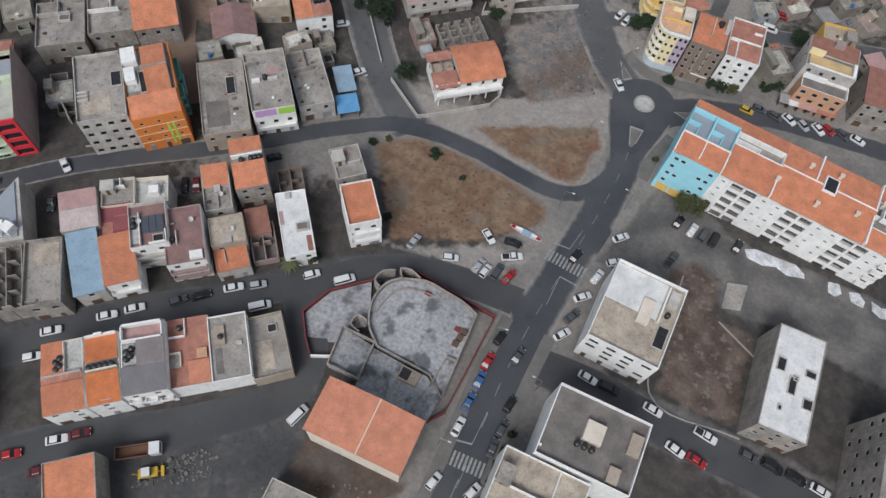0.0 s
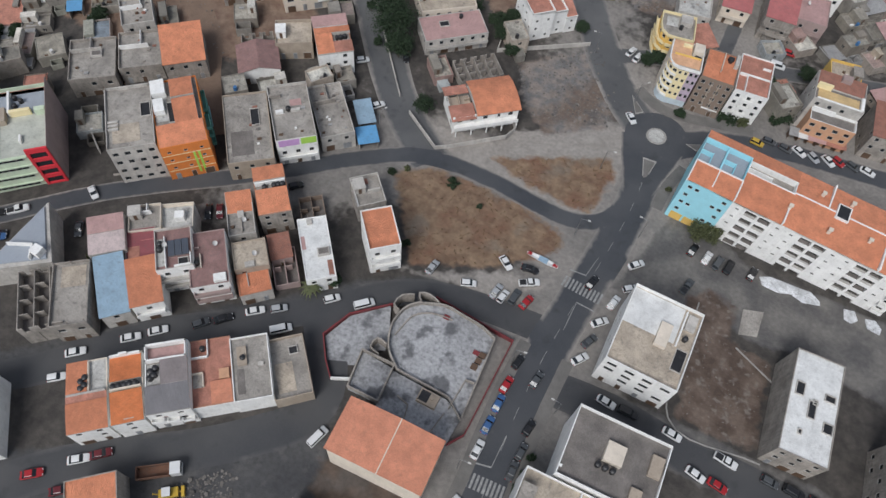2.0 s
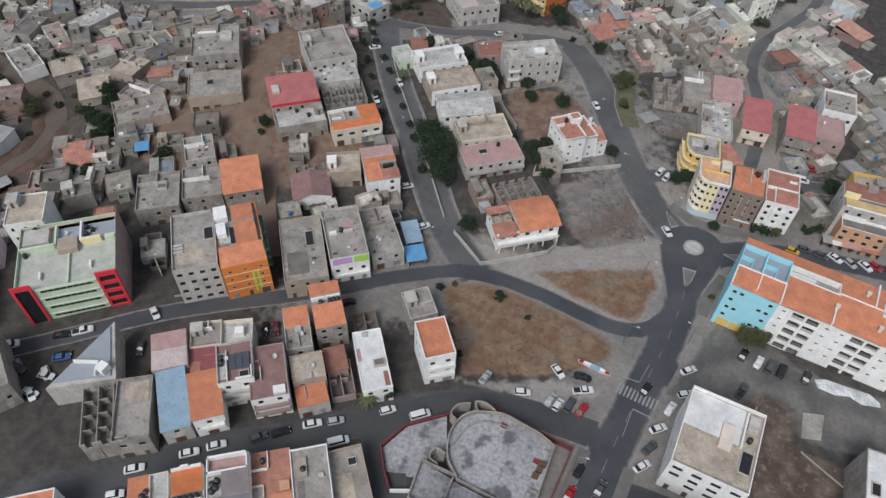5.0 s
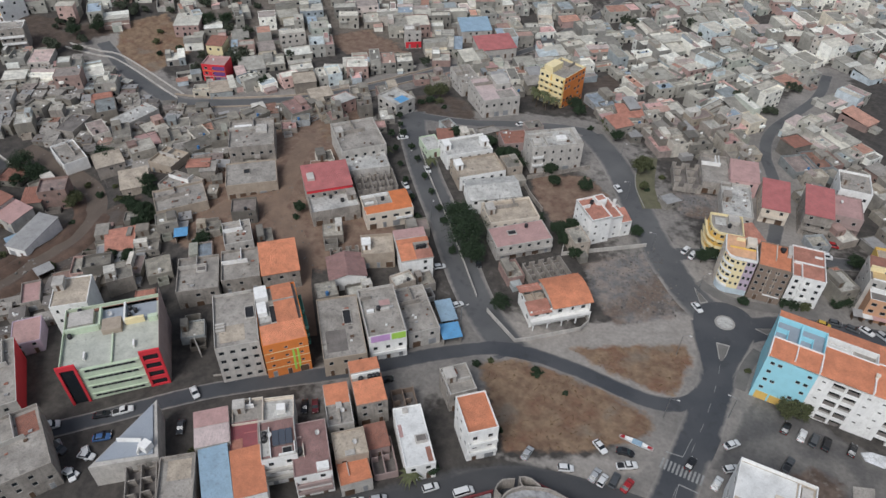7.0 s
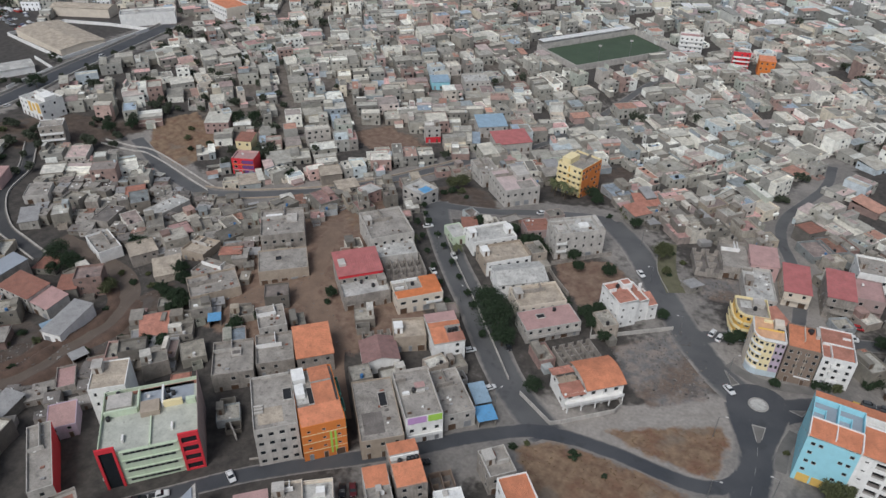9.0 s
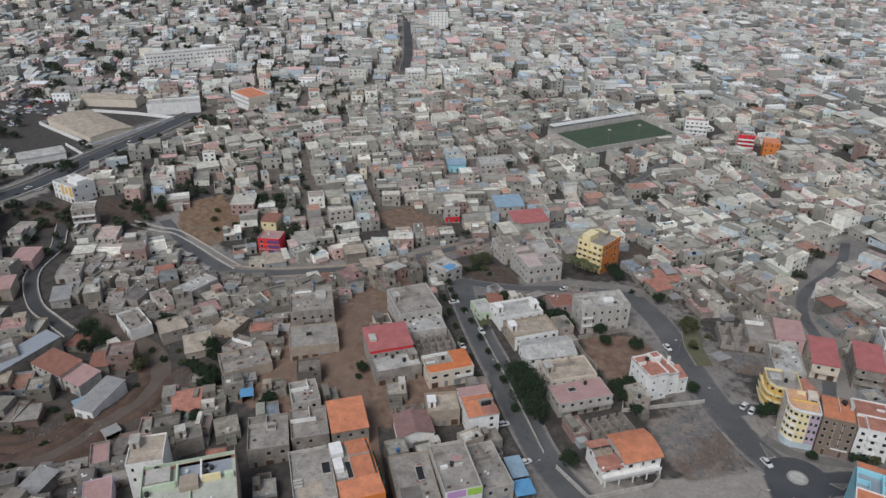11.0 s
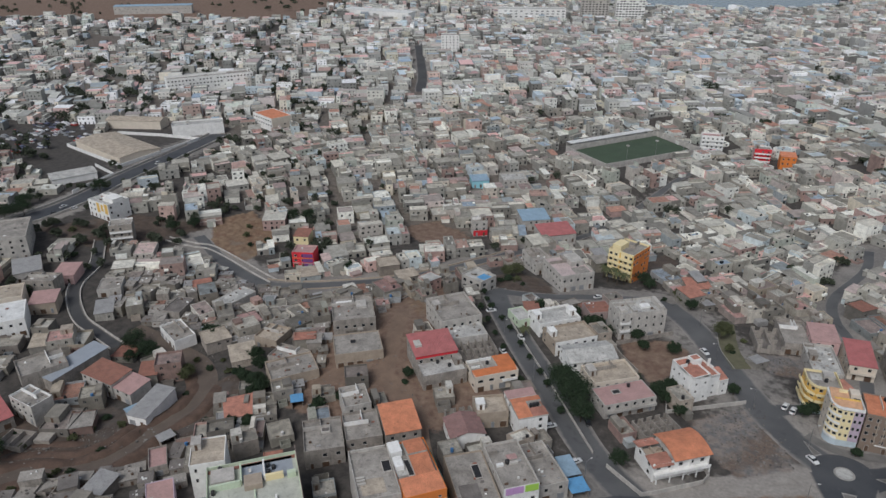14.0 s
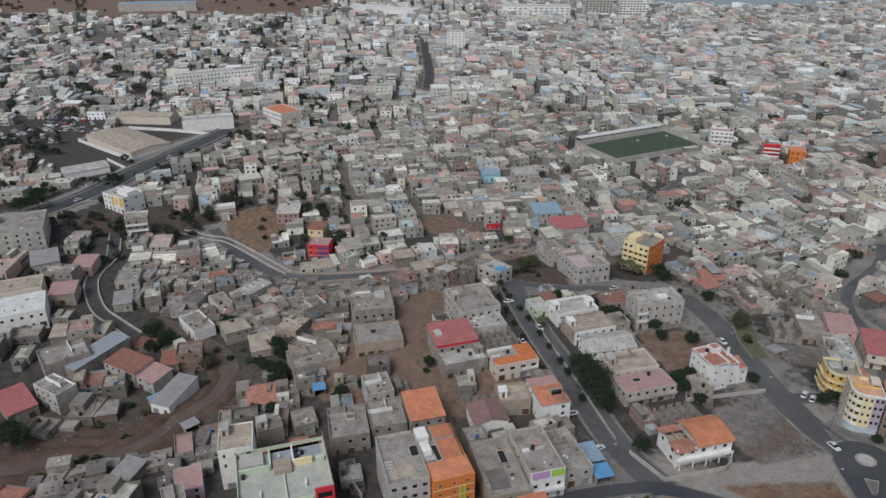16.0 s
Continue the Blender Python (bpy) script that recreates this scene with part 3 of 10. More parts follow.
# ---- the land: one sheet out past the horizon ----
def land():
    xs = np.unique(np.concatenate([np.linspace(-6000, -1500, 10), np.arange(-1500, -420, 30), np.arange(-420, -320, 8), np.arange(-320, 110, 2.0), np.arange(110, 260, 10), np.arange(260, 900, 40), np.linspace(900, 6000, 12)]))
    ys = np.unique(np.concatenate([np.linspace(-6000, -300, 10), np.arange(-300, -70, 23), np.arange(-70, 260, 2.0), np.arange(260, 540, 7), np.arange(540, 1700, 20), np.linspace(1700, 7000, 12)]))
    gx, gy = np.meshgrid(xs, ys)
    gz = ground(gx, gy)
    c, r = len(xs), len(ys)
    i = np.arange(c * r).reshape(r, c)
    quads = np.stack([i[:-1, :-1], i[:-1, 1:], i[1:, 1:], i[1:, :-1]], -1).reshape(-1, 4)
    me = bpy.data.meshes.new("ground")
    me.from_pydata(np.stack([gx, gy, gz], -1).reshape(-1, 3).tolist(), [], quads.tolist())
    x, y = gx.ravel(), gy.ravel()
    for name, lots in (("grass", GRASS_LOTS), ("rubble", RUBBLE_LOTS), ("earth", EARTH_LOTS), ("dust", DUST_LOTS), ("yard", YARDS), ("gravel", YARDS[2:]), ("lane", LANE_LOTS), ("brown", [EARTH_LOTS[0], [(28, 90), (33, 95), (40, 93), (41, 80), (31, 76)]]), ("clay", [EARTH_LOTS[1], EARTH_LOTS[2], EARTH_LOTS[6], EARTH_LOTS[7], RUBBLE_LOTS[1], [(-172, 92), (-130, 86), (-104, 104), (-92, 118), (-118, 146), (-144, 186), (-166, 210), (-196, 170), (-184, 118)]])):
        v = np.zeros(len(x))
        for lot in lots:
            d = edge_distance(x, y, lot + lot[:1])
            v = np.maximum(v, np.clip(0.5 + np.where(inside(x, y, lot), d, -d) / 5.0, 0, 1))
        me.attributes.new(name, "FLOAT", "POINT").data.foreach_set("value", v)
    worn = np.zeros(len(x))
    for line, width, _ in ROADS:
        worn = np.maximum(worn, (0.0 if line in YARD_STREETS else 0.65 if line is NORTH_ROAD else 0.22 if line is TREE_STREET else 0.4 if line in (HILL_STREET, PITCH_STREET) else 1.0) * np.clip(1.5 - (edge_distance(x, y, line) - width / 2) / (13.0 if line in (AVENUE, CURVE_ROAD, NORTH_ROAD, NORTH_EAST_ROAD) else 8.0), 0, 1))
    worn *= np.where(y < 110, np.clip((x + 100) / 28.0, 0.12, 1), 1)
    me.attributes.new("worn", "FLOAT", "POINT").data.foreach_set("value", worn)
    me.polygons.foreach_set("use_smooth", [True] * len(quads))
    m, n, l, b = nodes_of("land")
    pos = n.new("ShaderNodeNewGeometry").outputs["Position"]
    big, mid, fine = noise_node(n, l, 0.05, 6, pos), noise_node(n, l, 0.35, 6, pos), noise_node(n, l, 2.2, 4, pos)

    def attr(name):
        a = n.new("ShaderNodeAttribute")
        a.attribute_name = name
        return a.outputs["Fac"]

    def ragged(name, wide=0.5):
        return remap(n, l, maths(n, l, "ADD", attr(name), maths(n, l, "MULTIPLY", maths(n, l, "SUBTRACT", mid, 0.5), wide * 2)), 0.35, 0.65, 0, 1)

    colour = blend(n, l, remap(n, l, mid, 0.35, 0.65, 0, 1), (0.046, 0.041, 0.037), (0.084, 0.074, 0.065))
    colour = blend(n, l, ragged("worn"), colour, dust_colour(n, l, pos))
    colour = blend(n, l, ragged("dust"), colour, blend(n, l, remap(n, l, mid, 0.35, 0.65, 0, 1), (0.30, 0.274, 0.246), (0.35, 0.319, 0.286)))
    colour = blend(n, l, ragged("yard", 0.35), colour, yard_colour(n, l, pos))
    colour = blend(n, l, ragged("gravel", 0.35), colour, blend(n, l, remap(n, l, noise_node(n, l, 0.13, 7, pos), 0.4, 0.62, 0, 1), (0.105, 0.100, 0.097), (0.185, 0.172, 0.158)))
    colour = blend(n, l, ragged("lane"), colour, blend(n, l, remap(n, l, mid, 0.35, 0.65, 0, 1), (0.115, 0.096, 0.080), (0.185, 0.160, 0.138)))
    earth = blend(n, l, remap(n, l, mid, 0.35, 0.7, 0, 1), (0.070, 0.050, 0.039), (0.122, 0.088, 0.067))
    earth = blend(n, l, remap(n, l, noise_node(n, l, 0.12, 6, pos), 0.52, 0.66, 0, 0.6), earth, (0.105, 0.096, 0.088))
    colour = blend(n, l, ragged("earth"), colour, earth)
    brown = blend(n, l, remap(n, l, noise_node(n, l, 0.2, 8, pos), 0.42, 0.62, 0, 1), (0.088, 0.060, 0.046), (0.165, 0.122, 0.096))
    brown = blend(n, l, remap(n, l, noise_node(n, l, 0.55, 6, pos), 0.57, 0.68, 0, 0.8), brown, (0.20, 0.172, 0.150))
    colour = blend(n, l, ragged("brown"), colour, brown)
    clay = blend(n, l, remap(n, l, mid, 0.35, 0.7, 0, 1), (0.165, 0.102, 0.073), (0.25, 0.175, 0.128))
    colour = blend(n, l, ragged("clay"), colour, clay)
    rub = blend(n, l, remap(n, l, mid, 0.42, 0.6, 0, 1), (0.170, 0.162, 0.158), (0.265, 0.225, 0.195))
    rub = blend(n, l, remap(n, l, noise_node(n, l, 0.09, 7, pos), 0.47, 0.6, 0, 0.85), rub, (0.150, 0.106, 0.080))
    rub = blend(n, l, remap(n, l, noise_node(n, l, 0.21, 6, pos), 0.56, 0.66, 0, 0.7), rub, (0.110, 0.106, 0.104))
    colour = blend(n, l, ragged("rubble"), colour, blend(n, l, remap(n, l, fine, 0.58, 0.75, 0, 0.4), rub, (0.28, 0.265, 0.25)))
    straw = blend(n, l, remap(n, l, mid, 0.35, 0.65, 0, 1), (0.17, 0.104, 0.066), (0.275, 0.188, 0.120))
    straw = blend(n, l, remap(n, l, noise_node(n, l, 0.16, 5, pos), 0.5, 0.7, 0, 0.75), straw, (0.19, 0.093, 0.057))
    straw = blend(n, l, remap(n, l, noise_node(n, l, 0.11, 6, pos), 0.56, 0.68, 0, 0.7), straw, (0.22, 0.18, 0.14))
    colour = blend(n, l, ragged("grass"), colour, straw)
    colour = blend(n, l, remap(n, l, fine, 0.3, 0.7, 0.0, 0.35), colour, blend(n, l, 0.5, colour, (0.05, 0.045, 0.04)))
    grit = maths(n, l, "MULTIPLY", remap(n, l, noise_node(n, l, 1.1, 9, pos), 0.3, 0.7, 0.84, 1.14), remap(n, l, noise_node(n, l, 9.0, 4, pos), 0.3, 0.7, 0.86, 1.12))
    grey = n.new("ShaderNodeCombineColor")
    for i in range(3):
        l.new(grit, grey.inputs[i])
    colour = blend(n, l, 1.0, colour, grey.outputs[0], "MULTIPLY")
    l.new(colour, b.inputs["Base Color"])
    b.inputs["Roughness"].default_value = 0.95
    k = n.new("ShaderNodeBump")
    k.inputs["Strength"].default_value, k.inputs["Distance"].default_value = 0.6, 0.3
    l.new(maths(n, l, "ADD", mid, maths(n, l, "MULTIPLY", fine, 0.5)), k.inputs["Height"])
    l.new(k.outputs["Normal"], b.inputs["Normal"])
    me.materials.append(m)
    tagged(new("ground", me), "dusty grey-brown land with dry grass and bare earth lots", "ground", kind="structure")


land()
sea = Geo()
sea.face([(-6000, 900, SEA_LEVEL), (6000, 900, SEA_LEVEL), (6000, 9000, SEA_LEVEL), (-6000, 9000, SEA_LEVEL)])
tagged(part("water", sea, M_WATER), "calm grey-blue sea beyond the town", "sea", kind="structure")


def strip(name, line, width, mat, lift, label, kind="structure", step=2.5, category="road"):
    """A ribbon that lies on the land along a curve."""
    pts = smooth_line(line, step)
    g, rows = Geo(), []
    cols = (-1, -0.72, -0.33, 0.33, 0.72, 1)
    for i, p in enumerate(pts):
        a, b = Vector(pts[max(0, i - 1)]), Vector(pts[min(len(pts) - 1, i + 1)])
        d = (b - a).normalized()
        nrm = Vector((-d.y, d.x))
        wob = width / 2 * (1.06 + 0.05 * noise.noise(Vector((p[0] * 0.11, p[1] * 0.11, 1))))
        rows.append([(p[0] + nrm.x * wob * s, p[1] + nrm.y * wob * s) for s in cols])
    for x, y in [q for r in rows for q in r]:
        g.v.append((x, y, float(ground(x, y)) + lift))
    for i in range(len(rows) - 1):
        for k in range(5):
            a = i * 6 + k
            g.f.append((a, a + 1, a + 7, a + 6))
            g.m.append(0)
    ob = part(name, g, mat)
    edge = np.array([0.0, 0.85, 1.0, 1.0, 0.85, 0.0] * len(rows))
    if category == "road":
        px, py = np.array([q[0] for q in g.v]), np.array([q[1] for q in g.v])
        for other, wide in [q[:2] for q in ROADS] + list(SLIPS):
            if other is not line:
                edge = np.maximum(edge, np.clip((wide / 2 - edge_distance(px, py, other)) / (wide * 0.16), 0, 1))
        edge = np.maximum(edge, np.clip((8.6 - np.hypot(px - ROUND[0], py - ROUND[1])) / 1.2, 0, 1))
    ob.data.attributes.new("edge", "FLOAT", "POINT").data.foreach_set("value", edge.tolist())
    return tagged(ob, label, category, kind=kind)


for i, (line, width, kind) in enumerate(ROADS):
    if line is MARKET_STREET:
        continue
    main = kind in ("avenue", "highway") or line in (CURVE_ROAD, NORTH_ROAD, NORTH_EAST_ROAD)
    strip("road", line, width, M_YARD if line in YARD_STREETS else M_ASPHALT3 if line in (NORTH_ROAD, TREE_STREET, HILL_STREET, SIDE_STREET, CANAL_ROAD, TOWER_STREET, PITCH_STREET) else M_ASPHALT if main else M_ASPHALT2, 0.07 if main else 0.05, "dark asphalt road worn along the wheel tracks" if main else "dusty grey street with patched asphalt")
for line, width in SLIPS:
    strip("road", line, width, M_ASPHALT, 0.08, "dark asphalt slip lane at the traffic circle")
for line, width in PATHS:
    if line is STREAM:
        strip("dry_channel", line, width, M_ASPHALT2, 0.04, "dark bed of a dry storm channel", category="channel")
    else:
        strip("dirt_road", line, width, M_EARTH if line is TRACK else M_CLAY, 0.04, "unpaved brown earth track between houses")

def on_land(points, lift):
    return [(x, y, float(ground(x, y)) + lift) for x, y in points]


def disc_points(x, y, r, n=40, squash=1.0):
    return [(x + r * math.cos(2 * math.pi * i / n), y + squash * r * math.sin(2 * math.pi * i / n)) for i in range(n)]


g = Geo()
ring_o, ring_i = on_land(disc_points(*ROUND, 8.9), 0.09), on_land(disc_points(*ROUND, 2.8), 0.09)
for i in range(40):
    j = (i + 1) % 40
    g.face([ring_i[i], ring_o[i], ring_o[j], ring_i[j]])
ring = part("road", g, M_ASPHALT)
ring.data.attributes.new("edge", "FLOAT", "POINT").data.foreach_set("value", [1.0, 0.8, 0.8, 1.0] * 40)
tagged(ring, "ring of dark asphalt round the traffic island", "road", kind="structure")
g = Geo()
zr = float(ground(*ROUND))
g.tube(*ROUND, zr - 0.3, zr + 0.28, 2.95, 2.9, 32)
isl = tagged(part("traffic_island", g, M_KERB), "round pale stone traffic island with a low kerb", "traffic island")
g = Geo()
g.tube(*ROUND, zr + 0.28, zr + 0.36, 2.3, 2.1, 24)
part("stone_cap", g, ROOF["pale"], isl)


# ---- buildings ----
PANES, TAKEN = {}, []


def window_meshes(w, h, mat_frame):
    key = (round(w, 2), round(h, 2), mat_frame.name)
    if key not in PANES:
        g, t, a = Geo(), 0.09, w / 2
        for q, y in ((0, 0.05), (t, 0.05), (t, 0.13)):
            g.v += [(-a + q, y, q), (a - q, y, q), (a - q, y, h - q), (-a + q, y, h - q)]
        for ring in (0, 4):
            for i in range(4):
                j = (i + 1) % 4
                g.f.append((ring + i, ring + j, ring + 4 + j, ring + 4 + i))
                g.m.append(0)
        g.f.append((8, 9, 10, 11))
        g.m.append(1)
        PANES[key] = g.mesh("window", [mat_frame, M_GLASS])
    return PANES[key]


def side_frame(w, d, side):
    """Start, direction and length of a wall seen from outside, left to right."""
    return {"F": ((-w / 2, -d / 2), (1, 0), w), "R": ((w / 2, -d / 2), (0, 1), d), "B": ((w / 2, d / 2), (-1, 0), w), "L": ((-w / 2, d / 2), (0, -1), d)}[side]


def openings(length, rows, pitch, ww, first=0.0):
    n = max(1, int((length - 1.0) / pitch))
    gap = length / n
    return [first + gap * (i + 0.5) - ww / 2 for i in range(n)], ww


def pierced(g, start, way, length, z0, z1, xs, ww, zs, wh, shut, m=0, deep=0.22):
    """A wall with recessed openings in columns xs and rows zs; shut says which stay closed."""
    ox, oy = start
    ux, uy = way
    nx, ny = uy, -ux

    def at(s, z, back=0.0):
        return (ox + ux * s - nx * back, oy + uy * s - ny * back, z)

    bx, bz = [0.0], [z0]
    for x in xs:
        bx += [x, x + ww]
    for z in zs:
        bz += [z, z + wh]
    bx.append(length)
    bz.append(z1)
    for i in range(len(bx) - 1):
        for j in range(len(bz) - 1):
            if i % 2 and j % 2 and (i // 2, j // 2) not in shut:
                a, b, c, d = bx[i], bx[i + 1], bz[j], bz[j + 1]
                g.face([at(a, c), at(a, c, deep), at(a, d, deep), at(a, d)], m)
                g.face([at(b, c), at(b, d), at(b, d, deep), at(b, c, deep)], m)
                g.face([at(a, c), at(b, c), at(b, c, deep), at(a, c, deep)], m)
                g.face([at(a, d), at(a, d, deep), at(b, d, deep), at(b, d)], m)
            else:
                g.face([at(bx[i], bz[j]), at(bx[i + 1], bz[j]), at(bx[i + 1], bz[j + 1]), at(bx[i], bz[j + 1])], m)


def put_window(e, start, way, s, z, ww, wh, frame_mat, door=None):
    nx, ny = way[1], -way[0]
    m = Matrix(((way[0], -nx, 0, start[0] + way[0] * (s + ww / 2)), (way[1], -ny, 0, start[1] + way[1] * (s + ww / 2)), (0, 0, 1, z), (0, 0, 0, 1)))
    if door:
        g = Geo()
        g.box(-ww / 2, 0.08, 0, ww / 2, 0.14, wh)
        part("door", g, door, e, at=m)
        return
    part("window", window_meshes(ww, wh, frame_mat), None, e, at=m)


def roof_clutter(e, w, d, z, seed, what):
    """Roof things that belong to a house: stair head s, tanks t, dish o, solar panels p, rebar stubs r, partition walls c, laundry wall l, chimney k."""
    r = random.Random(seed)
    for ch in what:
        x, y = r.uniform(-0.28, 0.28) * w, r.uniform(-0.25, 0.3) * d
        if ch == "s":
            g = Geo()
            sw, sd = min(2.6, w * 0.4), min(3.6, d * 0.35)
            x, y = (w / 2 - sw / 2 - 0.4) * r.choice((-1, 1)), d * r.uniform(-0.05, 0.25)
            g.box(x - sw / 2, y - sd / 2, z, x + sw / 2, y + sd / 2, z + 2.3)
            g.box(x - sw / 2 - 0.15, y - sd / 2 - 0.15, z + 2.3, x + sw / 2 + 0.15, y + sd / 2 + 0.15, z + 2.45)
            g.box(x - 0.4, y - sd / 2 - 0.03, z + 0.05, x + 0.4, y - sd / 2, z + 1.95, 1)
            part("stair_head", g, [WALL[r.choice(("pale", "grey", "white"))], M_WOOD], e)
        elif ch in "tu":
            g = Geo()
            rad = r.uniform(0.5, 0.65)
            g.tube(x, y, z, z + 0.12, rad, rad, 12)
            g.tube(x, y, z + 0.12, z + 1.1, rad * 0.98, rad, 12)
            g.tube(x, y, z + 1.1, z + 1.3, rad, rad * 0.4, 12)
            part("water_tank", g, M_TANK if ch == "t" else M_TANKB, e, "black plastic water tank" if ch == "t" else "blue plastic water tank", smooth=False)
        elif ch == "o":
            g = Geo()
            g.tube(x, y, z, z + 0.9, 0.05, 0.05, 6)
            rings = [(0.05, 0.0), (0.25, 0.04), (0.45, 0.12), (0.6, 0.22)]
            up = Vector((0.5, -0.45, 0.75)).to_track_quat("Z", "Y")
            c = Vector((x, y, z + 1.0))
            for (r0, h0), (r1, h1) in zip(rings, rings[1:]):
                for i in range(12):
                    a, b = 2 * math.pi * i / 12, 2 * math.pi * (i + 1) / 12
                    g.face([c + up @ Vector((rr * math.cos(q), rr * math.sin(q), hh)) for rr, hh, q in ((r0, h0, a), (r1, h1, a), (r1, h1, b), (r0, h0, b))])
            part("satellite_dish", g, M_DISH, e, "pale satellite dish on a short post")
        elif ch == "p":
            for i in range(3):
                for j in range(2):
                    g = Geo()
                    x0, y0 = -w * 0.25 + i * 1.75, -d * 0.15 + j * 2.1
                    g.v += [(x0, y0, z + 0.5), (x0 + 1.6, y0, z + 0.5), (x0 + 1.6, y0 + 1.9, z + 0.9), (x0, y0 + 1.9, z + 0.9), (x0, y0, z + 0.44), (x0 + 1.6, y0, z + 0.44), (x0 + 1.6, y0 + 1.9, z + 0.84), (x0, y0 + 1.9, z + 0.84)]
                    g.f += [(0, 1, 2, 3), (7, 6, 5, 4), (0, 4, 5, 1), (2, 6, 7, 3), (1, 5, 6, 2), (3, 7, 4, 0)]
                    g.m += [0, 1, 1, 1, 1, 1]
                    for k in range(2):
                        g.box(x0 + 0.75 * k + 0.3, y0 + 1.6, z, x0 + 0.75 * k + 0.36, y0 + 1.66, z + 0.8, 1)
                    part("solar_panel", g, [M_PANEL, M_STEEL], e)
        elif ch == "r":
            for sx in (-1, 0, 1):
                for sy in (-1, 1):
                    g = Geo()
                    px, py = sx * (w / 2 - 0.25), sy * (d / 2 - 0.25)
                    g.box(px - 0.15, py - 0.15, z, px + 0.15, py + 0.15, z + r.uniform(0.6, 1.2))
                    for q in (-0.1, 0.1):
                        g.beam((px + q, py, z), (px + q + r.uniform(-0.1, 0.1), py, z + 1.9), 0.02, 1, 4)
                    part("starter_column", g, [WALL["grey"], M_RUST], e)
        elif ch == "c":
            g = Geo()
            x = r.uniform(-0.15, 0.15) * w
            y = r.uniform(0.05, 0.2) * d
            g.box(-w / 2 + 0.2, y, z, w * 0.2, y + 0.18, z + 1.5)
            g.box(x, y + 0.2, z, x + 0.18, d / 2 - 0.2, z + 1.5)
            part("roof_partition", g, WALL[r.choice(("grey", "pale", "white"))], e)
        elif ch == "l":
            g = Geo()
            g.box(x - 1.4, y - 1.0, z, x + 1.4, y + 1.0, z + 0.75)
            g.box(x - 1.1, y - 0.7, z + 0.75, x + 1.1, y + 0.7, z + 0.9, 1)
            part("wash_trough", g, [WALL["pale"], ROOF["dark"]], e)
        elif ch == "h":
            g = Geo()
            # Black sheet stands in for the darkness down the shaft.
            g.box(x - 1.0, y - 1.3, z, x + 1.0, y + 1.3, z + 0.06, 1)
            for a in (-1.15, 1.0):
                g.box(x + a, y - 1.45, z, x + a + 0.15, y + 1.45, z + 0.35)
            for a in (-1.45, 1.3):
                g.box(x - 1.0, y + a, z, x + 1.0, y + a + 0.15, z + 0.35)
            part("light_shaft", g, [WALL["grey"], M_TANK], e, "light shaft with a low kerb, its dark depth painted black")
        elif ch == "j":
            for _ in range(7):
                g = Geo()
                px, py, s = r.uniform(-0.4, 0.4) * w, r.uniform(-0.4, 0.4) * d, r.uniform(0.25, 0.7)
                g.prism([(px - s, py - s * 0.5), (px + s * 0.8, py - s * 0.7), (px + s, py + s * 0.6), (px - s * 0.7, py + s * 0.5)], z, z + r.uniform(0.15, 0.6))
                part("roof_clutter", g, r.choice((WALL["grey"], ROOF["brick"], ROOF["tin"], M_WOOD, WALL["white"], ROOF["dark"])), e)


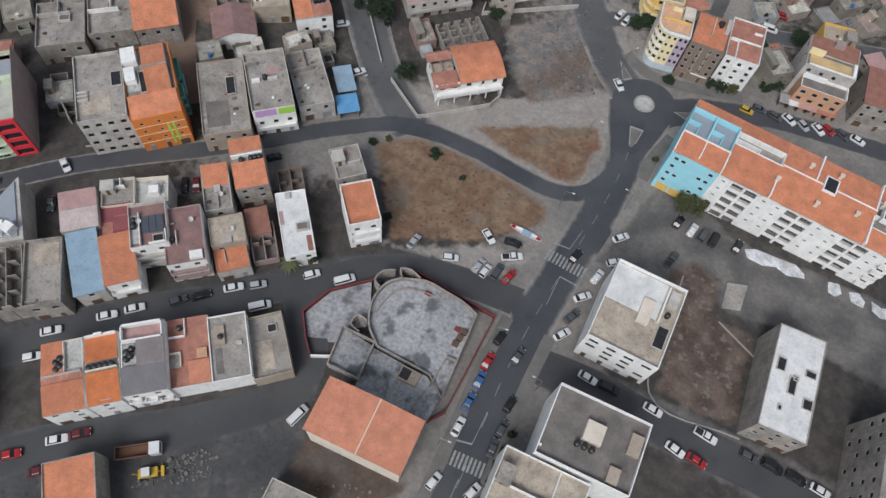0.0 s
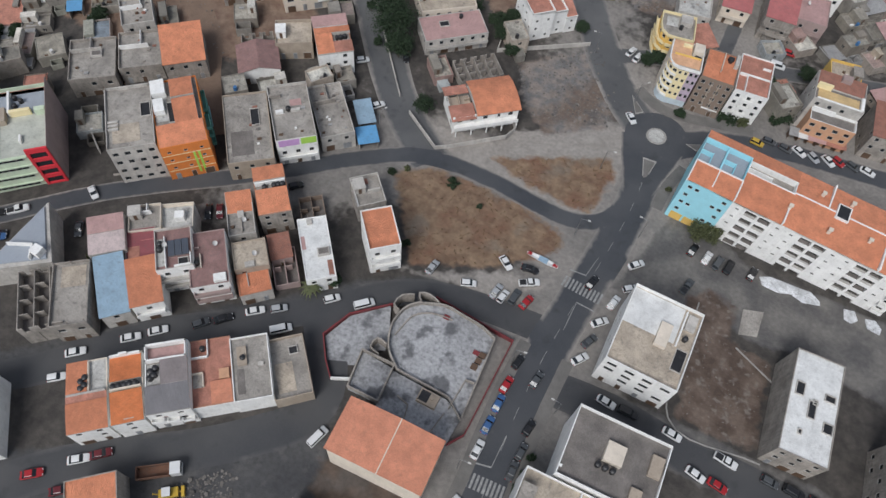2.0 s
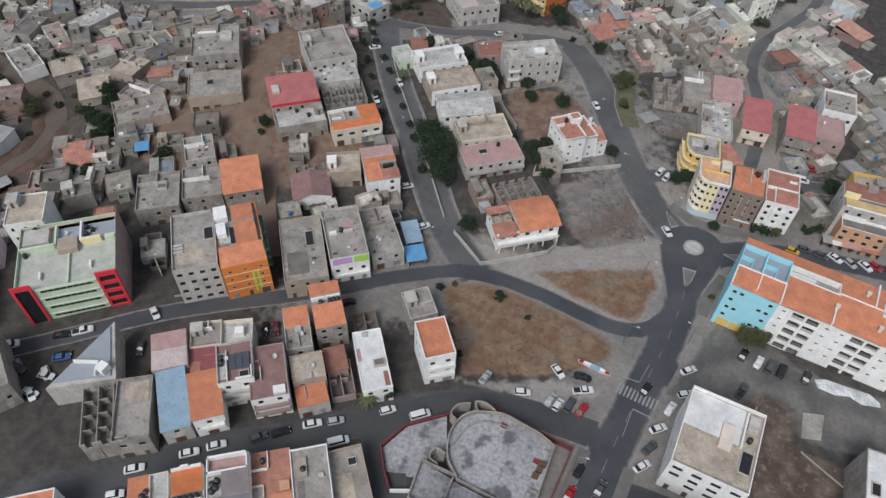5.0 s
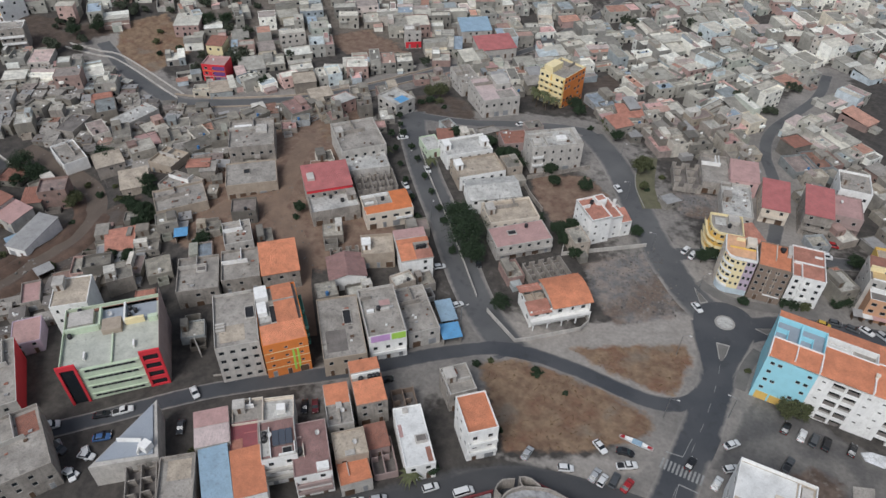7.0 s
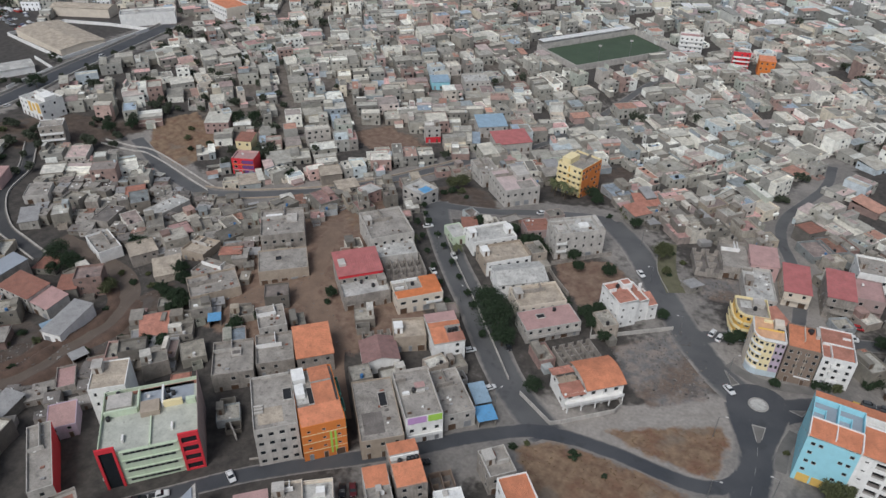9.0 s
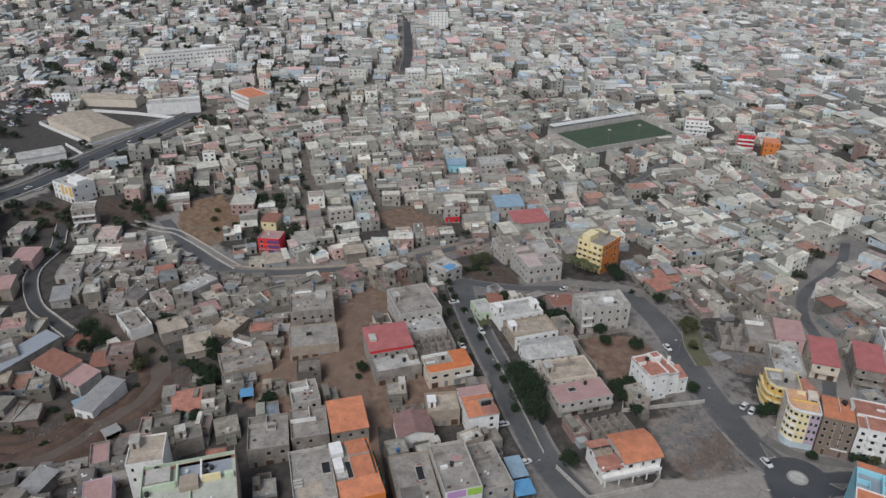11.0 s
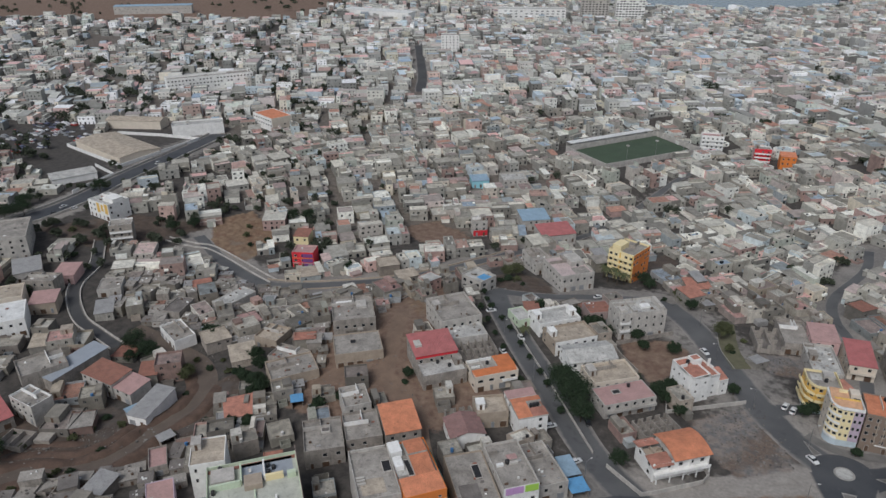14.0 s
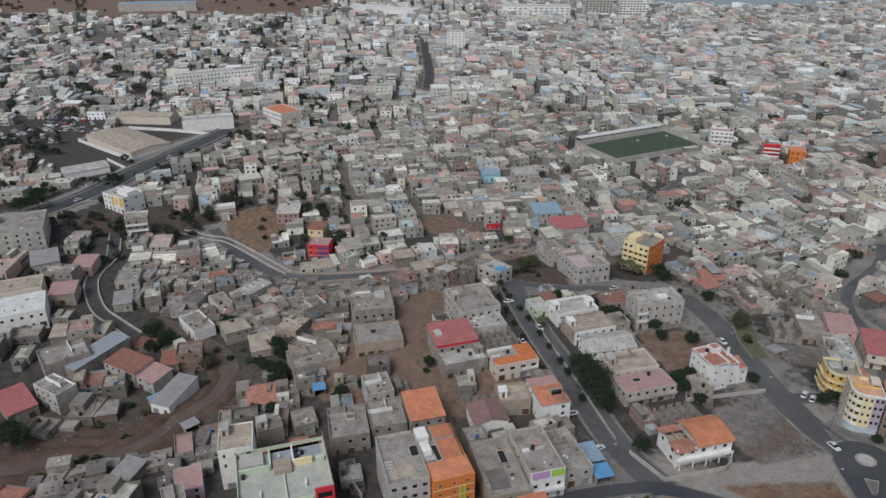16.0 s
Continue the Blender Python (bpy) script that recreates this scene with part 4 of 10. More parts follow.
def fitted(e, w, d, zr, items):
    """Known pieces on a roof or front, placed by shares of its width (from the left) and depth (from the front)."""
    a, b = w / 2, d / 2
    w2, d2 = w - 0.44, d - 0.44
    for kind, *q in items:
        g = Geo()
        if kind == "front":
            fx, fw, z0, z1, mat = q
            g.box(-a + fx * w + 0.01, -b - 0.06, z0, -a + (fx + fw) * w - 0.01, -b - 0.01, z1)
            part("painted_panel", g, WALL[mat], e.parent)
            continue
        if kind == "side":
            y0, y1, z0 = -b + q[0] * d, -b + (q[0] + q[1]) * d, q[2]
            for p in ((a + 0.02, y0, z0 - 0.14, a + 1.1, y1, z0), (a + 0.98, y0, z0, a + 1.1, y1, z0 + 0.95), (a + 0.02, y0, z0, a + 0.98, y0 + 0.12, z0 + 0.95), (a + 0.02, y1 - 0.12, z0, a + 0.98, y1, z0 + 0.95)):
                g.box(*p)
            part("balcony", g, WALL[q[3]], e.parent)
            continue
        if kind == "balc":
            x0, x1, z0 = -a + q[0] * w, -a + (q[0] + q[1]) * w, q[2]
            for p in ((x0, -b - 0.9, z0 - 0.14, x1, -b - 0.02, z0), (x0, -b - 0.9, z0, x1, -b - 0.78, z0 + 0.9), (x0, -b - 0.78, z0, x0 + 0.12, -b - 0.02, z0 + 0.9), (x1 - 0.12, -b - 0.78, z0, x1, -b - 0.02, z0 + 0.9)):
                g.box(*p)
            part("balcony", g, WALL["white"], e.parent)
            continue
        x0, y0 = -a + 0.22 + q[0] * w2, -b + 0.22 + q[1] * d2
        if kind == "box":
            x1, y1 = x0 + max(0.18, q[2] * w2), y0 + max(0.18, q[3] * d2)
            g.box(x0, y0, zr - 0.05, x1, y1, zr + q[4])
            part("roof_wall" if min(q[2], q[3]) < 0.06 else "roof_room", g, WALL[q[5]], e)
        elif kind == "patch":
            g.box(x0, y0, zr - 0.05, x0 + q[2] * w2, y0 + q[3] * d2, zr + 0.05)
            part("roof_patch", g, ROOF[q[4]], e)
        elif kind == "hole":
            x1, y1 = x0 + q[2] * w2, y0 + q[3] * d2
            # Closed block whose black top paints the shade inside the shaft.
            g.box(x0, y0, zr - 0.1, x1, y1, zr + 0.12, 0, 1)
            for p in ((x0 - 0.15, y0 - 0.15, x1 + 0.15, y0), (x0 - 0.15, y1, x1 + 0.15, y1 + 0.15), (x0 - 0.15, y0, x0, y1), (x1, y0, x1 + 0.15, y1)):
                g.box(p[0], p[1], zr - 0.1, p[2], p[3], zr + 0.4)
            part("light_shaft", g, [WALL["pale"], M_TANK], e, "light shaft with a low kerb, its dark depth painted black")
        elif kind == "tile":
            x1, y1 = x0 + q[2] * w2, y0 + q[3] * d2
            g.v += [(x0, y0, zr + q[4]), (x1, y0, zr + q[4]), (x1, y1, zr + q[5]), (x0, y1, zr + q[5]), (x0, y0, zr - 0.05), (x1, y0, zr - 0.05), (x1, y1, zr - 0.05), (x0, y1, zr - 0.05)]
            g.f += [(0, 1, 2, 3), (4, 5, 1, 0), (5, 6, 2, 1), (6, 7, 3, 2), (7, 4, 0, 3)]
            g.m += [0, 1, 1, 1, 1]
            part("roof_plane", g, [ROOF[q[6]], WALL["pale"]], e)
        elif kind == "tank":
            g.tube(x0, y0, zr - 0.02, zr + 1.15, 0.6, 0.58, 12)
            g.tube(x0, y0, zr + 1.15, zr + 1.35, 0.58, 0.2, 12)
            part("water_tank", g, M_TANK, e, "black plastic water tank")
        elif kind == "dish":
            roof_clutter(e, w, d, zr, int(q[0] * 100 + w * 10), "o")
        elif kind == "panels":
            for i in range(3):
                for j in range(2):
                    p = Geo()
                    u, v = x0 + i * 1.5, y0 + j * 2.0
                    p.v += [(u, v, zr + 0.5), (u + 1.4, v, zr + 0.5), (u + 1.4, v + 1.85, zr + 0.8), (u, v + 1.85, zr + 0.8), (u, v, zr - 0.02), (u + 1.4, v, zr - 0.02), (u + 1.4, v + 1.85, zr - 0.02), (u, v + 1.85, zr - 0.02)]
                    p.f += [(0, 1, 2, 3), (4, 5, 1, 0), (5, 6, 2, 1), (6, 7, 3, 2), (7, 4, 0, 3)]
                    p.m += [0, 1, 1, 1, 1]
                    part("solar_panel", p, [M_PANEL, M_STEEL], e)


def house(x, y, w, d, rot, h, wall, roof, label, style="flat", storeys=0, sides="FL", par=0.9, clutter="", front="", trim=None, balcony=0, shop=True, pitch=2.9, ww=1.2, wh=1.3,
          seed=0, name="house", category="house", group="", right=None, blank=0.1, extra=(), slope=0.16, low_windows=False):
    """A house whose front faces local -y. h: to the top of the parapet or eaves above its front left corner."""
    c, s = math.cos(radians(rot)), math.sin(radians(rot))
    z0 = float(ground(x - c * w / 2 + s * d / 2, y - s * w / 2 - c * d / 2))
    e = thing(name, pose(x, y, z0, 0, 0, rot), label, category, group)
    TAKEN.append((x, y, w / 2 + 0.8, d / 2 + 0.8, rot))
    rr = random.Random(seed + int(x * 7 + y * 13))
    low = min(float(ground(x + c * a * w / 2 - s * b * d / 2, y + s * a * w / 2 + c * b * d / 2)) for a in (-1, 1) for b in (-1, 1)) - z0 - 0.5
    storeys = storeys or max(1, round((h - par) / 3.1))
    flat = style in ("flat", "tileflat")
    zr = h - par if flat else h
    sh = zr / storeys
    wall_m, trim_m = WALL[wall], WALL[trim or wall]
    front_m = WALL[front or wall]
    g = Geo()
    for side in "FRBL":
        st, way, length = side_frame(w, d, side)
        m = {"F": 1, "R": 3}.get(side, 0)
        if side in sides:
            xs, _ = openings(length, storeys, pitch, ww)
            zs = [sh * k + min(1.0, sh * 0.33) for k in range(storeys)]
            hh = min(wh, sh * 0.48)
            shut = set()
            for i in range(len(xs)):
                for k in range(storeys):
                    if k == 0 and side == "F" and not low_windows:
                        shut.add((i, k))
                    elif rr.random() < (blank if side == "F" else 0.35):
                        shut.add((i, k))
            pierced(g, st, way, length, low, h, xs, ww, zs, hh, shut, m)
            for i, q in enumerate(xs):
                for k, zz in enumerate(zs):
                    if (i, k) not in shut:
                        put_window(e, st, way, q, zz, ww, hh, M_FRAME)
        else:
            ox, oy = st
            g.face([(ox, oy, low), (ox + way[0] * length, oy + way[1] * length, low), (ox + way[0] * length, oy + way[1] * length, h), (ox, oy, h)], m)
    th = 0.2
    a, b = w / 2, d / 2
    if flat:
        ai, bi = a - th, b - th
        for p, q in (((-a, -b), (a, -b)), ((a, -b), (a, b)), ((a, b), (-a, b)), ((-a, b), (-a, -b))):
            pi = (math.copysign(ai, p[0]), math.copysign(bi, p[1]))
            qi = (math.copysign(ai, q[0]), math.copysign(bi, q[1]))
            g.face([(*p, h), (*q, h), (*qi, h), (*pi, h)], 2)
            g.face([(*pi, h), (*qi, h), (*qi, zr), (*pi, zr)], 2 if trim else 0)
    part("wall", g, [wall_m, front_m, trim_m, WALL[right or wall]], e)
    g = Geo()
    if style == "flat":
        g.box(-a + th, -b + th, zr - 0.25, a - th, b - th, zr)
    elif style == "tileflat":
        g.v += [(-a + th, -b + th, zr - 0.1), (a - th, -b + th, zr - 0.1), (a - th, b - th, zr + par * 0.55), (-a + th, b - th, zr + par * 0.55)]
        g.f.append((0, 1, 2, 3))
        g.m.append(0)
    elif style == "shed":
        rise = min(1.4, d * 0.1)
        o = 0.25
        g.v += [(-a - o, -b - o, h), (a + o, -b - o, h), (a + o, b + o, h + rise), (-a - o, b + o, h + rise)]
        g.v += [(p, q, r + 0.15) for p, q, r in g.v[:4]]
        g.f += [(4, 5, 6, 7), (3, 2, 1, 0), (0, 1, 5, 4), (1, 2, 6, 5), (2, 3, 7, 6), (3, 0, 4, 7)]
        g.m += [0] * 6
        gw = Geo()
        gw.face([(a, -b, h), (a, b, h), (a, b, h + rise)])
        gw.face([(-a, b, h), (-a, -b, h), (-a, b, h + rise)])
        gw.face([(a, b, h), (-a, b, h), (-a, b, h + rise), (a, b, h + rise)])
        part("gable_wall", gw, wall_m, e)
    elif style in ("gable", "gablex"):
        o, rise = 0.35, (w if style == "gable" else d) * slope
        if style == "gable":
            slopes = [[(-a - o, -b - o, h - 0.1), (0, -b - o, h + rise), (0, b + o, h + rise), (-a - o, b + o, h - 0.1)], [(0, -b - o, h + rise), (a + o, -b - o, h - 0.1), (a + o, b + o, h - 0.1), (0, b + o, h + rise)]]
            ends = [[(-a, -b, h), (a, -b, h), (0, -b, h + rise - 0.05)], [(a, b, h), (-a, b, h), (0, b, h + rise - 0.05)]]
        else:
            slopes = [[(-a - o, -b - o, h - 0.1), (a + o, -b - o, h - 0.1), (a + o, 0, h + rise), (-a - o, 0, h + rise)], [(-a - o, 0, h + rise), (a + o, 0, h + rise), (a + o, b + o, h - 0.1), (-a - o, b + o, h - 0.1)]]
            ends = [[(a, -b, h), (a, b, h), (a, 0, h + rise - 0.05)], [(-a, b, h), (-a, -b, h), (-a, 0, h + rise - 0.05)]]
        for sl in slopes:
            g.face(sl)
            g.face([(p, q, r - 0.14) for p, q, r in reversed(sl)])
            for i in range(4):
                p, q = sl[i], sl[(i + 1) % 4]
                g.face([p, (p[0], p[1], p[2] - 0.14), (q[0], q[1], q[2] - 0.14), q])
        for en in ends:
            gw = Geo()
            gw.face(en)
            part("gable_wall", gw, wall_m, e)
    top = part("roof", g, ROOF[roof], e)
    st, way, length = side_frame(w, d, "F")
    n = max(1, int(length / 3.4))
    if shop:
        for i in range(n):
            q = length / n * (i + 0.5)
            wide = rr.choice((1.0, 1.0, 2.2))
            gd = Geo()
            gd.box(-wide / 2 - 0.08, -0.05, 0, wide / 2 + 0.08, 0.02, 2.25, 1)
            gd.box(-wide / 2, -0.08, 0, wide / 2, -0.03, 2.15, 0)
            part("door", gd, [rr.choice((M_WOOD, M_SHUTTER, M_WOOD)), M_FRAME], e, at=pose(-w / 2 + q, -d / 2, 0))
    for k in range(1, balcony + 1):
        gb = Geo()
        z, out = sh * k, 1.1
        gb.box(-a + 0.3, -b - out, z - 0.15, a - 0.3, -b - 0.02, z)
        gb.box(-a + 0.3, -b - out, z, a - 0.3, -b - out + 0.12, z + 0.95)
        for q in (-a + 0.3, a - 0.42):
            gb.box(q, -b - out + 0.12, z, q + 0.12, -b - 0.02, z + 0.95)
        part("balcony", gb, trim_m if trim else front_m, e)
    fitted(top, w, d, zr, extra)
    if flat:
        roof_clutter(top, w, d, zr, int(abs(x * 31 + y * 17)) + seed, clutter)
    return e


def shell(x, y, w, d, rot, h, label, cols=3, rows=2, wall="grey", floors=1):
    """An unfinished building: room walls of block with no roof."""
    c, s = math.cos(radians(rot)), math.sin(radians(rot))
    z0 = float(ground(x - c * w / 2 + s * d / 2, y - s * w / 2 - c * d / 2))
    e = thing("unfinished_house", pose(x, y, z0, 0, 0, rot), label, "house shell")
    TAKEN.append((x, y, w / 2 + 0.5, d / 2 + 0.5, rot))
    g = Geo()
    base = h - 2.6 if h > 3.2 else 0.15
    g.box(-w / 2 + 0.21, -d / 2 + 0.21, -2.0, w / 2 - 0.21, d / 2 - 0.21, base)
    part("floor_slab", g, ROOF["dark"], e)
    r = random.Random(int(x * 3 + y))
    for i in range(cols + 1):
        g = Geo()
        q = -w / 2 + (w - 0.2) * i / cols
        g.box(q, -d / 2, -2.0 if i in (0, cols) else base - 0.1, q + 0.2, d / 2, h - (0 if i in (0, cols) else r.uniform(0, 0.5)))
        part("block_wall", g, WALL[wall], e)
    for j in range(rows + 1):
        q = -d / 2 + (d - 0.2) * j / rows
        for i in range(cols):
            a, b = -w / 2 + (w - 0.2) * i / cols + 0.2, -w / 2 + (w - 0.2) * (i + 1) / cols
            g = Geo()
            edge = j in (0, rows)
            lo = -2.0 if edge else base - 0.1
            if edge and h > 3.2:
                g.box(a, q, lo, b, q + 0.2, base + 0.9)
                g.box(a, q, base + 0.9, a + (b - a) * 0.3, q + 0.2, h)
                g.box(b - (b - a) * 0.3, q, base + 0.9, b, q + 0.2, h)
            else:
                g.box(a, q, lo, a + (b - a) * (0.62 if not edge else 1.0), q + 0.2, h - r.uniform(0, 0.4))
            part("block_wall", g, WALL[wall], e)
    return e


def wall_path(points, h, t, mat, name, label, z=None, closed=False, category="wall", parent=None, sink=1.5):
    """A wall that follows a line of points."""
    g = Geo()
    pts = [Vector(p) for p in points]
    n = len(pts)
    for i, p in enumerate(pts):
        before = pts[i - 1] if closed or i else None
        after = pts[(i + 1) % n] if closed or i < n - 1 else None
        d0 = (p - before).normalized() if before is not None else (after - p).normalized()
        d1 = (after - p).normalized() if after is not None else d0
        mid = (d0 + d1).normalized()
        wide = min(2.0, 1 / max(0.3, mid.dot(d0)))
        side = Vector((-mid.y, mid.x)) * t / 2 * wide
        b = float(ground(p.x, p.y)) if z is None else z
        g.v += [(p.x + side.x, p.y + side.y, b - sink), (p.x - side.x, p.y - side.y, b - sink), (p.x - side.x, p.y - side.y, b + h), (p.x + side.x, p.y + side.y, b + h)]
    for i in range(n if closed else n - 1):
        a, c = i * 4, ((i + 1) % n) * 4
        for k in range(4):
            j = (k + 1) % 4
            g.f.append((a + k, a + j, c + j, c + k))
            g.m.append(0)
    if not closed:
        g.f += [(0, 3, 2, 1), (n * 4 - 4, n * 4 - 3, n * 4 - 2, n * 4 - 1)]
        g.m += [0, 0]
    ob = part(name, g, mat, parent)
    return tagged(ob, label, category) if parent is None else ob


# ---- houses along the streets ----
house(-110.3, 61.8, 11.0, 19.3, 42, 13.5, "pale", "slab", "unfinished grey concrete apartment block with open windows", clutter="r", pitch=2.3, ww=1.45, sides="FL", shop=False, storeys=4, wh=1.3, low_windows=True, blank=0.0, par=0.7, extra=[("box", 0.02, 0.3, 0.22, 0.03, 0.6, "pale"), ("box", 0.02, 0.36, 0.22, 0.03, 0.6, "pale"), ("box", 0.02, 0.42, 0.22, 0.03, 0.6, "pale"), ("hole", 0.76, 0.48, 0.2, 0.22), ("patch", 0.1, 0.1, 0.6, 0.3, "beige"), ("box", 0.25, 0.98, 0.7, 0.02, 0.9, "pale")])
house(-101.8, 69.1, 11.5, 21.2, 44.9, 12.7, "orange", "slab", "bright orange painted apartment house with clay roof terraces", clutter="", storeys=4, trim="orange", shop=True, sides="FR", blank=0.0, par=0.5, ww=0.9, wh=0.8, low_windows=True, extra=[("tile", 0.0, 0.0, 1.0, 0.3, 0.3, 1.2, "tile"), ("patch", 0.02, 0.4, 0.28, 0.58, "pale"), ("box", 0.02, 0.5, 0.22, 0.2, 1.6, "white"), ("box", 0.02, 0.76, 0.3, 0.22, 1.9, "white"), ("tile", 0.42, 0.3, 0.5, 0.34, 1.2, 2.0, "tile"), ("tile", 0.42, 0.66, 0.5, 0.32, 2.2, 1.3, "tile"), ("tank", 0.55, 0.65), ("tank", 0.66, 0.65), ("tank", 0.77, 0.65), ("tank", 0.88, 0.65), ("dish", 0.3, 0.45), ("front", 0, 1, 3.3, 3.5, "lemon"), ("front", 0, 1, 6.3, 6.5, "lemon"), ("front", 0, 1, 9.3, 9.5, "lemon"), ("front", 0.62, 0.05, 1.2, 9.2, "lime"), ("front", 0.72, 0.05, 1.2, 9.2, "lime"), ("side", 0.28, 0.2, 3.0, "teal"), ("side", 0.28, 0.2, 6.2, "teal"), ("side", 0.28, 0.2, 9.2, "teal"), ("side", 0.56, 0.3, 3.0, "blue"), ("side", 0.56, 0.3, 6.2, "teal"), ("side", 0.56, 0.3, 9.2, "teal"), ("hole", 0.3, 0.36, 0.12, 0.3)])
house(-88.1, 77.1, 11.4, 22.2, 39.5, 7.0, "tan", "slab", "low brown-grey house with a bare concrete roof", clutter="j", sides="F", par=0.5, extra=[("hole", 0.6, 0.52, 0.18, 0.24), ("patch", 0.1, 0.1, 0.5, 0.35, "dark")])
house(-80.2, 85.5, 10.3, 18.2, 41.3, 9.9, "pale", "slab", "grey house with purple and lime parapet panels", clutter="tj", front="white", balcony=1, extra=[("patch", 0.5, 0.62, 0.3, 0.12, "pink"), ("box", 0.1, 0.5, 0.2, 0.05, 0.7, "white"), ("box", 0.5, 0.5, 0.24, 0.05, 0.6, "pale"), ("front", 0.06, 0.5, 7.3, 9.6, "magenta"), ("front", 0.6, 0.38, 7.3, 9.6, "lime"), ("box", 0.0, 0.8, 0.3, 0.03, 1.2, "grey")])
house(-74.0, 94.0, 9.0, 17.7, 43.9, 6.0, "pale", "slab", "grey house with a cluttered half-built roof", clutter="cjj", par=0.7)
OFFICE = house(-137.4, 45.0, 24.1, 22.2, 43.5, 12.4, "mint", "mint", "pale green office block with red corner frames", clutter="", storeys=4, trim="mint", pitch=3.0, sides="L", shop=False, par=1.0, right="rose", extra=[("patch", 0.36, 0.62, 0.6, 0.36, "steel"), ("patch", 0.0, 0.93, 1.0, 0.06, "brick"), ("box", 0.02, 0.6, 0.34, 0.03, 1.9, "mint"), ("box", 0.4, 0.5, 0.2, 0.2, 1.7, "tan"), ("box", 0.64, 0.6, 0.2, 0.04, 1.9, "lemon"), ("box", 0.88, 0.58, 0.1, 0.06, 1.7, "mint"), ("box", 0.36, 0.62, 0.02, 0.32, 1.6, "mint"), ("box", 0.62, 0.62, 0.02, 0.32, 1.6, "white"), ("box", 0.5, 0.04, 0.015, 0.44, 0.7, "mint"), ("box", 0.04, 0.68, 0.26, 0.24, 1.5, "pale"), ("box", 0.22, 0.15, 0.02, 0.1, 1.0, "white"), ("box", 0.72, 0.2, 0.02, 0.1, 1.0, "white"), ("tank", 0.68, 0.74), ("tank", 0.74, 0.8), ("tank", 0.68, 0.86), ("tank", 0.06, 0.56), ("tank", 0.14, 0.96), ("dish", 0.2, 0.3)])
house(-159.5, 51.2, 9.7, 11.2, 40.2, 14.3, "white", "beige", "slim white apartment block with a beige roof", clutter="s", sides="FL", ww=0.8, storeys=4, par=0.4)
house(-92.4, 19.2, 7.7, 15.2, 38.1, 8.0, "grey", "slab", "unfinished concrete house with a bare slab roof", clutter="r", storeys=2, ww=1.6, extra=[("patch", 0.2, 0.62, 0.7, 0.34, "beige"), ("box", 0.05, 0.05, 0.3, 0.02, 0.6, "grey")])
house(-95.4, 34.3, 7.9, 9.6, 41.6, 8.4, "pale", "pink", "house with a two-tone faded pink sheet roof", style="flat", storeys=3, par=0.15, extra=[("tile", -0.03, -0.03, 1.06, 0.56, 0.3, 0.55, "blush"), ("tile", -0.03, 0.54, 1.06, 0.48, 0.6, 0.95, "pink")])
house(-86.8, 25.2, 6.0, 14.2, 44.2, 6.0, "pale", "blue", "house under a weathered blue sheet roof", style="shed", storeys=2)
house(-80.5, 28.9, 6.6, 11.0, 43.6, 7.6, "white", "tile", "white house with an orange clay roof", style="shed", storeys=2, balcony=1)
house(-79.0, 37.9, 7.9, 10.4, 40.7, 10.6, "white", "mauve", "white terraced house with roof solar panels", clutter="", storeys=3, balcony=2, front="white", par=0.7, trim="pale", extra=[("panels", 0.34, 0.3), ("patch", 0.0, 0.1, 0.24, 0.7, "pale"), ("box", 0.25, 0.02, 0.02, 0.78, 1.0, "white"), ("tank", 0.1, 0.5), ("tank", 0.13, 0.64), ("box", 0.5, 0.0, 0.48, 0.03, 1.2, "white"), ("box", 0.96, 0.0, 0.03, 0.3, 1.2, "white"), ("hole", 0.62, 0.05, 0.26, 0.18), ("dish", 0.1, 0.3)])
house(-91.5, 42.2, 7.2, 7.0, 37.7, 8.0, "cream", "slab", "cream walled roof terrace house", clutter="cs")
house(-71.9, 40.0, 8.3, 13.8, 40.5, 8.6, "white", "mauve", "house with a broad mauve tiled roof and white balconies", style="tileflat", storeys=3, balcony=2, par=0.3, trim="rose", extra=[("patch", 0.02, 0.36, 0.28, 0.2, "dark"), ("box", 0.3, 0.34, 0.02, 0.24, 0.9, "cream"), ("dish", 0.6, 0.5), ("box", 0.62, 0.02, 0.34, 0.14, 0.9, "white"), ("box", 0.1, 0.7, 0.2, 0.02, 0.8, "rose"), ("tank", 0.2, 0.42)])
house(-65.4, 46.1, 7.6, 7.2, 41.8, 7.0, "tan", "beige", "house with a plain tan roof", clutter="o", par=0.4, extra=[("box", 0.3, 0.02, 0.3, 0.2, 0.5, "pale")])
house(-61.8, 41.8, 7.2, 7.0, 44.0, 4.6, "pale", "tile", "low house with an orange tiled roof", style="tileflat", par=0.25, trim="terracotta", extra=[("box", 0.3, 0.3, 0.02, 0.5, 0.5, "pale")])
house(-74.1, 54.4, 6.2, 12.3, 40.2, 7.0, "pale", "slab", "house with a cluttered grey terrace and orange rear roof", clutter="oj", par=0.7, extra=[("tile", -0.02, 0.5, 1.04, 0.5, 0.5, 1.0, "tile"), ("box", 0.4, 0.36, 0.25, 0.16, 0.9, "pale"), ("box", 0.5, 0.05, 0.02, 0.3, 0.7, "grey")])
house(-70.8, 62.7, 7.6, 13.3, 41.9, 8.4, "grey", "slab", "tall grey house with stepped orange tiled roof planes", style="flat", storeys=3, par=0.3, trim="terracotta", clutter="", extra=[("tile", -0.02, 0.0, 1.04, 0.52, 0.35, 0.9, "tile"), ("tile", -0.02, 0.68, 1.04, 0.34, 1.6, 1.1, "tile"), ("box", 0.0, 0.64, 1.0, 0.03, 1.3, "white"), ("tank", 0.62, 0.58), ("tank", 0.76, 0.58), ("tank", 0.9, 0.58), ("tank", 0.3, 0.57)])
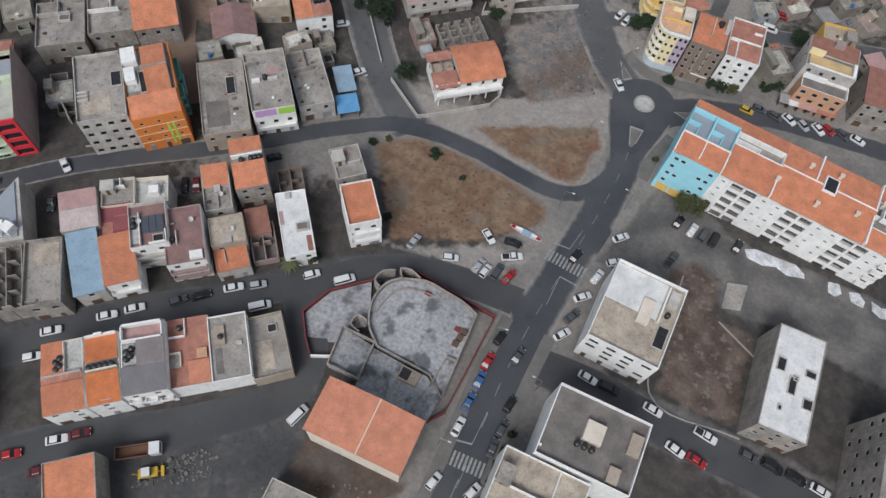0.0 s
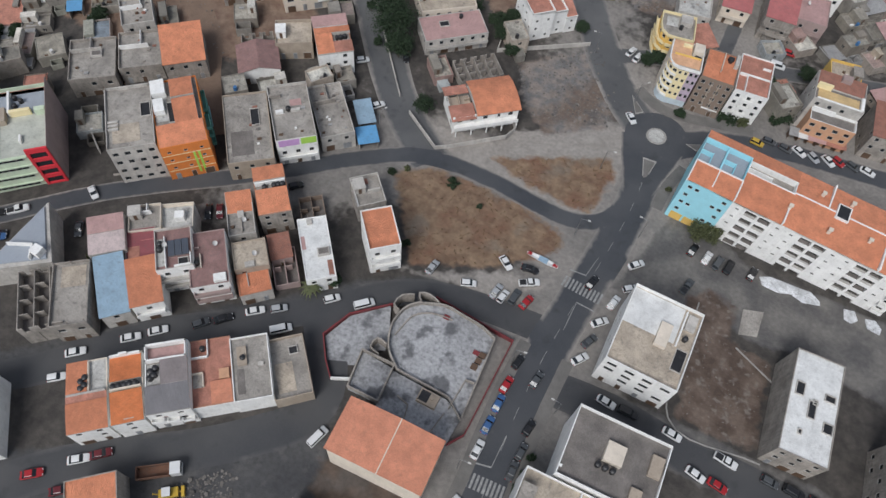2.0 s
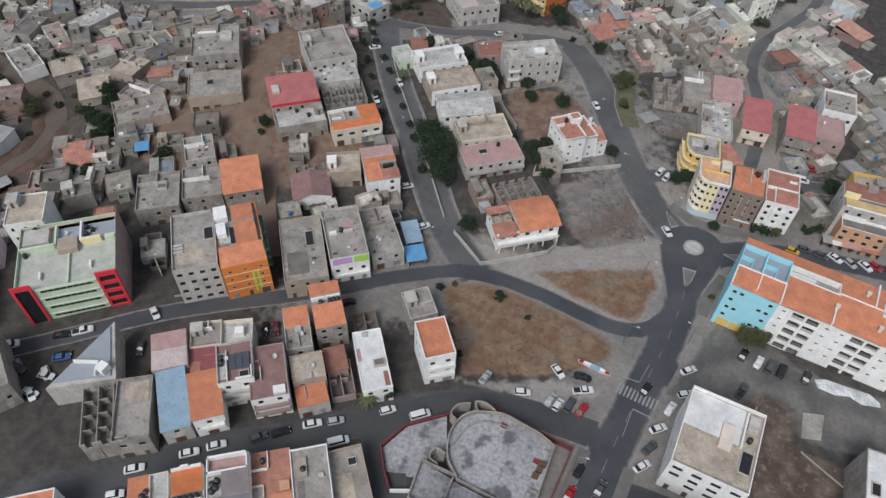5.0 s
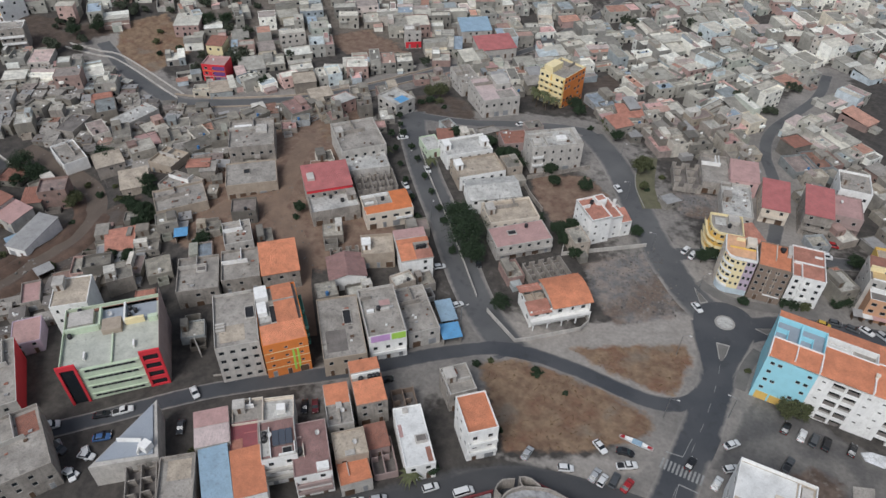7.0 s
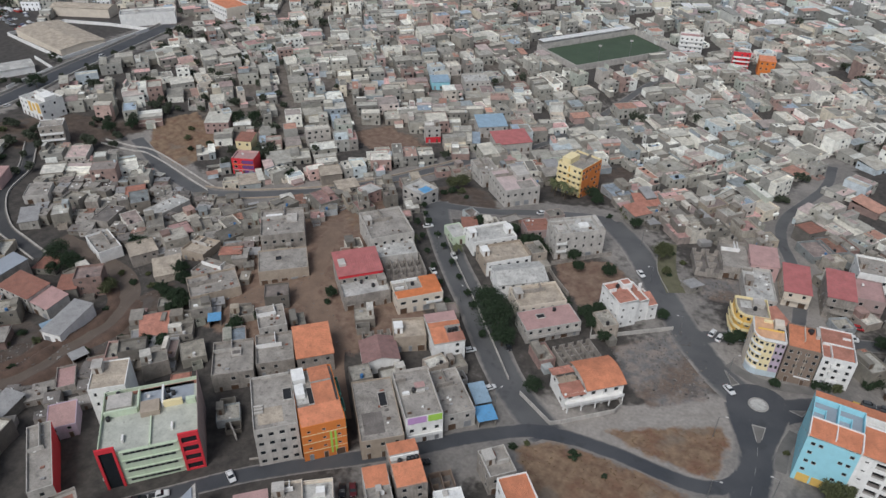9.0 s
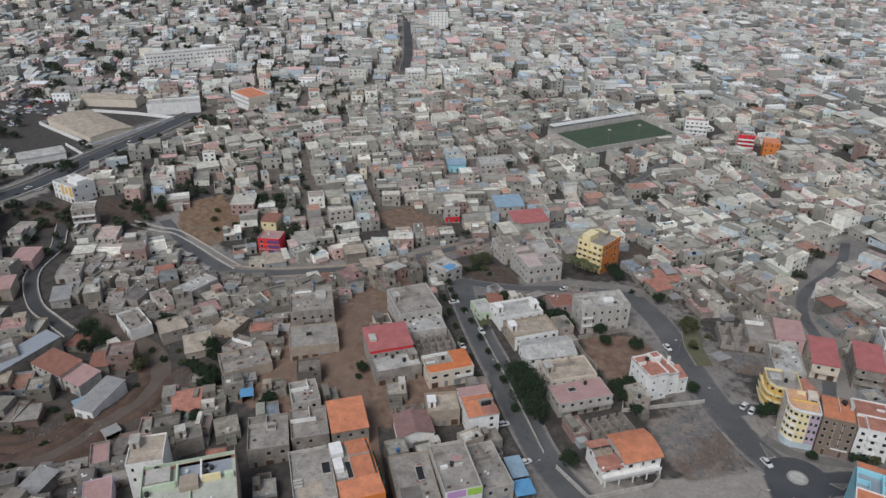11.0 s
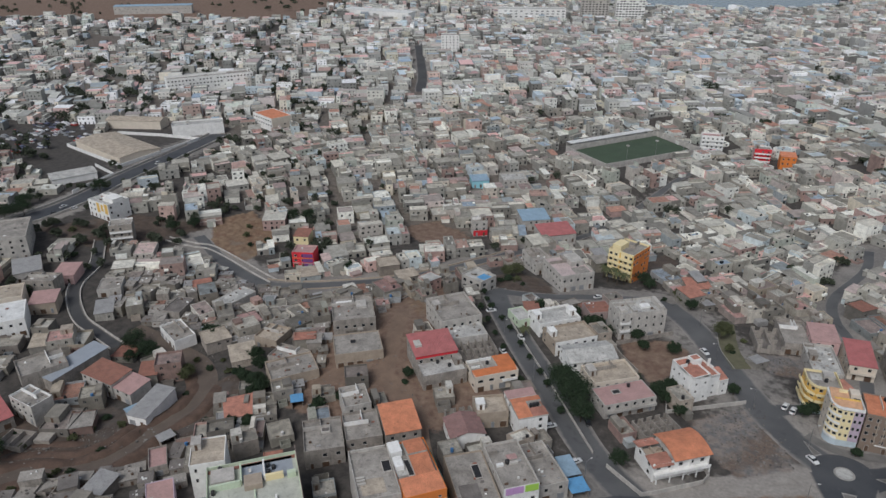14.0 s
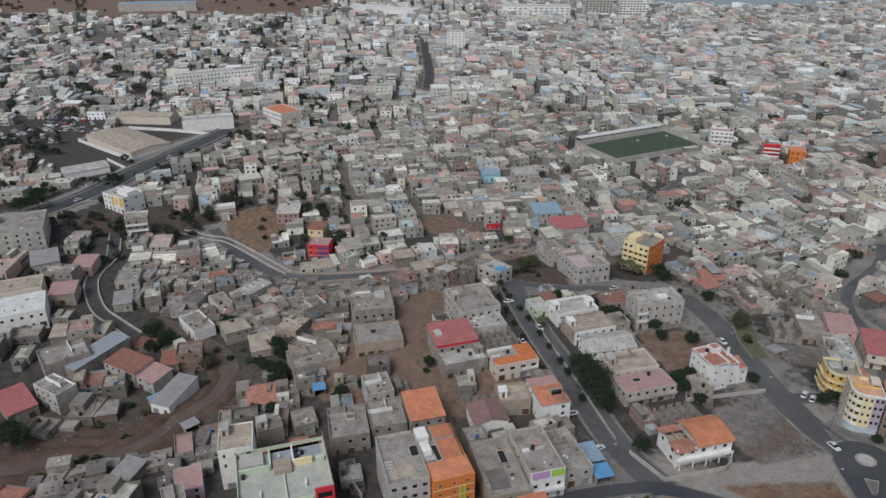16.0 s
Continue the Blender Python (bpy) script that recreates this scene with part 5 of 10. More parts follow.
house(-53.7, 55.3, 6.9, 16.5, 40.3, 6.0, "white", "white", "long low house with a white sealed roof", clutter="l", storeys=2, par=0.3, front="white", extra=[("patch", 0.0, 0.5, 0.14, 0.22, "pink"), ("patch", 0.8, 0.03, 0.18, 0.24, "brick"), ("box", 0.3, 0.9, 0.2, 0.08, 0.5, "pale")])
house(-42.0, 64.8, 7.4, 10.6, 41.6, 11.6, "white", "tile", "narrow white house with orange roof and balconies", style="tileflat", storeys=3, balcony=2, trim="white", sides="FL")
house(-51.9, 75.6, 7.2, 8.7, 44.3, 7.0, "grey", "slab", "grey rear house with a walled terrace", clutter="s", trim="pale", extra=[("box", 0.0, 0.0, 0.04, 0.9, 0.6, "white"), ("box", 0.5, 0.4, 0.45, 0.05, 1.4, "pale"), ("patch", 0.1, 0.75, 0.5, 0.2, "tile2")])
house(-73.6, 3.4, 7.7, 14.6, 41, 8.0, "white", "pale", "white corner house with orange roof planes round a terrace", style="flat", storeys=3, sides="FL", par=0.25, trim="cream", extra=[("tile", -0.03, -0.02, 1.06, 0.42, 0.25, 0.9, "tile"), ("tile", -0.03, 0.4, 1.06, 0.1, 0.5, 0.9, "tile2"), ("tile", -0.03, 0.52, 0.55, 0.5, 0.8, 0.4, "tile"), ("box", 0.0, 0.5, 1.0, 0.025, 1.3, "pale"), ("box", 0.54, 0.52, 0.03, 0.46, 0.8, "cream"), ("patch", 0.0, 0.9, 0.3, 0.1, "dark"), ("tank", 0.36, 0.6), ("tank", 0.46, 0.64), ("tank", 0.36, 0.7), ("tank", 0.47, 0.75)])
house(-67.5, 8.2, 6.3, 14.4, 41, 8.8, "white", "pale", "white house with bright orange roof planes and a row of tanks", style="flat", storeys=3, par=0.25, trim="cream", balcony=0, extra=[("tile", -0.02, -0.02, 1.04, 0.46, 0.3, 1.0, "tile4"), ("tile", -0.02, 0.6, 1.04, 0.38, 0.8, 0.4, "tile4"), ("box", 0.0, 0.46, 1.0, 0.025, 1.3, "cream"), ("box", 0.0, 0.97, 0.34, 0.03, 1.2, "white"), ("box", 0.6, 0.97, 0.4, 0.03, 1.2, "white"), ("box", 0.34, 0.97, 0.26, 0.03, 1.9, "white"), ("tank", 0.1, 0.53), ("tank", 0.28, 0.53), ("tank", 0.46, 0.53), ("tank", 0.64, 0.53), ("tank", 0.82, 0.53), ("hole", 0.42, 0.04, 0.26, 0.12)])
house(-61.6, 13.6, 8.4, 14.5, 39, 9.6, "white", "slab", "white house with dark sheet roofs and pink balcony steps", clutter="", storeys=3, balcony=0, trim="white", par=0.3, extra=[("tile", -0.02, -0.02, 1.04, 0.4, 0.4, 0.9, "slate"), ("tile", 0.36, 0.38, 0.66, 0.36, 1.0, 1.4, "slate2"), ("patch", 0.0, 0.42, 0.32, 0.3, "pale"), ("box", 0.0, 0.74, 1.0, 0.025, 1.5, "white"), ("box", 0.0, 0.74, 0.03, 0.26, 1.5, "white"), ("box", 0.97, 0.74, 0.03, 0.26, 1.5, "white"), ("box", 0.0, 0.97, 1.0, 0.03, 1.5, "white"), ("patch", 0.04, 0.78, 0.92, 0.18, "pink"), ("tank", 0.1, 0.5), ("tank", 0.2, 0.54), ("tank", 0.12, 0.6), ("tank", 0.24, 0.64), ("front", 0.3, 0.12, 6.4, 7.0, "rose"), ("balc", 0.05, 0.28, 6.0), ("balc", 0.38, 0.28, 5.0), ("balc", 0.7, 0.28, 4.0), ("front", 0.05, 0.28, 4.9, 5.5, "rose"), ("front", 0.7, 0.28, 2.4, 3.4, "rose")])
house(-55.6, 19.1, 8.1, 14.4, 39, 7, "white", "tile2", "house with faded terracotta roof and white front wall", style="tileflat", storeys=2, shop=False, sides="", par=0.25, trim="terracotta", extra=[("patch", 0.0, 0.74, 0.42, 0.24, "slab"), ("box", 0.42, 0.74, 0.02, 0.26, 0.9, "white"), ("box", 0.0, 0.72, 0.42, 0.02, 0.9, "white"), ("tank", 0.3, 0.86), ("patch", 0.0, 0.28, 0.26, 0.2, "slab"), ("box", 0.27, 0.28, 0.02, 0.2, 0.7, "cream"), ("box", 0.0, 0.48, 0.28, 0.02, 0.7, "cream"), ("box", 0.7, 0.36, 0.26, 0.15, 0.6, "apricot"), ("tile", 0.46, 0.0, 0.54, 0.34, 0.2, 0.5, "tile3")])
house(-49.2, 23.7, 7.8, 13.9, 39.5, 7.0, "white", "slab", "house with a bare grey roof and white front wall", clutter="", storeys=2, shop=False, sides="", par=0.5, extra=[("box", 0.15, 0.55, 0.26, 0.3, 0.7, "tan"), ("box", 0.7, 0.5, 0.15, 0.06, 0.5, "pale"), ("patch", 0.1, 0.1, 0.2, 0.4, "dark"), ("tank", 0.3, 0.66)])
house(-43.1, 28.0, 7.9, 13.5, 42.7, 5.0, "tan", "slab", "walled yard house with an earth-coloured flat roof", clutter="", storeys=1, shop=False, sides="", par=1.0, extra=[("hole", 0.58, 0.72, 0.22, 0.12), ("patch", 0.1, 0.1, 0.5, 0.5, "beige")])
house(22.8, 69.2, 15.8, 19.6, -0.1, 12.3, "white", "beige", "cream-white four-storey block with a beige flat roof", clutter="", storeys=4, ww=2.2, pitch=3.0, sides="FLR", trim="white", par=1.0, extra=[("patch", 0.0, 0.52, 0.76, 0.47, "white"), ("box", 0.5, 0.4, 0.17, 0.3, 1.1, "cream"), ("box", 0.78, 0.5, 0.02, 0.46, 0.8, "white"), ("box", 0.82, 0.74, 0.14, 0.2, 0.7, "pale"), ("hole", 0.83, 0.22, 0.14, 0.26), ("tank", 0.88, 0.62)])
house(23.3, 39.2, 18.8, 14.5, 2.1, 15.0, "white", "dark", "tall white-walled block with a dark flat roof", clutter="", storeys=5, sides="", trim="white", par=1.1, extra=[("box", 0.38, 0.42, 0.2, 0.28, 1.6, "cream"), ("tank", 0.36, 0.34), ("tank", 0.44, 0.34), ("tank", 0.52, 0.34), ("box", 0.85, 0.5, 0.13, 0.3, 1.0, "tan"), ("box", 0.74, 0.04, 0.12, 0.22, 1.0, "tan"), ("box", 0.0, 0.1, 0.03, 0.03, 0.8, "white")])
house(57.6, 71.4, 10.3, 23.9, 3.0, 9.6, "grey", "white", "tall bare grey block with a white holed roof", clutter="", storeys=3, sides="F", par=0.25, extra=[("hole", 0.1, 0.56, 0.16, 0.12), ("hole", 0.72, 0.6, 0.2, 0.06), ("hole", 0.42, 0.38, 0.14, 0.16), ("hole", 0.78, 0.3, 0.18, 0.09), ("hole", 0.5, 0.52, 0.08, 0.04), ("hole", 0.3, 0.2, 0.06, 0.04)])


house(13.7, 156.6, 9.2, 11.6, 4.9, 13.7, "brown", "tile", "brown apartment block with an orange roof", style="tileflat", storeys=5, pitch=1.8, ww=1.15, wh=1.25, sides="FL", par=0.7, blank=0.0, extra=[("tank", 0.75, 0.85), ("tank", 0.68, 0.85), ("tank", 0.72, 0.78), ("box", 0.5, 0.35, 0.02, 0.6, 1.3, "cream"), ("box", 0.86, 0.6, 0.12, 0.38, 1.6, "pale"), ("tile", 0.0, 0.0, 0.48, 0.5, 0.3, 1.0, "tile"), ("front", 0.45, 0.5, 2.6, 3.1, "white"), ("front", 0.38, 0.03, 3.2, 12.6, "tan"), ("front", 0.6, 0.03, 3.2, 12.6, "tan")])
house(23.3, 161.1, 9.3, 14.7, 6.5, 11.1, "white", "tile2", "white apartment block with walled roof terraces", style="tileflat", storeys=4, pitch=2.1, ww=1.1, sides="FLR", par=0.9, trim="white", balcony=0, blank=0.0, extra=[("box", 0.03, 0.45, 0.94, 0.03, 1.0, "white"), ("box", 0.7, 0.75, 0.25, 0.03, 0.9, "white"), ("tile", 0.3, 0.03, 0.68, 0.4, 0.2, 0.9, "tile2"), ("box", 0.26, 0.02, 0.03, 0.44, 1.1, "white"), ("balc", 0.3, 0.34, 2.7), ("balc", 0.3, 0.34, 5.4), ("balc", 0.3, 0.34, 8.0)])
house(45.9, 166.6, 13.6, 11.0, 5, 12.0, "pale", "dark", "tall cream house with a brown-red roof and ochre terrace", clutter="", storeys=4, par=0.6, sides="FL", extra=[("tile", 0.0, 0.5, 0.98, 0.5, 0.5, 1.2, "brick"), ("patch", 0.06, 0.06, 0.86, 0.36, "ochre"), ("box", 0.0, 0.42, 0.3, 0.06, 1.9, "lemon"), ("box", 0.94, 0.05, 0.06, 0.44, 0.8, "white"), ("box", 0.05, 0.0, 0.9, 0.05, 0.7, "white"), ("box", 0.45, 0.78, 0.2, 0.2, 2.2, "rose")])
house(47.2, 158.8, 12.6, 4.6, 5, 8.6, "apricot", "slab", "apricot front storeys with white terrace walls", clutter="", storeys=3, par=0.8, sides="F", trim="white", ww=1.5, extra=[("patch", 0.02, 0.1, 0.96, 0.8, "dark"), ("box", 0.0, 0.9, 0.5, 0.1, 1.6, "white")])
house(-60.8, 140.3, 19.0, 9.9, 42.2, 5.5, "pale", "pink", "long grey house with a pink roof slab", clutter="t", storeys=2, par=0.2, balcony=1, extra=[("hole", 0.3, 0.5, 0.14, 0.2)])
house(-67.9, 149.2, 16.9, 11.2, 40.0, 6.0, "cream", "beige", "house with a cream roof terrace", clutter="cs", par=0.8, front="cream")
house(-77.7, 156.5, 17.6, 11.6, 37.1, 6.0, "white", "pale", "house with a broad whitish roof", style="gablex", storeys=2)
house(-87.6, 166.0, 17.3, 11.3, 43.7, 6.0, "tan", "beige", "house with a tan flat roof", clutter="s", front="white")
house(-97.0, 175.3, 17.6, 11.2, 44.1, 6.0, "white", "pale", "white house with a walled pale roof", clutter="ss", trim="white", balcony=1)
house(-110.5, 173.7, 6.4, 9.9, 47.2, 3.5, "mint", "pale", "small pale green house", clutter="", storeys=1, par=0.4)
house(-67.6, 188.9, 19.1, 11.0, 36.7, 11.4, "pale", "pale", "large three-storey whitish concrete house with roof rooms", clutter="rj", storeys=3, ww=0.9, pitch=2.7, sides="FLR", balcony=0, blank=0.05, par=0.9, extra=[("box", 0.3, 0.1, 0.02, 0.8, 1.2, "pale"), ("box", 0.0, 0.7, 0.5, 0.04, 1.3, "pale"), ("box", 0.55, 0.35, 0.2, 0.25, 0.8, "white"), ("box", 0.9, 0.1, 0.08, 0.8, 1.8, "pale"), ("box", 0.05, 0.2, 0.16, 0.3, 1.1, "pale"), ("balc", 0.02, 0.2, 3.6), ("balc", 0.02, 0.2, 7.0)])
house(-83.5, 190.5, 10.0, 9.0, 36.7, 5.6, "rose", "brick", "low annex with brown-pink roof behind the large house", clutter="j", storeys=2, par=0.3, sides="F")
house(-128.6, 131.1, 15.4, 13.1, 43.2, 8.0, "grey", "red", "grey house under a red sheet roof", style="shed", storeys=2, extra=[("box", 0.06, 0.35, 0.16, 0.3, 1.5, "pale"), ("front", 0, 1, 6.9, 7.95, "red")])
house(-121.7, 124.3, 15.9, 11.0, 44.5, 5.9, "grey", "pale", "grey block house with a pale flat roof", clutter="tts", sides="")
house(-133.3, 158.9, 16.4, 19.6, 46.2, 8.0, "pale", "slab", "grey house with a white roof room", clutter="sjc", front="pale")
house(-123.8, 148.8, 15.5, 9.8, 41.1, 5.0, "pale", "pale", "low grey house with patched roof", clutter="jj", par=0.4)
house(-105.1, 131.1, 15.8, 10.4, 44.0, 6.4, "cream", "slab", "cream house with an L-shaped orange roof and brown shutters", storeys=2, balcony=0, front="cream", par=0.9, ww=1.9, pitch=3.6, wh=1.2, blank=0.0, extra=[("tile", -0.02, -0.02, 1.04, 0.4, 0.6, 1.1, "tile4"), ("tile", 0.62, 0.38, 0.4, 0.64, 1.1, 1.1, "tile4"), ("box", 0.3, 0.5, 0.02, 0.46, 0.8, "pale"), ("box", 0.04, 0.62, 0.2, 0.04, 0.7, "white"), ("tank", 0.45, 0.75), ("box", 0.0, 0.96, 0.6, 0.04, 1.1, "white"), ("balc", 0.62, 0.34, 3.2)])
house(-97.7, 112.5, 10.2, 9.2, 34.0, 6.0, "tan", "beige", "plain tan house with a small roof wall", clutter="s", sides="")
house(-86.9, 115.9, 9.6, 14.6, 40.4, 8.2, "white", "slab", "white-fronted house with split orange roofs and a tank court", style="flat", storeys=3, par=0.3, trim="terracotta", sides="FL", pitch=3.4, extra=[("tile", -0.04, -0.02, 0.52, 0.5, 0.5, 1.1, "tile"), ("tile", 0.48, -0.02, 0.56, 0.28, 0.5, 0.8, "tile2"), ("tile", -0.04, 0.48, 1.08, 0.16, 1.1, 1.1, "tile"), ("tile", -0.04, 0.68, 1.08, 0.34, 0.3, 0.5, "pink"), ("tank", 0.62, 0.36), ("tank", 0.74, 0.36), ("tank", 0.86, 0.37), ("box", 0.0, 0.64, 1.0, 0.03, 1.0, "pale")])
house(-101.3, 100.2, 10.9, 10.1, 39.6, 4.9, "white", "mauve", "small white gabled house with brown and mauve roof halves", style="gable", storeys=1, slope=0.14)
shell(-106.0, 106.5, 9.0, 5.0, 39.6, 3.6, "roofless block rooms behind the gabled house", 3, 1)
house(-119.9, 92.0, 10.9, 13.3, 42.0, 7.0, "grey", "tile", "grey house with a bright orange clay roof", style="shed", storeys=2)
house(-171.8, 144.9, 16.6, 19.0, 37.4, 9.0, "grey", "slab", "unfinished three-storey concrete house with piles of block", clutter="jrcj", storeys=2, ww=1.3, extra=[("box", 0.1, 0.7, 0.4, 0.15, 0.5, "white"), ("box", 0.6, 0.5, 0.25, 0.3, 0.8, "pale")], blank=0.0)
house(-157.4, 126.0, 17.6, 13.7, 38.9, 6.0, "tan", "slab", "windowless block house with bare roof", clutter="h", sides="", par=0.5, storeys=1)
house(-139.5, 96.6, 8.8, 10.9, 44.4, 7.0, "pale", "slab", "small grey house with rubble on its roof", clutter="jcj")
house(-138.2, 76.8, 12.0, 14.6, 38.9, 7.0, "grey", "slab", "grey house with patched concrete roofs", clutter="cjl", ww=1.4)
house(-130.0, 86.0, 11.2, 13.4, 39.8, 6.0, "grey", "slab", "grey house with a low cluttered roof", clutter="jc")
house(-168.5, 39.7, 7.6, 9.7, 47.6, 5.0, "lilac", "pink", "small lilac house with a dusky pink roof", par=0.2, clutter="")
house(-183.8, 52.6, 5.5, 9.5, 47.2, 4.0, "grey", "pink", "small house with a pink roof terrace", par=0.7, clutter="")
house(-173.3, 106.4, 17.1, 12.4, 50, 6.0, "tan", "slab", "old stone-walled house piled with scrap", clutter="jjjc", sides="", par=0.8)
house(-252.7, 44.0, 9.4, 14.9, 72.1, 4.0, "grey", "red", "low house under a faded red roof", style="shed", storeys=1)
house(-11.1, 208.7, 10.2, 18.2, 14, 5.0, "grey", "slab", "unfinished grey walled house", clutter="cc", sides="F", par=1.2)
house(-1.4, 209.2, 9.6, 11.5, 12, 6.4, "pink", "pink", "house with a dusky pink roof", style="shed", storeys=2)
house(-1.1, 193.3, 10.1, 19.4, 12, 5.0, "pale", "pale", "pale house with roof rooms", clutter="ojjs", storeys=2, balcony=1)
house(10.6, 199.8, 8.8, 16.0, 8, 6.0, "cream", "red", "cream-fronted house with a bright red sheet roof", style="shed", storeys=2, balcony=1, blank=0.0)
house(24.0, 198.8, 8.8, 15.5, 6, 8.6, "grey", "red", "tall grey house with a red roof", style="shed", storeys=3, balcony=2)
house(33.0, 203.0, 9.6, 12.5, 6, 7.6, "rose", "pink", "grey-rose house with a faded pink roof and balconies", clutter="o", storeys=2, balcony=1, par=0.4)
house(34.5, 219.0, 10.5, 12.5, 6, 8.6, "white", "slab", "white-walled house with a stained grey roof", clutter="sj", storeys=2, sides="FL")
house(-88.1, 36.4, 6.6, 8.4, 39.9, 7.0, "pale", "crimson", "house with crimson and maroon sheet roofs", style="tileflat", storeys=2, par=0.25, trim="rose", extra=[("patch", 0.5, 0.6, 0.48, 0.38, "red"), ("patch", 0.05, 0.05, 0.4, 0.4, "tile2")])
house(-85.8, 46.4, 7.4, 6.8, 35.7, 7.5, "pale", "pale", "pale walled roof terrace house", clutter="", trim="cream", storeys=2, extra=[("box", 0.45, 0.3, 0.3, 0.3, 1.8, "white"), ("box", 0.0, 0.95, 1, 0.04, 0.5, "cream")])
house(-62.0, 52.3, 4.7, 6.2, 42.6, 4.0, "rose", "brick", "low shack with rusty brown roof", style="shed", storeys=1)
house(-132.6, 10.5, 13.0, 18.7, 59.0, 9.0, "grey", "slab", "unfinished grey corner building with a maroon roof room", clutter="cj", storeys=3, sides="FL", extra=[("patch", 0.6, 0.6, 0.35, 0.35, "brick")])
house(-157.1, 25.2, 5.9, 22.9, 52.6, 7.0, "pale", "slab", "pale-roofed house with a red side wall", clutter="cj", storeys=2, right="red", par=0.6)
house(-237.0, 78.1, 16.2, 9.3, -1.9, 6.0, "pale", "brick", "white hillside house with a broad brown-red sheet roof", style="shed", storeys=2, sides="F")
house(-224.3, 78.0, 9.3, 8.9, -2.9, 5.0, "pale", "pink", "white house wing with a faded pink roof", style="shed", storeys=2, sides="F")
house(-209.7, 73.7, 7.7, 16.3, 8.6, 4.0, "white", "tin", "low white house with a pale sheet roof", style="shed", storeys=1, sides="F")
house(-244.5, 53.7, 12.8, 7.7, -3.8, 8.0, "pale", "slab", "square grey-white house with a walled roof terrace", clutter="cj", storeys=3, trim="white")
house(-253.5, 77.1, 8.7, 23.6, -4.2, 5.0, "grey", "steel", "long shed with a grey-blue sheet roof", style="shed", storeys=1, sides="", shop=False)
house(-260.9, 69.4, 13.2, 15.9, -25.1, 7.0, "grey", "slab", "bare block house with a cluttered roof", clutter="cjr", storeys=2)
house(-303.1, 81.1, 20.9, 17.4, 52.3, 8.0, "white", "white", "long white building with a sealed roof", clutter="j", storeys=2, sides="F", par=0.4)
house(-317.8, 90.9, 20.8, 13.4, 50.0, 8.0, "cream", "beige", "cream house with a flat beige roof", clutter="j", storeys=2, sides="F", par=0.4)
house(-365.9, 127.7, 23.0, 27.5, 49.8, 12.0, "pale", "slab", "large grey apartment block with small windows", clutter="sj", storeys=4, pitch=4, sides="FR")
house(-303.3, 102.2, 10.6, 10.4, 40.0, 5.0, "tan", "pink", "low house with a faded pink sheet roof", style="shed", storeys=1, sides="F")
house(-316.1, 111.3, 14.0, 8.1, 23.6, 7.0, "grey", "slab", "grey block house with a flat roof", clutter="cj", storeys=2)
house(-334.4, 116.7, 11.8, 14.3, 55.6, 5.0, "pale", "tin", "house with pale blue-white sheet roofs", style="shed", storeys=1, sides="F")
house(-317.3, 124.5, 9.5, 11.5, 30.2, 4.0, "pink", "pink", "low pink house by the dry stream", style="shed", storeys=1, sides="F")
house(-199.5, 127.6, 10.6, 10.8, 3.8, 5.0, "tan", "beige", "bare house with broken parapets on the slope", clutter="cj", storeys=1)
house(-181.8, 115.5, 13.1, 9.4, 2.9, 5.0, "grey", "slab", "half-built block house with roof rubble", clutter="cjj", storeys=1)
house(-238.9, 114.3, 16.1, 8.9, -23.0, 5.0, "white", "slab", "grey house with a white street wall", clutter="cj", storeys=1, front="white")
house(-255.6, 131.3, 8.2, 13.1, 14.5, 4.0, "grey", "dark", "low windowless block shed", clutter="j", storeys=1, sides="", shop=False, par=0.3)
house(-239.8, 149.2, 8.9, 17.9, -9.0, 4.0, "pale", "pale", "long low house with a pale roof", clutter="j", storeys=1, sides="F", par=0.3)
house(-293.1, 127.8, 10.0, 11.8, 39.2, 4.0, "pale", "slab", "small pale house beside the dry stream", clutter="j", storeys=1, sides="F", par=0.4)

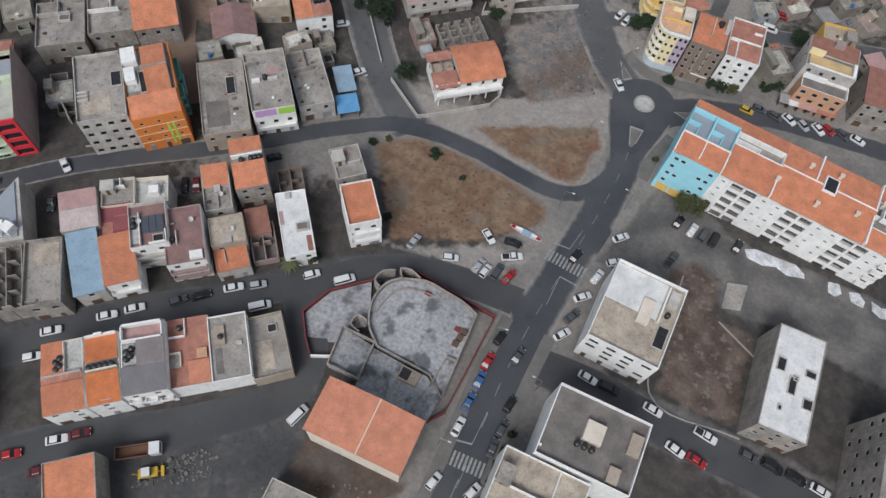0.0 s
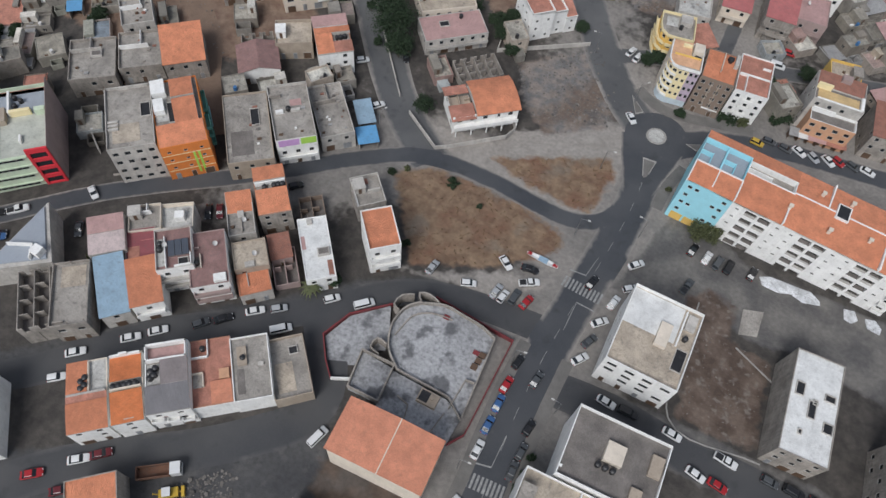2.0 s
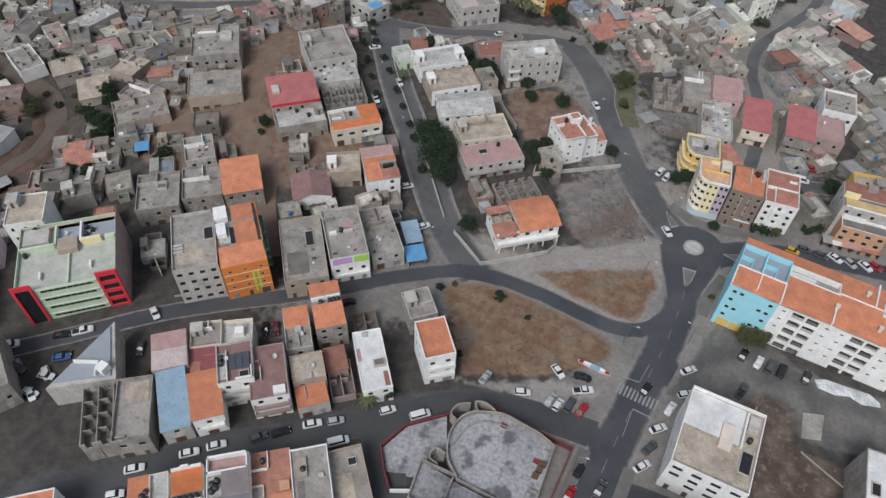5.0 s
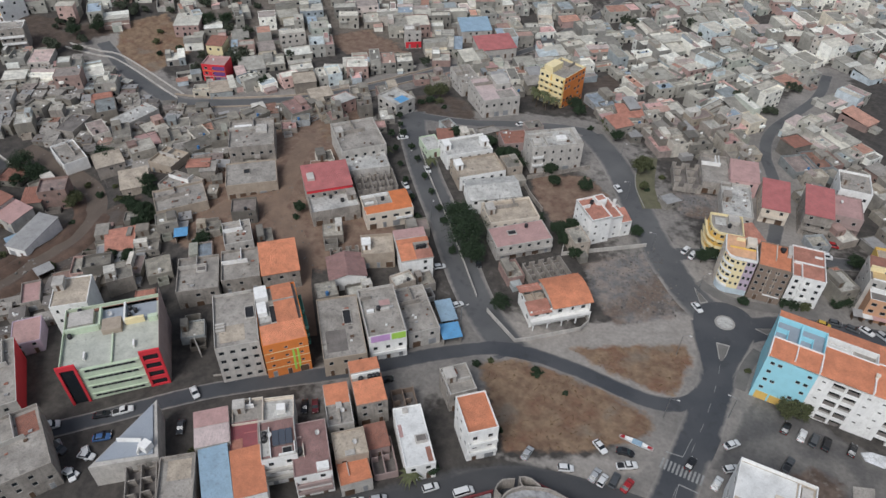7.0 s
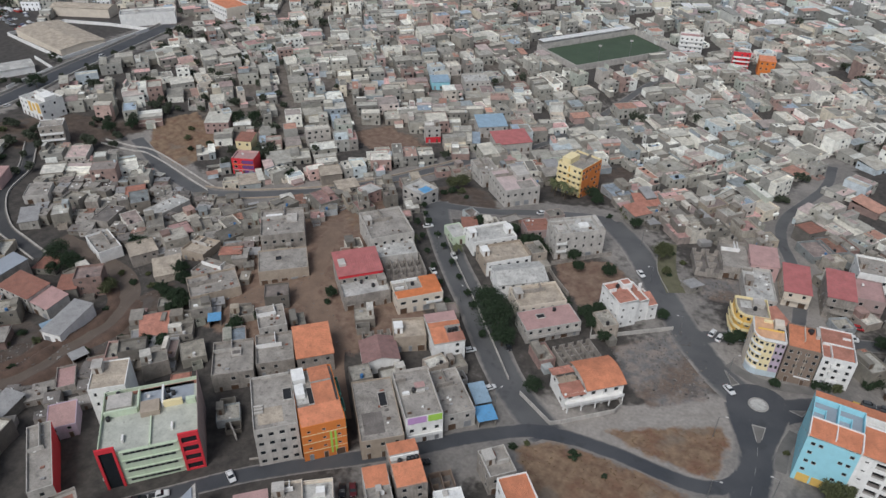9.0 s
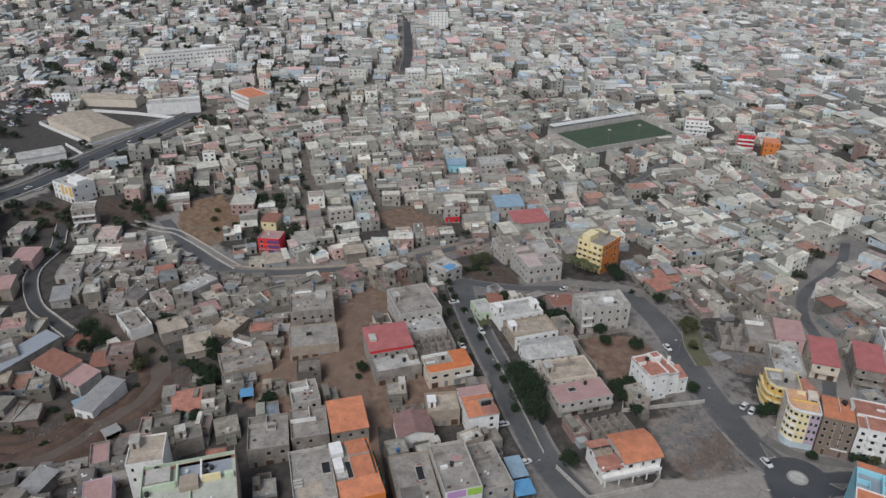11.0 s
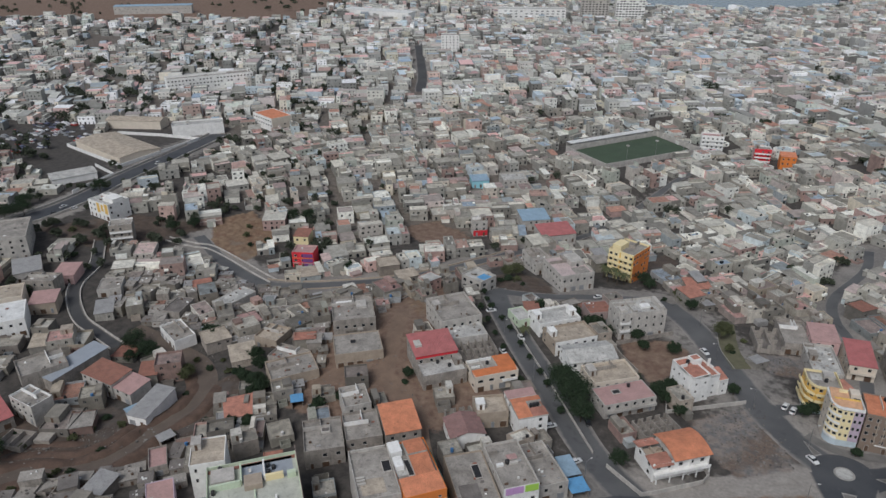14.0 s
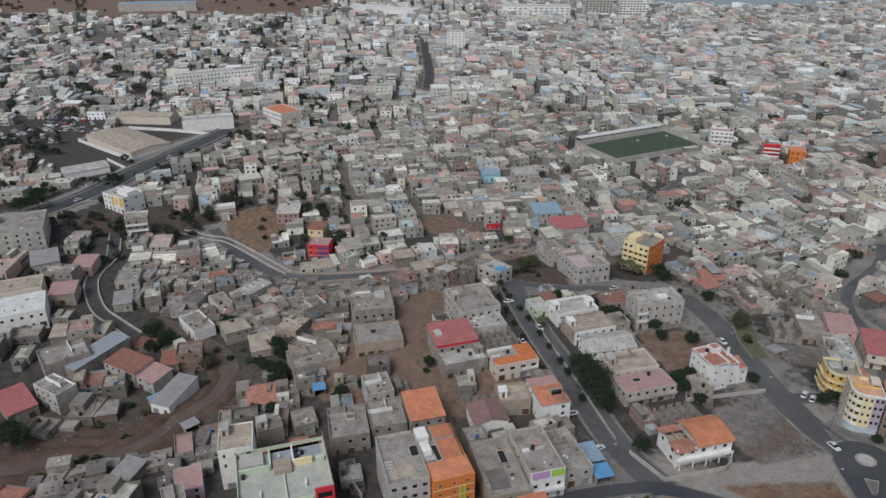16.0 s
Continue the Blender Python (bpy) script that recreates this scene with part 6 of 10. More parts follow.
def facet_block(x, y, rot, points, sides, h, storeys, roof, label, trim="white", extra=(), par=0.8, size=(9.0, 10.0)):
    """A flat block on a many-sided plan. sides: for each edge its paint, window columns, window width and height, and bands (B) or balconies (P)."""
    z0 = float(ground(x, y)) - 0.2
    e = thing("apartment_house", pose(x, y, z0, 0, 0, rot), label, "apartment house")
    TAKEN.append((x, y, size[0] / 2 + 0.8, size[1] / 2 + 0.8, rot))
    sh = (h - par) / storeys
    for (ax, ay), (bx, by), (mat, n, ww, wh, kind) in zip(points, points[1:] + points[:1], sides):
        length = math.hypot(bx - ax, by - ay)
        way = ((bx - ax) / length, (by - ay) / length)
        g = Geo()
        if n:
            xs = [length * (i + 0.5) / n - ww / 2 for i in range(n)]
            zs = [sh * k + 1.05 for k in range(storeys)]
            pierced(g, (ax, ay), way, length, -2, h, xs, ww, zs, wh, {(i, 0) for i in range(n)})
            for q in xs:
                for zz in zs[1:]:
                    put_window(e, (ax, ay), way, q, zz, ww, wh, M_FRAME)
        else:
            g.face([(ax, ay, -2), (bx, by, -2), (bx, by, h), (ax, ay, h)])
        part("wall", g, WALL[mat], e)
        nx, ny = way[1], -way[0]
        for k in range(1, storeys):
            if kind in "BP":
                out, low, up = (0.16, sh * k - 0.25, sh * k + 0.55) if kind == "B" else (1.0, sh * k - 0.15, sh * k + 0.9)
                b = Geo()
                b.prism([(ax + nx * 0.015, ay + ny * 0.015), (ax + nx * out, ay + ny * out), (bx + nx * out, by + ny * out), (bx + nx * 0.015, by + ny * 0.015)], low, up if kind == "B" else low + 0.15)
                if kind == "P":
                    b.prism([(ax + nx * (out - 0.12), ay + ny * (out - 0.12)), (ax + nx * out, ay + ny * out), (bx + nx * out, by + ny * out), (bx + nx * (out - 0.12), by + ny * (out - 0.12))], low + 0.15, up)
                part("balcony" if kind == "P" else "facade_band", b, WALL[trim], e)
        b = Geo()
        b.prism([(ax + nx * 0.05, ay + ny * 0.05), (bx + nx * 0.05, by + ny * 0.05), (bx - nx * 0.2, by - ny * 0.2), (ax - nx * 0.2, ay - ny * 0.2)][::-1], h - par, h + 0.05)
        part("parapet", b, WALL[trim], e)
        if kind != "-":
            b = Geo()
            b.prism([(ax + nx * 0.06, ay + ny * 0.06), (ax + nx * 0.01, ay + ny * 0.01), (bx + nx * 0.01, by + ny * 0.01), (bx + nx * 0.06, by + ny * 0.06)], 0.1, sh - 0.3)
            part("ground_floor", b, WALL["pale_blue"], e)
    g = Geo()
    g.prism(points, h - par - 0.25, h - par)
    top = part("roof", g, ROOF[roof], e)
    fitted(top, size[0], size[1], h - par, extra)
    return e


facet_block(3.9, 155.1, 9.3, [(-4.5, -1.6), (-4.0, -3.2), (-3.0, -4.4), (-1.4, -5.05), (1.7, -5.05), (4.5, -5.05), (4.5, 5.05), (-4.5, 5.05)],
            [("lemon", 1, 1.1, 1.1, "B"), ("lemon", 1, 1.1, 1.1, "B"), ("lemon", 1, 1.2, 1.1, "B"), ("lemon", 2, 0.8, 1.1, " "), ("lilac", 2, 0.9, 1.3, " "), ("lilac", 0, 0, 0, "-"), ("cream", 0, 0, 0, "-"), ("cream", 2, 1.0, 1.1, "-")],
            14.5, 5, "beige", "pale yellow and lilac apartment house with a banded round corner", "white", [("tile", 0.0, 0.1, 0.98, 0.34, 0.3, 0.9, "peach"), ("tile", 0.0, 0.46, 0.62, 0.5, 0.9, 1.5, "peach"), ("box", 0.66, 0.6, 0.32, 0.36, 2.0, "cream"), ("box", 0.1, 0.42, 0.86, 0.04, 1.3, "yellow"), ("box", 0.3, 0.75, 0.28, 0.08, 2.0, "lemon"), ("tank", 0.8, 0.5), ("tank", 0.9, 0.48)])
facet_block(-1.9, 169.6, 12, [(-5.0, -0.5), (-4.4, -3.0), (-2.6, -4.8), (0.0, -5.05), (5.0, -5.05), (5.0, 5.05), (-5.0, 5.05)],
            [("yellow", 1, 1.2, 1.2, "P"), ("yellow", 1, 1.2, 1.2, "P"), ("yellow", 1, 1.2, 1.2, "P"), ("yellow", 2, 0.9, 1.0, " "), ("yellow", 0, 0, 0, "-"), ("cream", 0, 0, 0, "-"), ("yellow", 2, 0.9, 1.0, "P")],
            11.0, 4, "slab", "yellow apartment house with curved cream balconies and a grey roof", "lemon", [("box", 0.55, 0.6, 0.4, 0.35, 1.4, "pale"), ("patch", 0.1, 0.5, 0.4, 0.4, "pale"), ("tank", 0.6, 0.45)])


# ---- unfinished shells and sheds ----
shell(-98.4, 14.8, 6.6, 14.0, 41.9, 7.5, "unfinished block building with open roofless rooms", 2, 4)
shell(-47.9, 131.2, 12.9, 8.5, 45, 3.6, "roofless grey block house with many small rooms", 4, 3)
shell(-116.6, 142.7, 14.2, 12.0, 41.7, 4.0, "grid of roofless grey block rooms", 5, 3)
shell(-19.9, 202.7, 9.9, 13.5, 16, 3.6, "low roofless block house", 2, 3)
shell(-58.6, 49.0, 5.6, 9.5, 41, 2.6, "dark roofless ruin between houses", 2, 2, "rose")
shell(-62.5, 66.5, 6.0, 7.0, 41, 2.4, "burnt-out roofless yard rooms", 2, 2, "brown")


def shed(x, y, w, d, rot, h, roof, label):
    z0 = float(ground(x, y))
    e = thing("shed", pose(x, y, z0, 0, 0, rot), label, "shed")
    TAKEN.append((x, y, w / 2 + 0.5, d / 2 + 0.5, rot))
    g = Geo()
    for sx in (-1, 1):
        g.box(sx * (w / 2 - 0.2) - 0.08, -d / 2, -1, sx * (w / 2 - 0.2) + 0.08, d / 2, h)
    g.box(-w / 2 + 0.12, d / 2 - 0.16, -1, w / 2 - 0.12, d / 2, h)
    part("wall", g, WALL["grey"], e)
    g = Geo()
    g.box(-w / 2 - 0.2, -d / 2 - 0.4, h, w / 2 + 0.2, d / 2 + 0.2, h + 0.08)
    part("roof", g, ROOF[roof], e)


shed(-67.7, 100.6, 4.6, 8.0, 41, 3.0, "blue", "lean-to stall with a pale blue sheet roof")
shed(-62.9, 93.9, 5.3, 5.3, 40, 3.0, "skyblue", "market stall with a bright blue sheet roof")
shed(-161, 93, 4, 4, 40, 3.0, "skyblue", "small shelter with a blue tarpaulin roof")
shed(-214, 70, 6, 5, 70, 2.8, "blue", "small yard shelter with a blue sheet roof")
shed(-192, 63, 5, 4, 70, 2.6, "tin", "scrap-built shelter with a metal roof")


# ---- grey wedge-shaped house ----
def wedge_house():
    p = [(-113.5, 14.1), (-101.8, 23.4), (-113.2, 35.0)]
    z = float(ground(*p[0]))
    e = thing("house", pose(0, 0, 0), "wedge-shaped pale house with a grey metal roof and white terrace", "house")
    TAKEN.append((-109.5, 24, 6, 8, 42))
    g = Geo()
    g.prism(p, z - 1.5, z + 7.6)
    part("wall", g, WALL["pale"], e)
    g = Geo()
    q = [(-113.0, 16.0), (-103.2, 23.4), (-112.9, 33.5)]
    g.prism(q, z + 7.6, z + 8.0)
    part("roof", g, ROOF["steel"], e)
    wall_path([(-112.5, 22.0), (-107.5, 24.5), (-105.8, 21.5)], 9.3, 0.25, WALL["white"], "terrace_wall", "", z=z, parent=e, sink=-7.7)
    g = Geo()
    g.box(-106.4, 22.6, z + 8, -104.2, 24.8, z + 10)
    part("stair_head", g, WALL["white"], e)
    for i in range(4):
        put_window(e, p[0], (0.783, 0.622), 1.8 + i * 3.1, z + 4.6, 1.2, 1.2, M_FRAME)


wedge_house()


# ---- long apartment block with blue and white parts ----
def long_block():
    x, y, w, d, rot, h = 44.5, 119.0, 56.0, 18.0, -3.0, 16.0
    z = float(ground(17, 112))
    e = thing("apartment_block", pose(x, y, z, 0, 0, rot), "long white and sky-blue apartment block with orange clay roofs", "apartment block")
    TAKEN.append((x, y, w / 2 + 1, d / 2 + 1, rot))
    a, b, cut = w / 2, d / 2, -w / 2 + 12.0
    floors = [0.9 + 3.1 * k for k in range(5)]
    g = Geo()
    for start, way, length, xs in (((-a, -b), (1, 0), 12.0, [1.2, 3.0, 8.2, 10.0]), ((-a, b), (0, -1), d, [2.0, 6.0, 10.0, 14.5])):
        shut = {(i, 0) for i in range(4)} | {(1, 1), (1, 3), (2, 2), (2, 4)}
        pierced(g, start, way, length, -3, h, xs, 1.1, floors, 1.1, shut)
        for i, q in enumerate(xs):
            for k, zz in enumerate(floors):
                if (i, k) not in shut:
                    put_window(e, start, way, q, zz, 1.1, 1.1, M_FRAME)
    g.face([(cut, b, -3), (-a, b, -3), (-a, b, h), (cut, b, h)])
    part("blue_wall", g, WALL["blue"], e)
    # white front: bays of plain wall with slits, of deep loggias, and of projecting balconies
    bays = "SLLSSLLSSLLSB"
    bw = (a - cut) / len(bays)
    g = Geo()
    for i, kind in enumerate(bays):
        start = (cut + i * bw, -b)
        if kind == "L":
            pierced(g, start, (1, 0), bw, -3, h, [0.3], bw - 0.6, [z0 - 0.1 for z0 in floors], 1.9, set(), deep=1.3)
            for k, zz in enumerate(floors):
                q = Geo()
                q.box(start[0] + 0.3, -b + 1.3, zz - 0.1, start[0] + bw - 0.3, -b + 1.36, zz + 1.8)
                part("loggia_window", q, M_GLASS, e)
                # Floor slab coloured dark to put the recess's shade into the loggia.
                q = Geo()
                q.box(start[0] + 0.31, -b + 0.14, zz - 0.12, start[0] + bw - 0.31, -b + 1.29, zz - 0.05)
                part("loggia_floor", q, ROOF["dark"], e)
                if k and (i + k) % 3:
                    q = Geo()
                    q.box(start[0] + 0.35, -b + 0.06, zz - 0.05, start[0] + bw - 0.35, -b + 0.12, zz + 0.5 + 0.3 * ((i + k) % 2))
                    part("loggia_rail", q, WALL["pale"] if (i + k) % 2 else M_FRAME, e)
        else:
            ww, wh = (0.9, 0.55) if kind == "S" else (1.5, 1.5)
            shut = {(0, 0)}
            pierced(g, start, (1, 0), bw, -3, h, [(bw - ww) / 2], ww, [z0 + (0.6 if kind == "S" else 0.1) for z0 in floors], wh, shut)
            for k, zz in enumerate(floors):
                if k:
                    put_window(e, start, (1, 0), (bw - ww) / 2, zz + (0.6 if kind == "S" else 0.1), ww, wh, M_FRAME)
                if k and kind == "B":
                    q, z0, mx = Geo(), zz - 0.9, start[0] + bw / 2
                    q.box(mx - 1.35, -b - 0.95, z0 - 0.14, mx + 1.35, -b - 0.02, z0)
                    q.box(mx - 1.35, -b - 0.95, z0, mx + 1.35, -b - 0.83, z0 + 0.95)
                    q.box(mx - 1.35, -b - 0.83, z0, mx - 1.23, -b - 0.02, z0 + 0.95)
                    q.box(mx + 1.23, -b - 0.83, z0, mx + 1.35, -b - 0.02, z0 + 0.95)
                    part("balcony", q, WALL["white"], e)
    xs = [2.0, 6.0, 10.0, 14.5]
    pierced(g, (a, -b), (0, 1), d, -3, h, xs, 1.2, floors, 1.2, set())
    for q in xs:
        for zz in floors:
            put_window(e, (a, -b), (0, 1), q, zz, 1.2, 1.2, M_FRAME)
    g.face([(a, b, -3), (cut, b, -3), (cut, b, h), (a, b, h)])
    part("white_wall", g, WALL["white"], e)
    for x0, y0, x1, y1, z1 in ((-a + 0.3, -b + 6.0, cut, -b + 6.3, 1.25), (cut, -b + 8.9, cut + 12, -b + 9.2, 1.6), (cut + 12, 0.3, a - 9, 0.6, 1.7), (cut - 6, -b + 1.0, cut - 5.75, -b + 6.0, 1.2), (cut + 20, 0.6, cut + 20.3, b - 0.5, 1.6), (a - 9.3, -b + 0.3, a - 9.0, b - 0.3, 1.3)):
        g = Geo()
        g.box(x0, y0, h - 0.2, x1, y1, h + z1)
        part("ridge_coping", g, WALL["white"], e)
    # roof planes fall from the middle to both long sides, with terraces let in
    ridge = 0.4
    spans = [(-a, cut, -b, -b + 6.2), (-a, cut, b - 3.5, b), (cut, cut + 12, -b, b - 10.5 + 1.6), (cut, cut + 12, b - 4.5, b), (cut + 12, a - 9, -b, ridge), (cut + 12, a - 9, ridge + 0.02, b), (a - 9, a, -b, -b + 5), (a - 9, a, b - 5, b)]
    for x0, x1, y0, y1 in spans:
        g = Geo()
        lo, hi = (h, h + min(1.5, (y1 - y0) * 0.16))
        za, zb = (lo, hi) if y0 < -b + 1 else (hi, lo)
        g.v += [(x0, y0, za), (x1, y0, za), (x1, y1, zb), (x0, y1, zb), (x0, y0, h - 0.4), (x1, y0, h - 0.4), (x1, y1, h - 0.4), (x0, y1, h - 0.4)]
        g.f += [(0, 1, 2, 3), (4, 5, 1, 0), (5, 6, 2, 1), (6, 7, 3, 2), (7, 4, 0, 3)]
        g.m += [0, 1, 1, 1, 1]
        part("roof", g, [ROOF["tile"], WALL["white"]], e)
    for x0, x1, y0, y1, mat in ((-a, cut - 6, -b + 6.2, b - 3.5, WALL["blue"]), (cut - 6, cut, -b + 6.2, b - 3.5, WALL["blue"]), (cut, cut + 12, b - 8.9, b - 4.5, WALL["white"]), (a - 9, a, -b + 5, b - 5, WALL["white"])):
        g = Geo()
        g.box(x0, y0, h - 1.2, x1, y1, h - 0.9)
        part("terrace_floor", g, ROOF["steel"] if mat is WALL["blue"] else ROOF["slab"], e)
        g = Geo()
        for p, q, r, s in ((x0, y0, x1, y0 + 0.2), (x0, y1 - 0.2, x1, y1), (x0, y0 + 0.2, x0 + 0.2, y1 - 0.2), (x1 - 0.2, y0 + 0.2, x1, y1 - 0.2)):
            g.box(p, q, h - 0.9, r, s, h + 0.9)
        mx = (x0 + x1) / 2
        g.box(mx, y0 + 0.2, h - 0.9, mx + 0.18, y0 + (y1 - y0) * 0.55, h + 0.6)
        g.box(x0 + 0.2, (y0 + y1) / 2, h - 0.9, mx, (y0 + y1) / 2 + 0.18, h + 0.6)
        part("terrace_wall", g, mat, e)
    for q in (-a + 0.1, cut, cut + 12, a - 9):
        g = Geo()
        g.box(q - 0.15, -b - 0.05, h - 0.3, q + 0.15, -b + 6.3, h + 1.15)
        part("ridge_coping", g, WALL["white"], e)
    for q, r in ((2, 4), (9, 5), (15, -3), (-4, -4), (20, 3), (6, -5.5)):
        g = Geo()
        g.box(q - 0.35, r - 0.35, h, q + 0.35, r + 0.35, h + 2.0)
        g.box(q - 0.5, r - 0.5, h + 2.0, q + 0.5, r + 0.5, h + 2.12)
        part("chimney", g, WALL["cream"], e)
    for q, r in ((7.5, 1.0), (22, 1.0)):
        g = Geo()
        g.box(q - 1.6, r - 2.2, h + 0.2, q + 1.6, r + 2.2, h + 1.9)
        # Black lid imitates the unlit inside of the shaft.
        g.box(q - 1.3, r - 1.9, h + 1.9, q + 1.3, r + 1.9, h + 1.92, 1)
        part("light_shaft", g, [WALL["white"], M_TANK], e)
    for q in (-a + 2.5, -a + 6.0, -a + 9.5):
        g = Geo()
        g.box(q - 1.5, -b - 0.12, 0.2, q + 1.5, -b - 0.03, 2.9)
        part("shop_front", g, WALL["yellow"], e)


long_block()


# ---- hall with a terracotta roof, beside the burnt slab ----
def hall():
    x, y, w, d, rot, h = -16.3, 21.6, 19.7, 10.4, 2.6, 12.6
    z = float(ground(x, y))
    e = thing("hall", pose(x, y, z, 0, 0, rot), "cream-walled hall with a broad terracotta roof in four planes", "hall")
    TAKEN.append((x, y, w / 2 + 1, d / 2 + 1, rot))
    a, b = w / 2, d / 2
    g = Geo()
    g.box(-a, -b, -2, a, b, h)
    part("wall", g, WALL["cream"], e)
    cuts = [(-a - 0.3, -5.6, 0.0, 0.8), (-5.6, 0.9, 0.8, 1.1), (0.9, 6.3, 1.1, 0.5), (6.3, a + 0.3, 0.5, 0.1)]
    for x0, x1, z0, z1 in cuts:
        g = Geo()
        g.v += [(x0, -b - 0.3, h + z0 * 0.4), (x1, -b - 0.3, h + z1 * 0.4), (x1, b + 0.3, h + z1 + 0.5), (x0, b + 0.3, h + z0 + 0.5)]
        g.v += [(p, q, h - 0.15) for p, q, r in g.v[:4]]
        g.f += [(0, 1, 2, 3), (7, 6, 5, 4), (0, 4, 5, 1), (1, 5, 6, 2), (2, 6, 7, 3), (3, 7, 4, 0)]
        g.m += [0] * 6
        part("roof", g, ROOF["tile3"], e)
    g = Geo()
    g.v += [(0.8, -b - 0.32, h + 0.56), (1.0, -b - 0.32, h + 0.56), (1.0, b + 0.3, h + 1.75), (0.8, b + 0.3, h + 1.75), (0.8, -b - 0.32, h), (1.0, -b - 0.32, h), (1.0, b + 0.3, h), (0.8, b + 0.3, h)]
    g.f += [(0, 1, 2, 3), (0, 4, 5, 1), (1, 5, 6, 2), (2, 6, 7, 3), (3, 7, 4, 0)]
    g.m += [0] * 5
    part("roof_coping", g, WALL["cream"], e)


hall()


def slab_ruin():
    z = float(ground(-17, 46)) + 2.6
    e = thing("ruin", pose(0, 0, 0), "roofless concrete storey with curved walls and a soot-stained floor", "ruin")
    TAKEN.append((-18, 44, 14, 13, 0))
    left = smooth_line([(-23.5, 39.1), (-27.3, 42.4), (-29.3, 47.5), (-28.6, 52.5), (-26.0, 55.4)], 1.2)
    top = smooth_line([(-26.0, 55.4), (-21, 57.4), (-16.3, 57.2), (-11.5, 56.8), (-7.7, 55.6)], 1.5)
    outline = left + top[1:] + [(-6.3, 35.7), (-10.8, 38.9)]
    g = Geo()
    g.prism(outline, z - 4.5, z)
    part("floor_slab", g, M_SOOT, e)
    wall_path(left, 1.5, 0.35, WALL["grey"], "curved_wall", "", z=z, parent=e, sink=0.02)
    wall_path(top, 1.1, 0.35, WALL["grey"], "street_wall", "", z=z, parent=e, sink=0.02)
    wall_path([(-7.7, 55.6), (-6.3, 35.7), (-10.8, 38.9), (-23.5, 39.1)], 0.9, 0.3, WALL["grey"], "parapet_wall", "", z=z, parent=e, sink=0.02)
    wall_path(smooth_line([(-28.4, 56.5), (-30.8, 55.0), (-31.4, 52.3), (-29.6, 51.4)], 1.0), 1.9, 0.3, WALL["grey"], "turret_wall", "", z=z - 1, parent=e, sink=2.0)
    wall_path(smooth_line([(-26.0, 55.4), (-27.6, 57.4), (-25.2, 58.2), (-22.6, 57.4)], 1.0), 1.9, 0.3, WALL["grey"], "turret_wall", "", z=z - 1, parent=e, sink=2.0)
    wall_path(smooth_line([(-28.1, 43.1), (-30.6, 43.4), (-31.0, 40.9), (-28.5, 40.2)], 1.0), 1.6, 0.3, WALL["grey"], "turret_wall", "", z=z - 1, parent=e, sink=2.0)
    g = Geo()
    g.prism([(-32.1, 39.4), (-30.7, 30.8), (-23.5, 31.0), (-24.3, 39.0)], z - 4.5, z - 0.3)
    part("floor_slab", g, M_SOOT, e)
    wall_path([(-32.1, 39.4), (-30.7, 30.8), (-23.5, 31.0), (-24.3, 39.6)], 1.4, 0.3, WALL["grey"], "room_wall", "", z=z - 0.3, closed=True, parent=e, sink=0.02)
    g = Geo()
    g.prism([(-24.0, 38.6), (-23.3, 27.6), (-6.8, 28.2), (-6.4, 36.5), (-11, 38.4)], z - 4.5, z - 0.15)
    part("floor_slab", g, M_SOOT, e)
    wall_path([(-11.2, 28.0), (-10.0, 35.5)], 0.25, 0.2, WALL["grey"], "kerb", "", z=z, parent=e, sink=0.2)
    for bx, by in ((-14.4, 36.5),):
        g = Geo()
        g.box(bx - 2.2, by - 1.5, z - 0.2, bx + 2.2, by + 1.5, z + 1.1)
        g.box(bx - 1.9, by - 1.2, z + 1.1, bx + 0.2, by + 1.2, z + 1.12, 1)
        g.tube(bx + 0.8, by + 0.3, z + 1.1, z + 1.7, 0.5, 0.5, 10, 0)
        part("water_cistern", g, [WALL["tan"], M_TANK], e)
    for bx, by in ((-19.5, 55.2), (-9.9, 50.8)):
        g = Geo()
        g.box(bx - 0.7, by - 0.5, z, bx + 0.7, by + 0.5, z + 0.4)
        part("red_crate", g, M_REDWALL, e)
    for i in range(3):
        g = Geo()
        g.box(-9.6 + 0.25 * i, 47.0 + 1.6 * i, z, -8.2 + 0.25 * i, 48.2 + 1.6 * i, z + 0.7)
        part("pallet", g, M_WOOD, e)
    g = Geo()
    g.prism([(-35.0, 31.4), (-38.0, 34.4), (-41.6, 39.0), (-39.2, 46.0), (-32.4, 52.6), (-29.6, 47.0), (-28.2, 42.6), (-32.4, 39.6), (-31.0, 33.2)], z - 5.0, z - 2.4)
    part("yard_floor", g, M_SOOT, e)
    wall_path(smooth_line([(-27.6, 46.0), (-26.4, 51.6), (-23.0, 54.4), (-18.0, 55.2)], 1.2), 0.5, 0.25, WALL["grey"], "inner_wall", "", z=z, parent=e, sink=0.02)
    wall_path([(-9.6, 36.6), (-9.2, 44.0), (-7.2, 44.2)], 1.0, 0.25, WALL["grey"], "inner_wall", "", z=z, parent=e, sink=0.02)
    wall_path([(-16.6, 29.0), (-17.6, 33.5), (-20.5, 34.2)], 0.4, 0.25, WALL["grey"], "inner_wall", "", z=z - 0.15, parent=e, sink=0.02)
    yard = wall_path([(-24.4, 59.8), (-8, 58.4), (-4.0, 58.2), (-4.3, 33.5), (-6.6, 30)], 1.6, 0.25, M_REDWALL, "boundary_wall", "maroon painted boundary wall round the ruin", category="wall")
    wall_path([(-35.2, 31.0), (-38.4, 34.2), (-42.0, 39.0), (-39.5, 46.2), (-32.2, 53.2)], 1.7, 0.3, M_REDWALL, "boundary_wall", "maroon boundary wall of the scrap yard", category="wall")
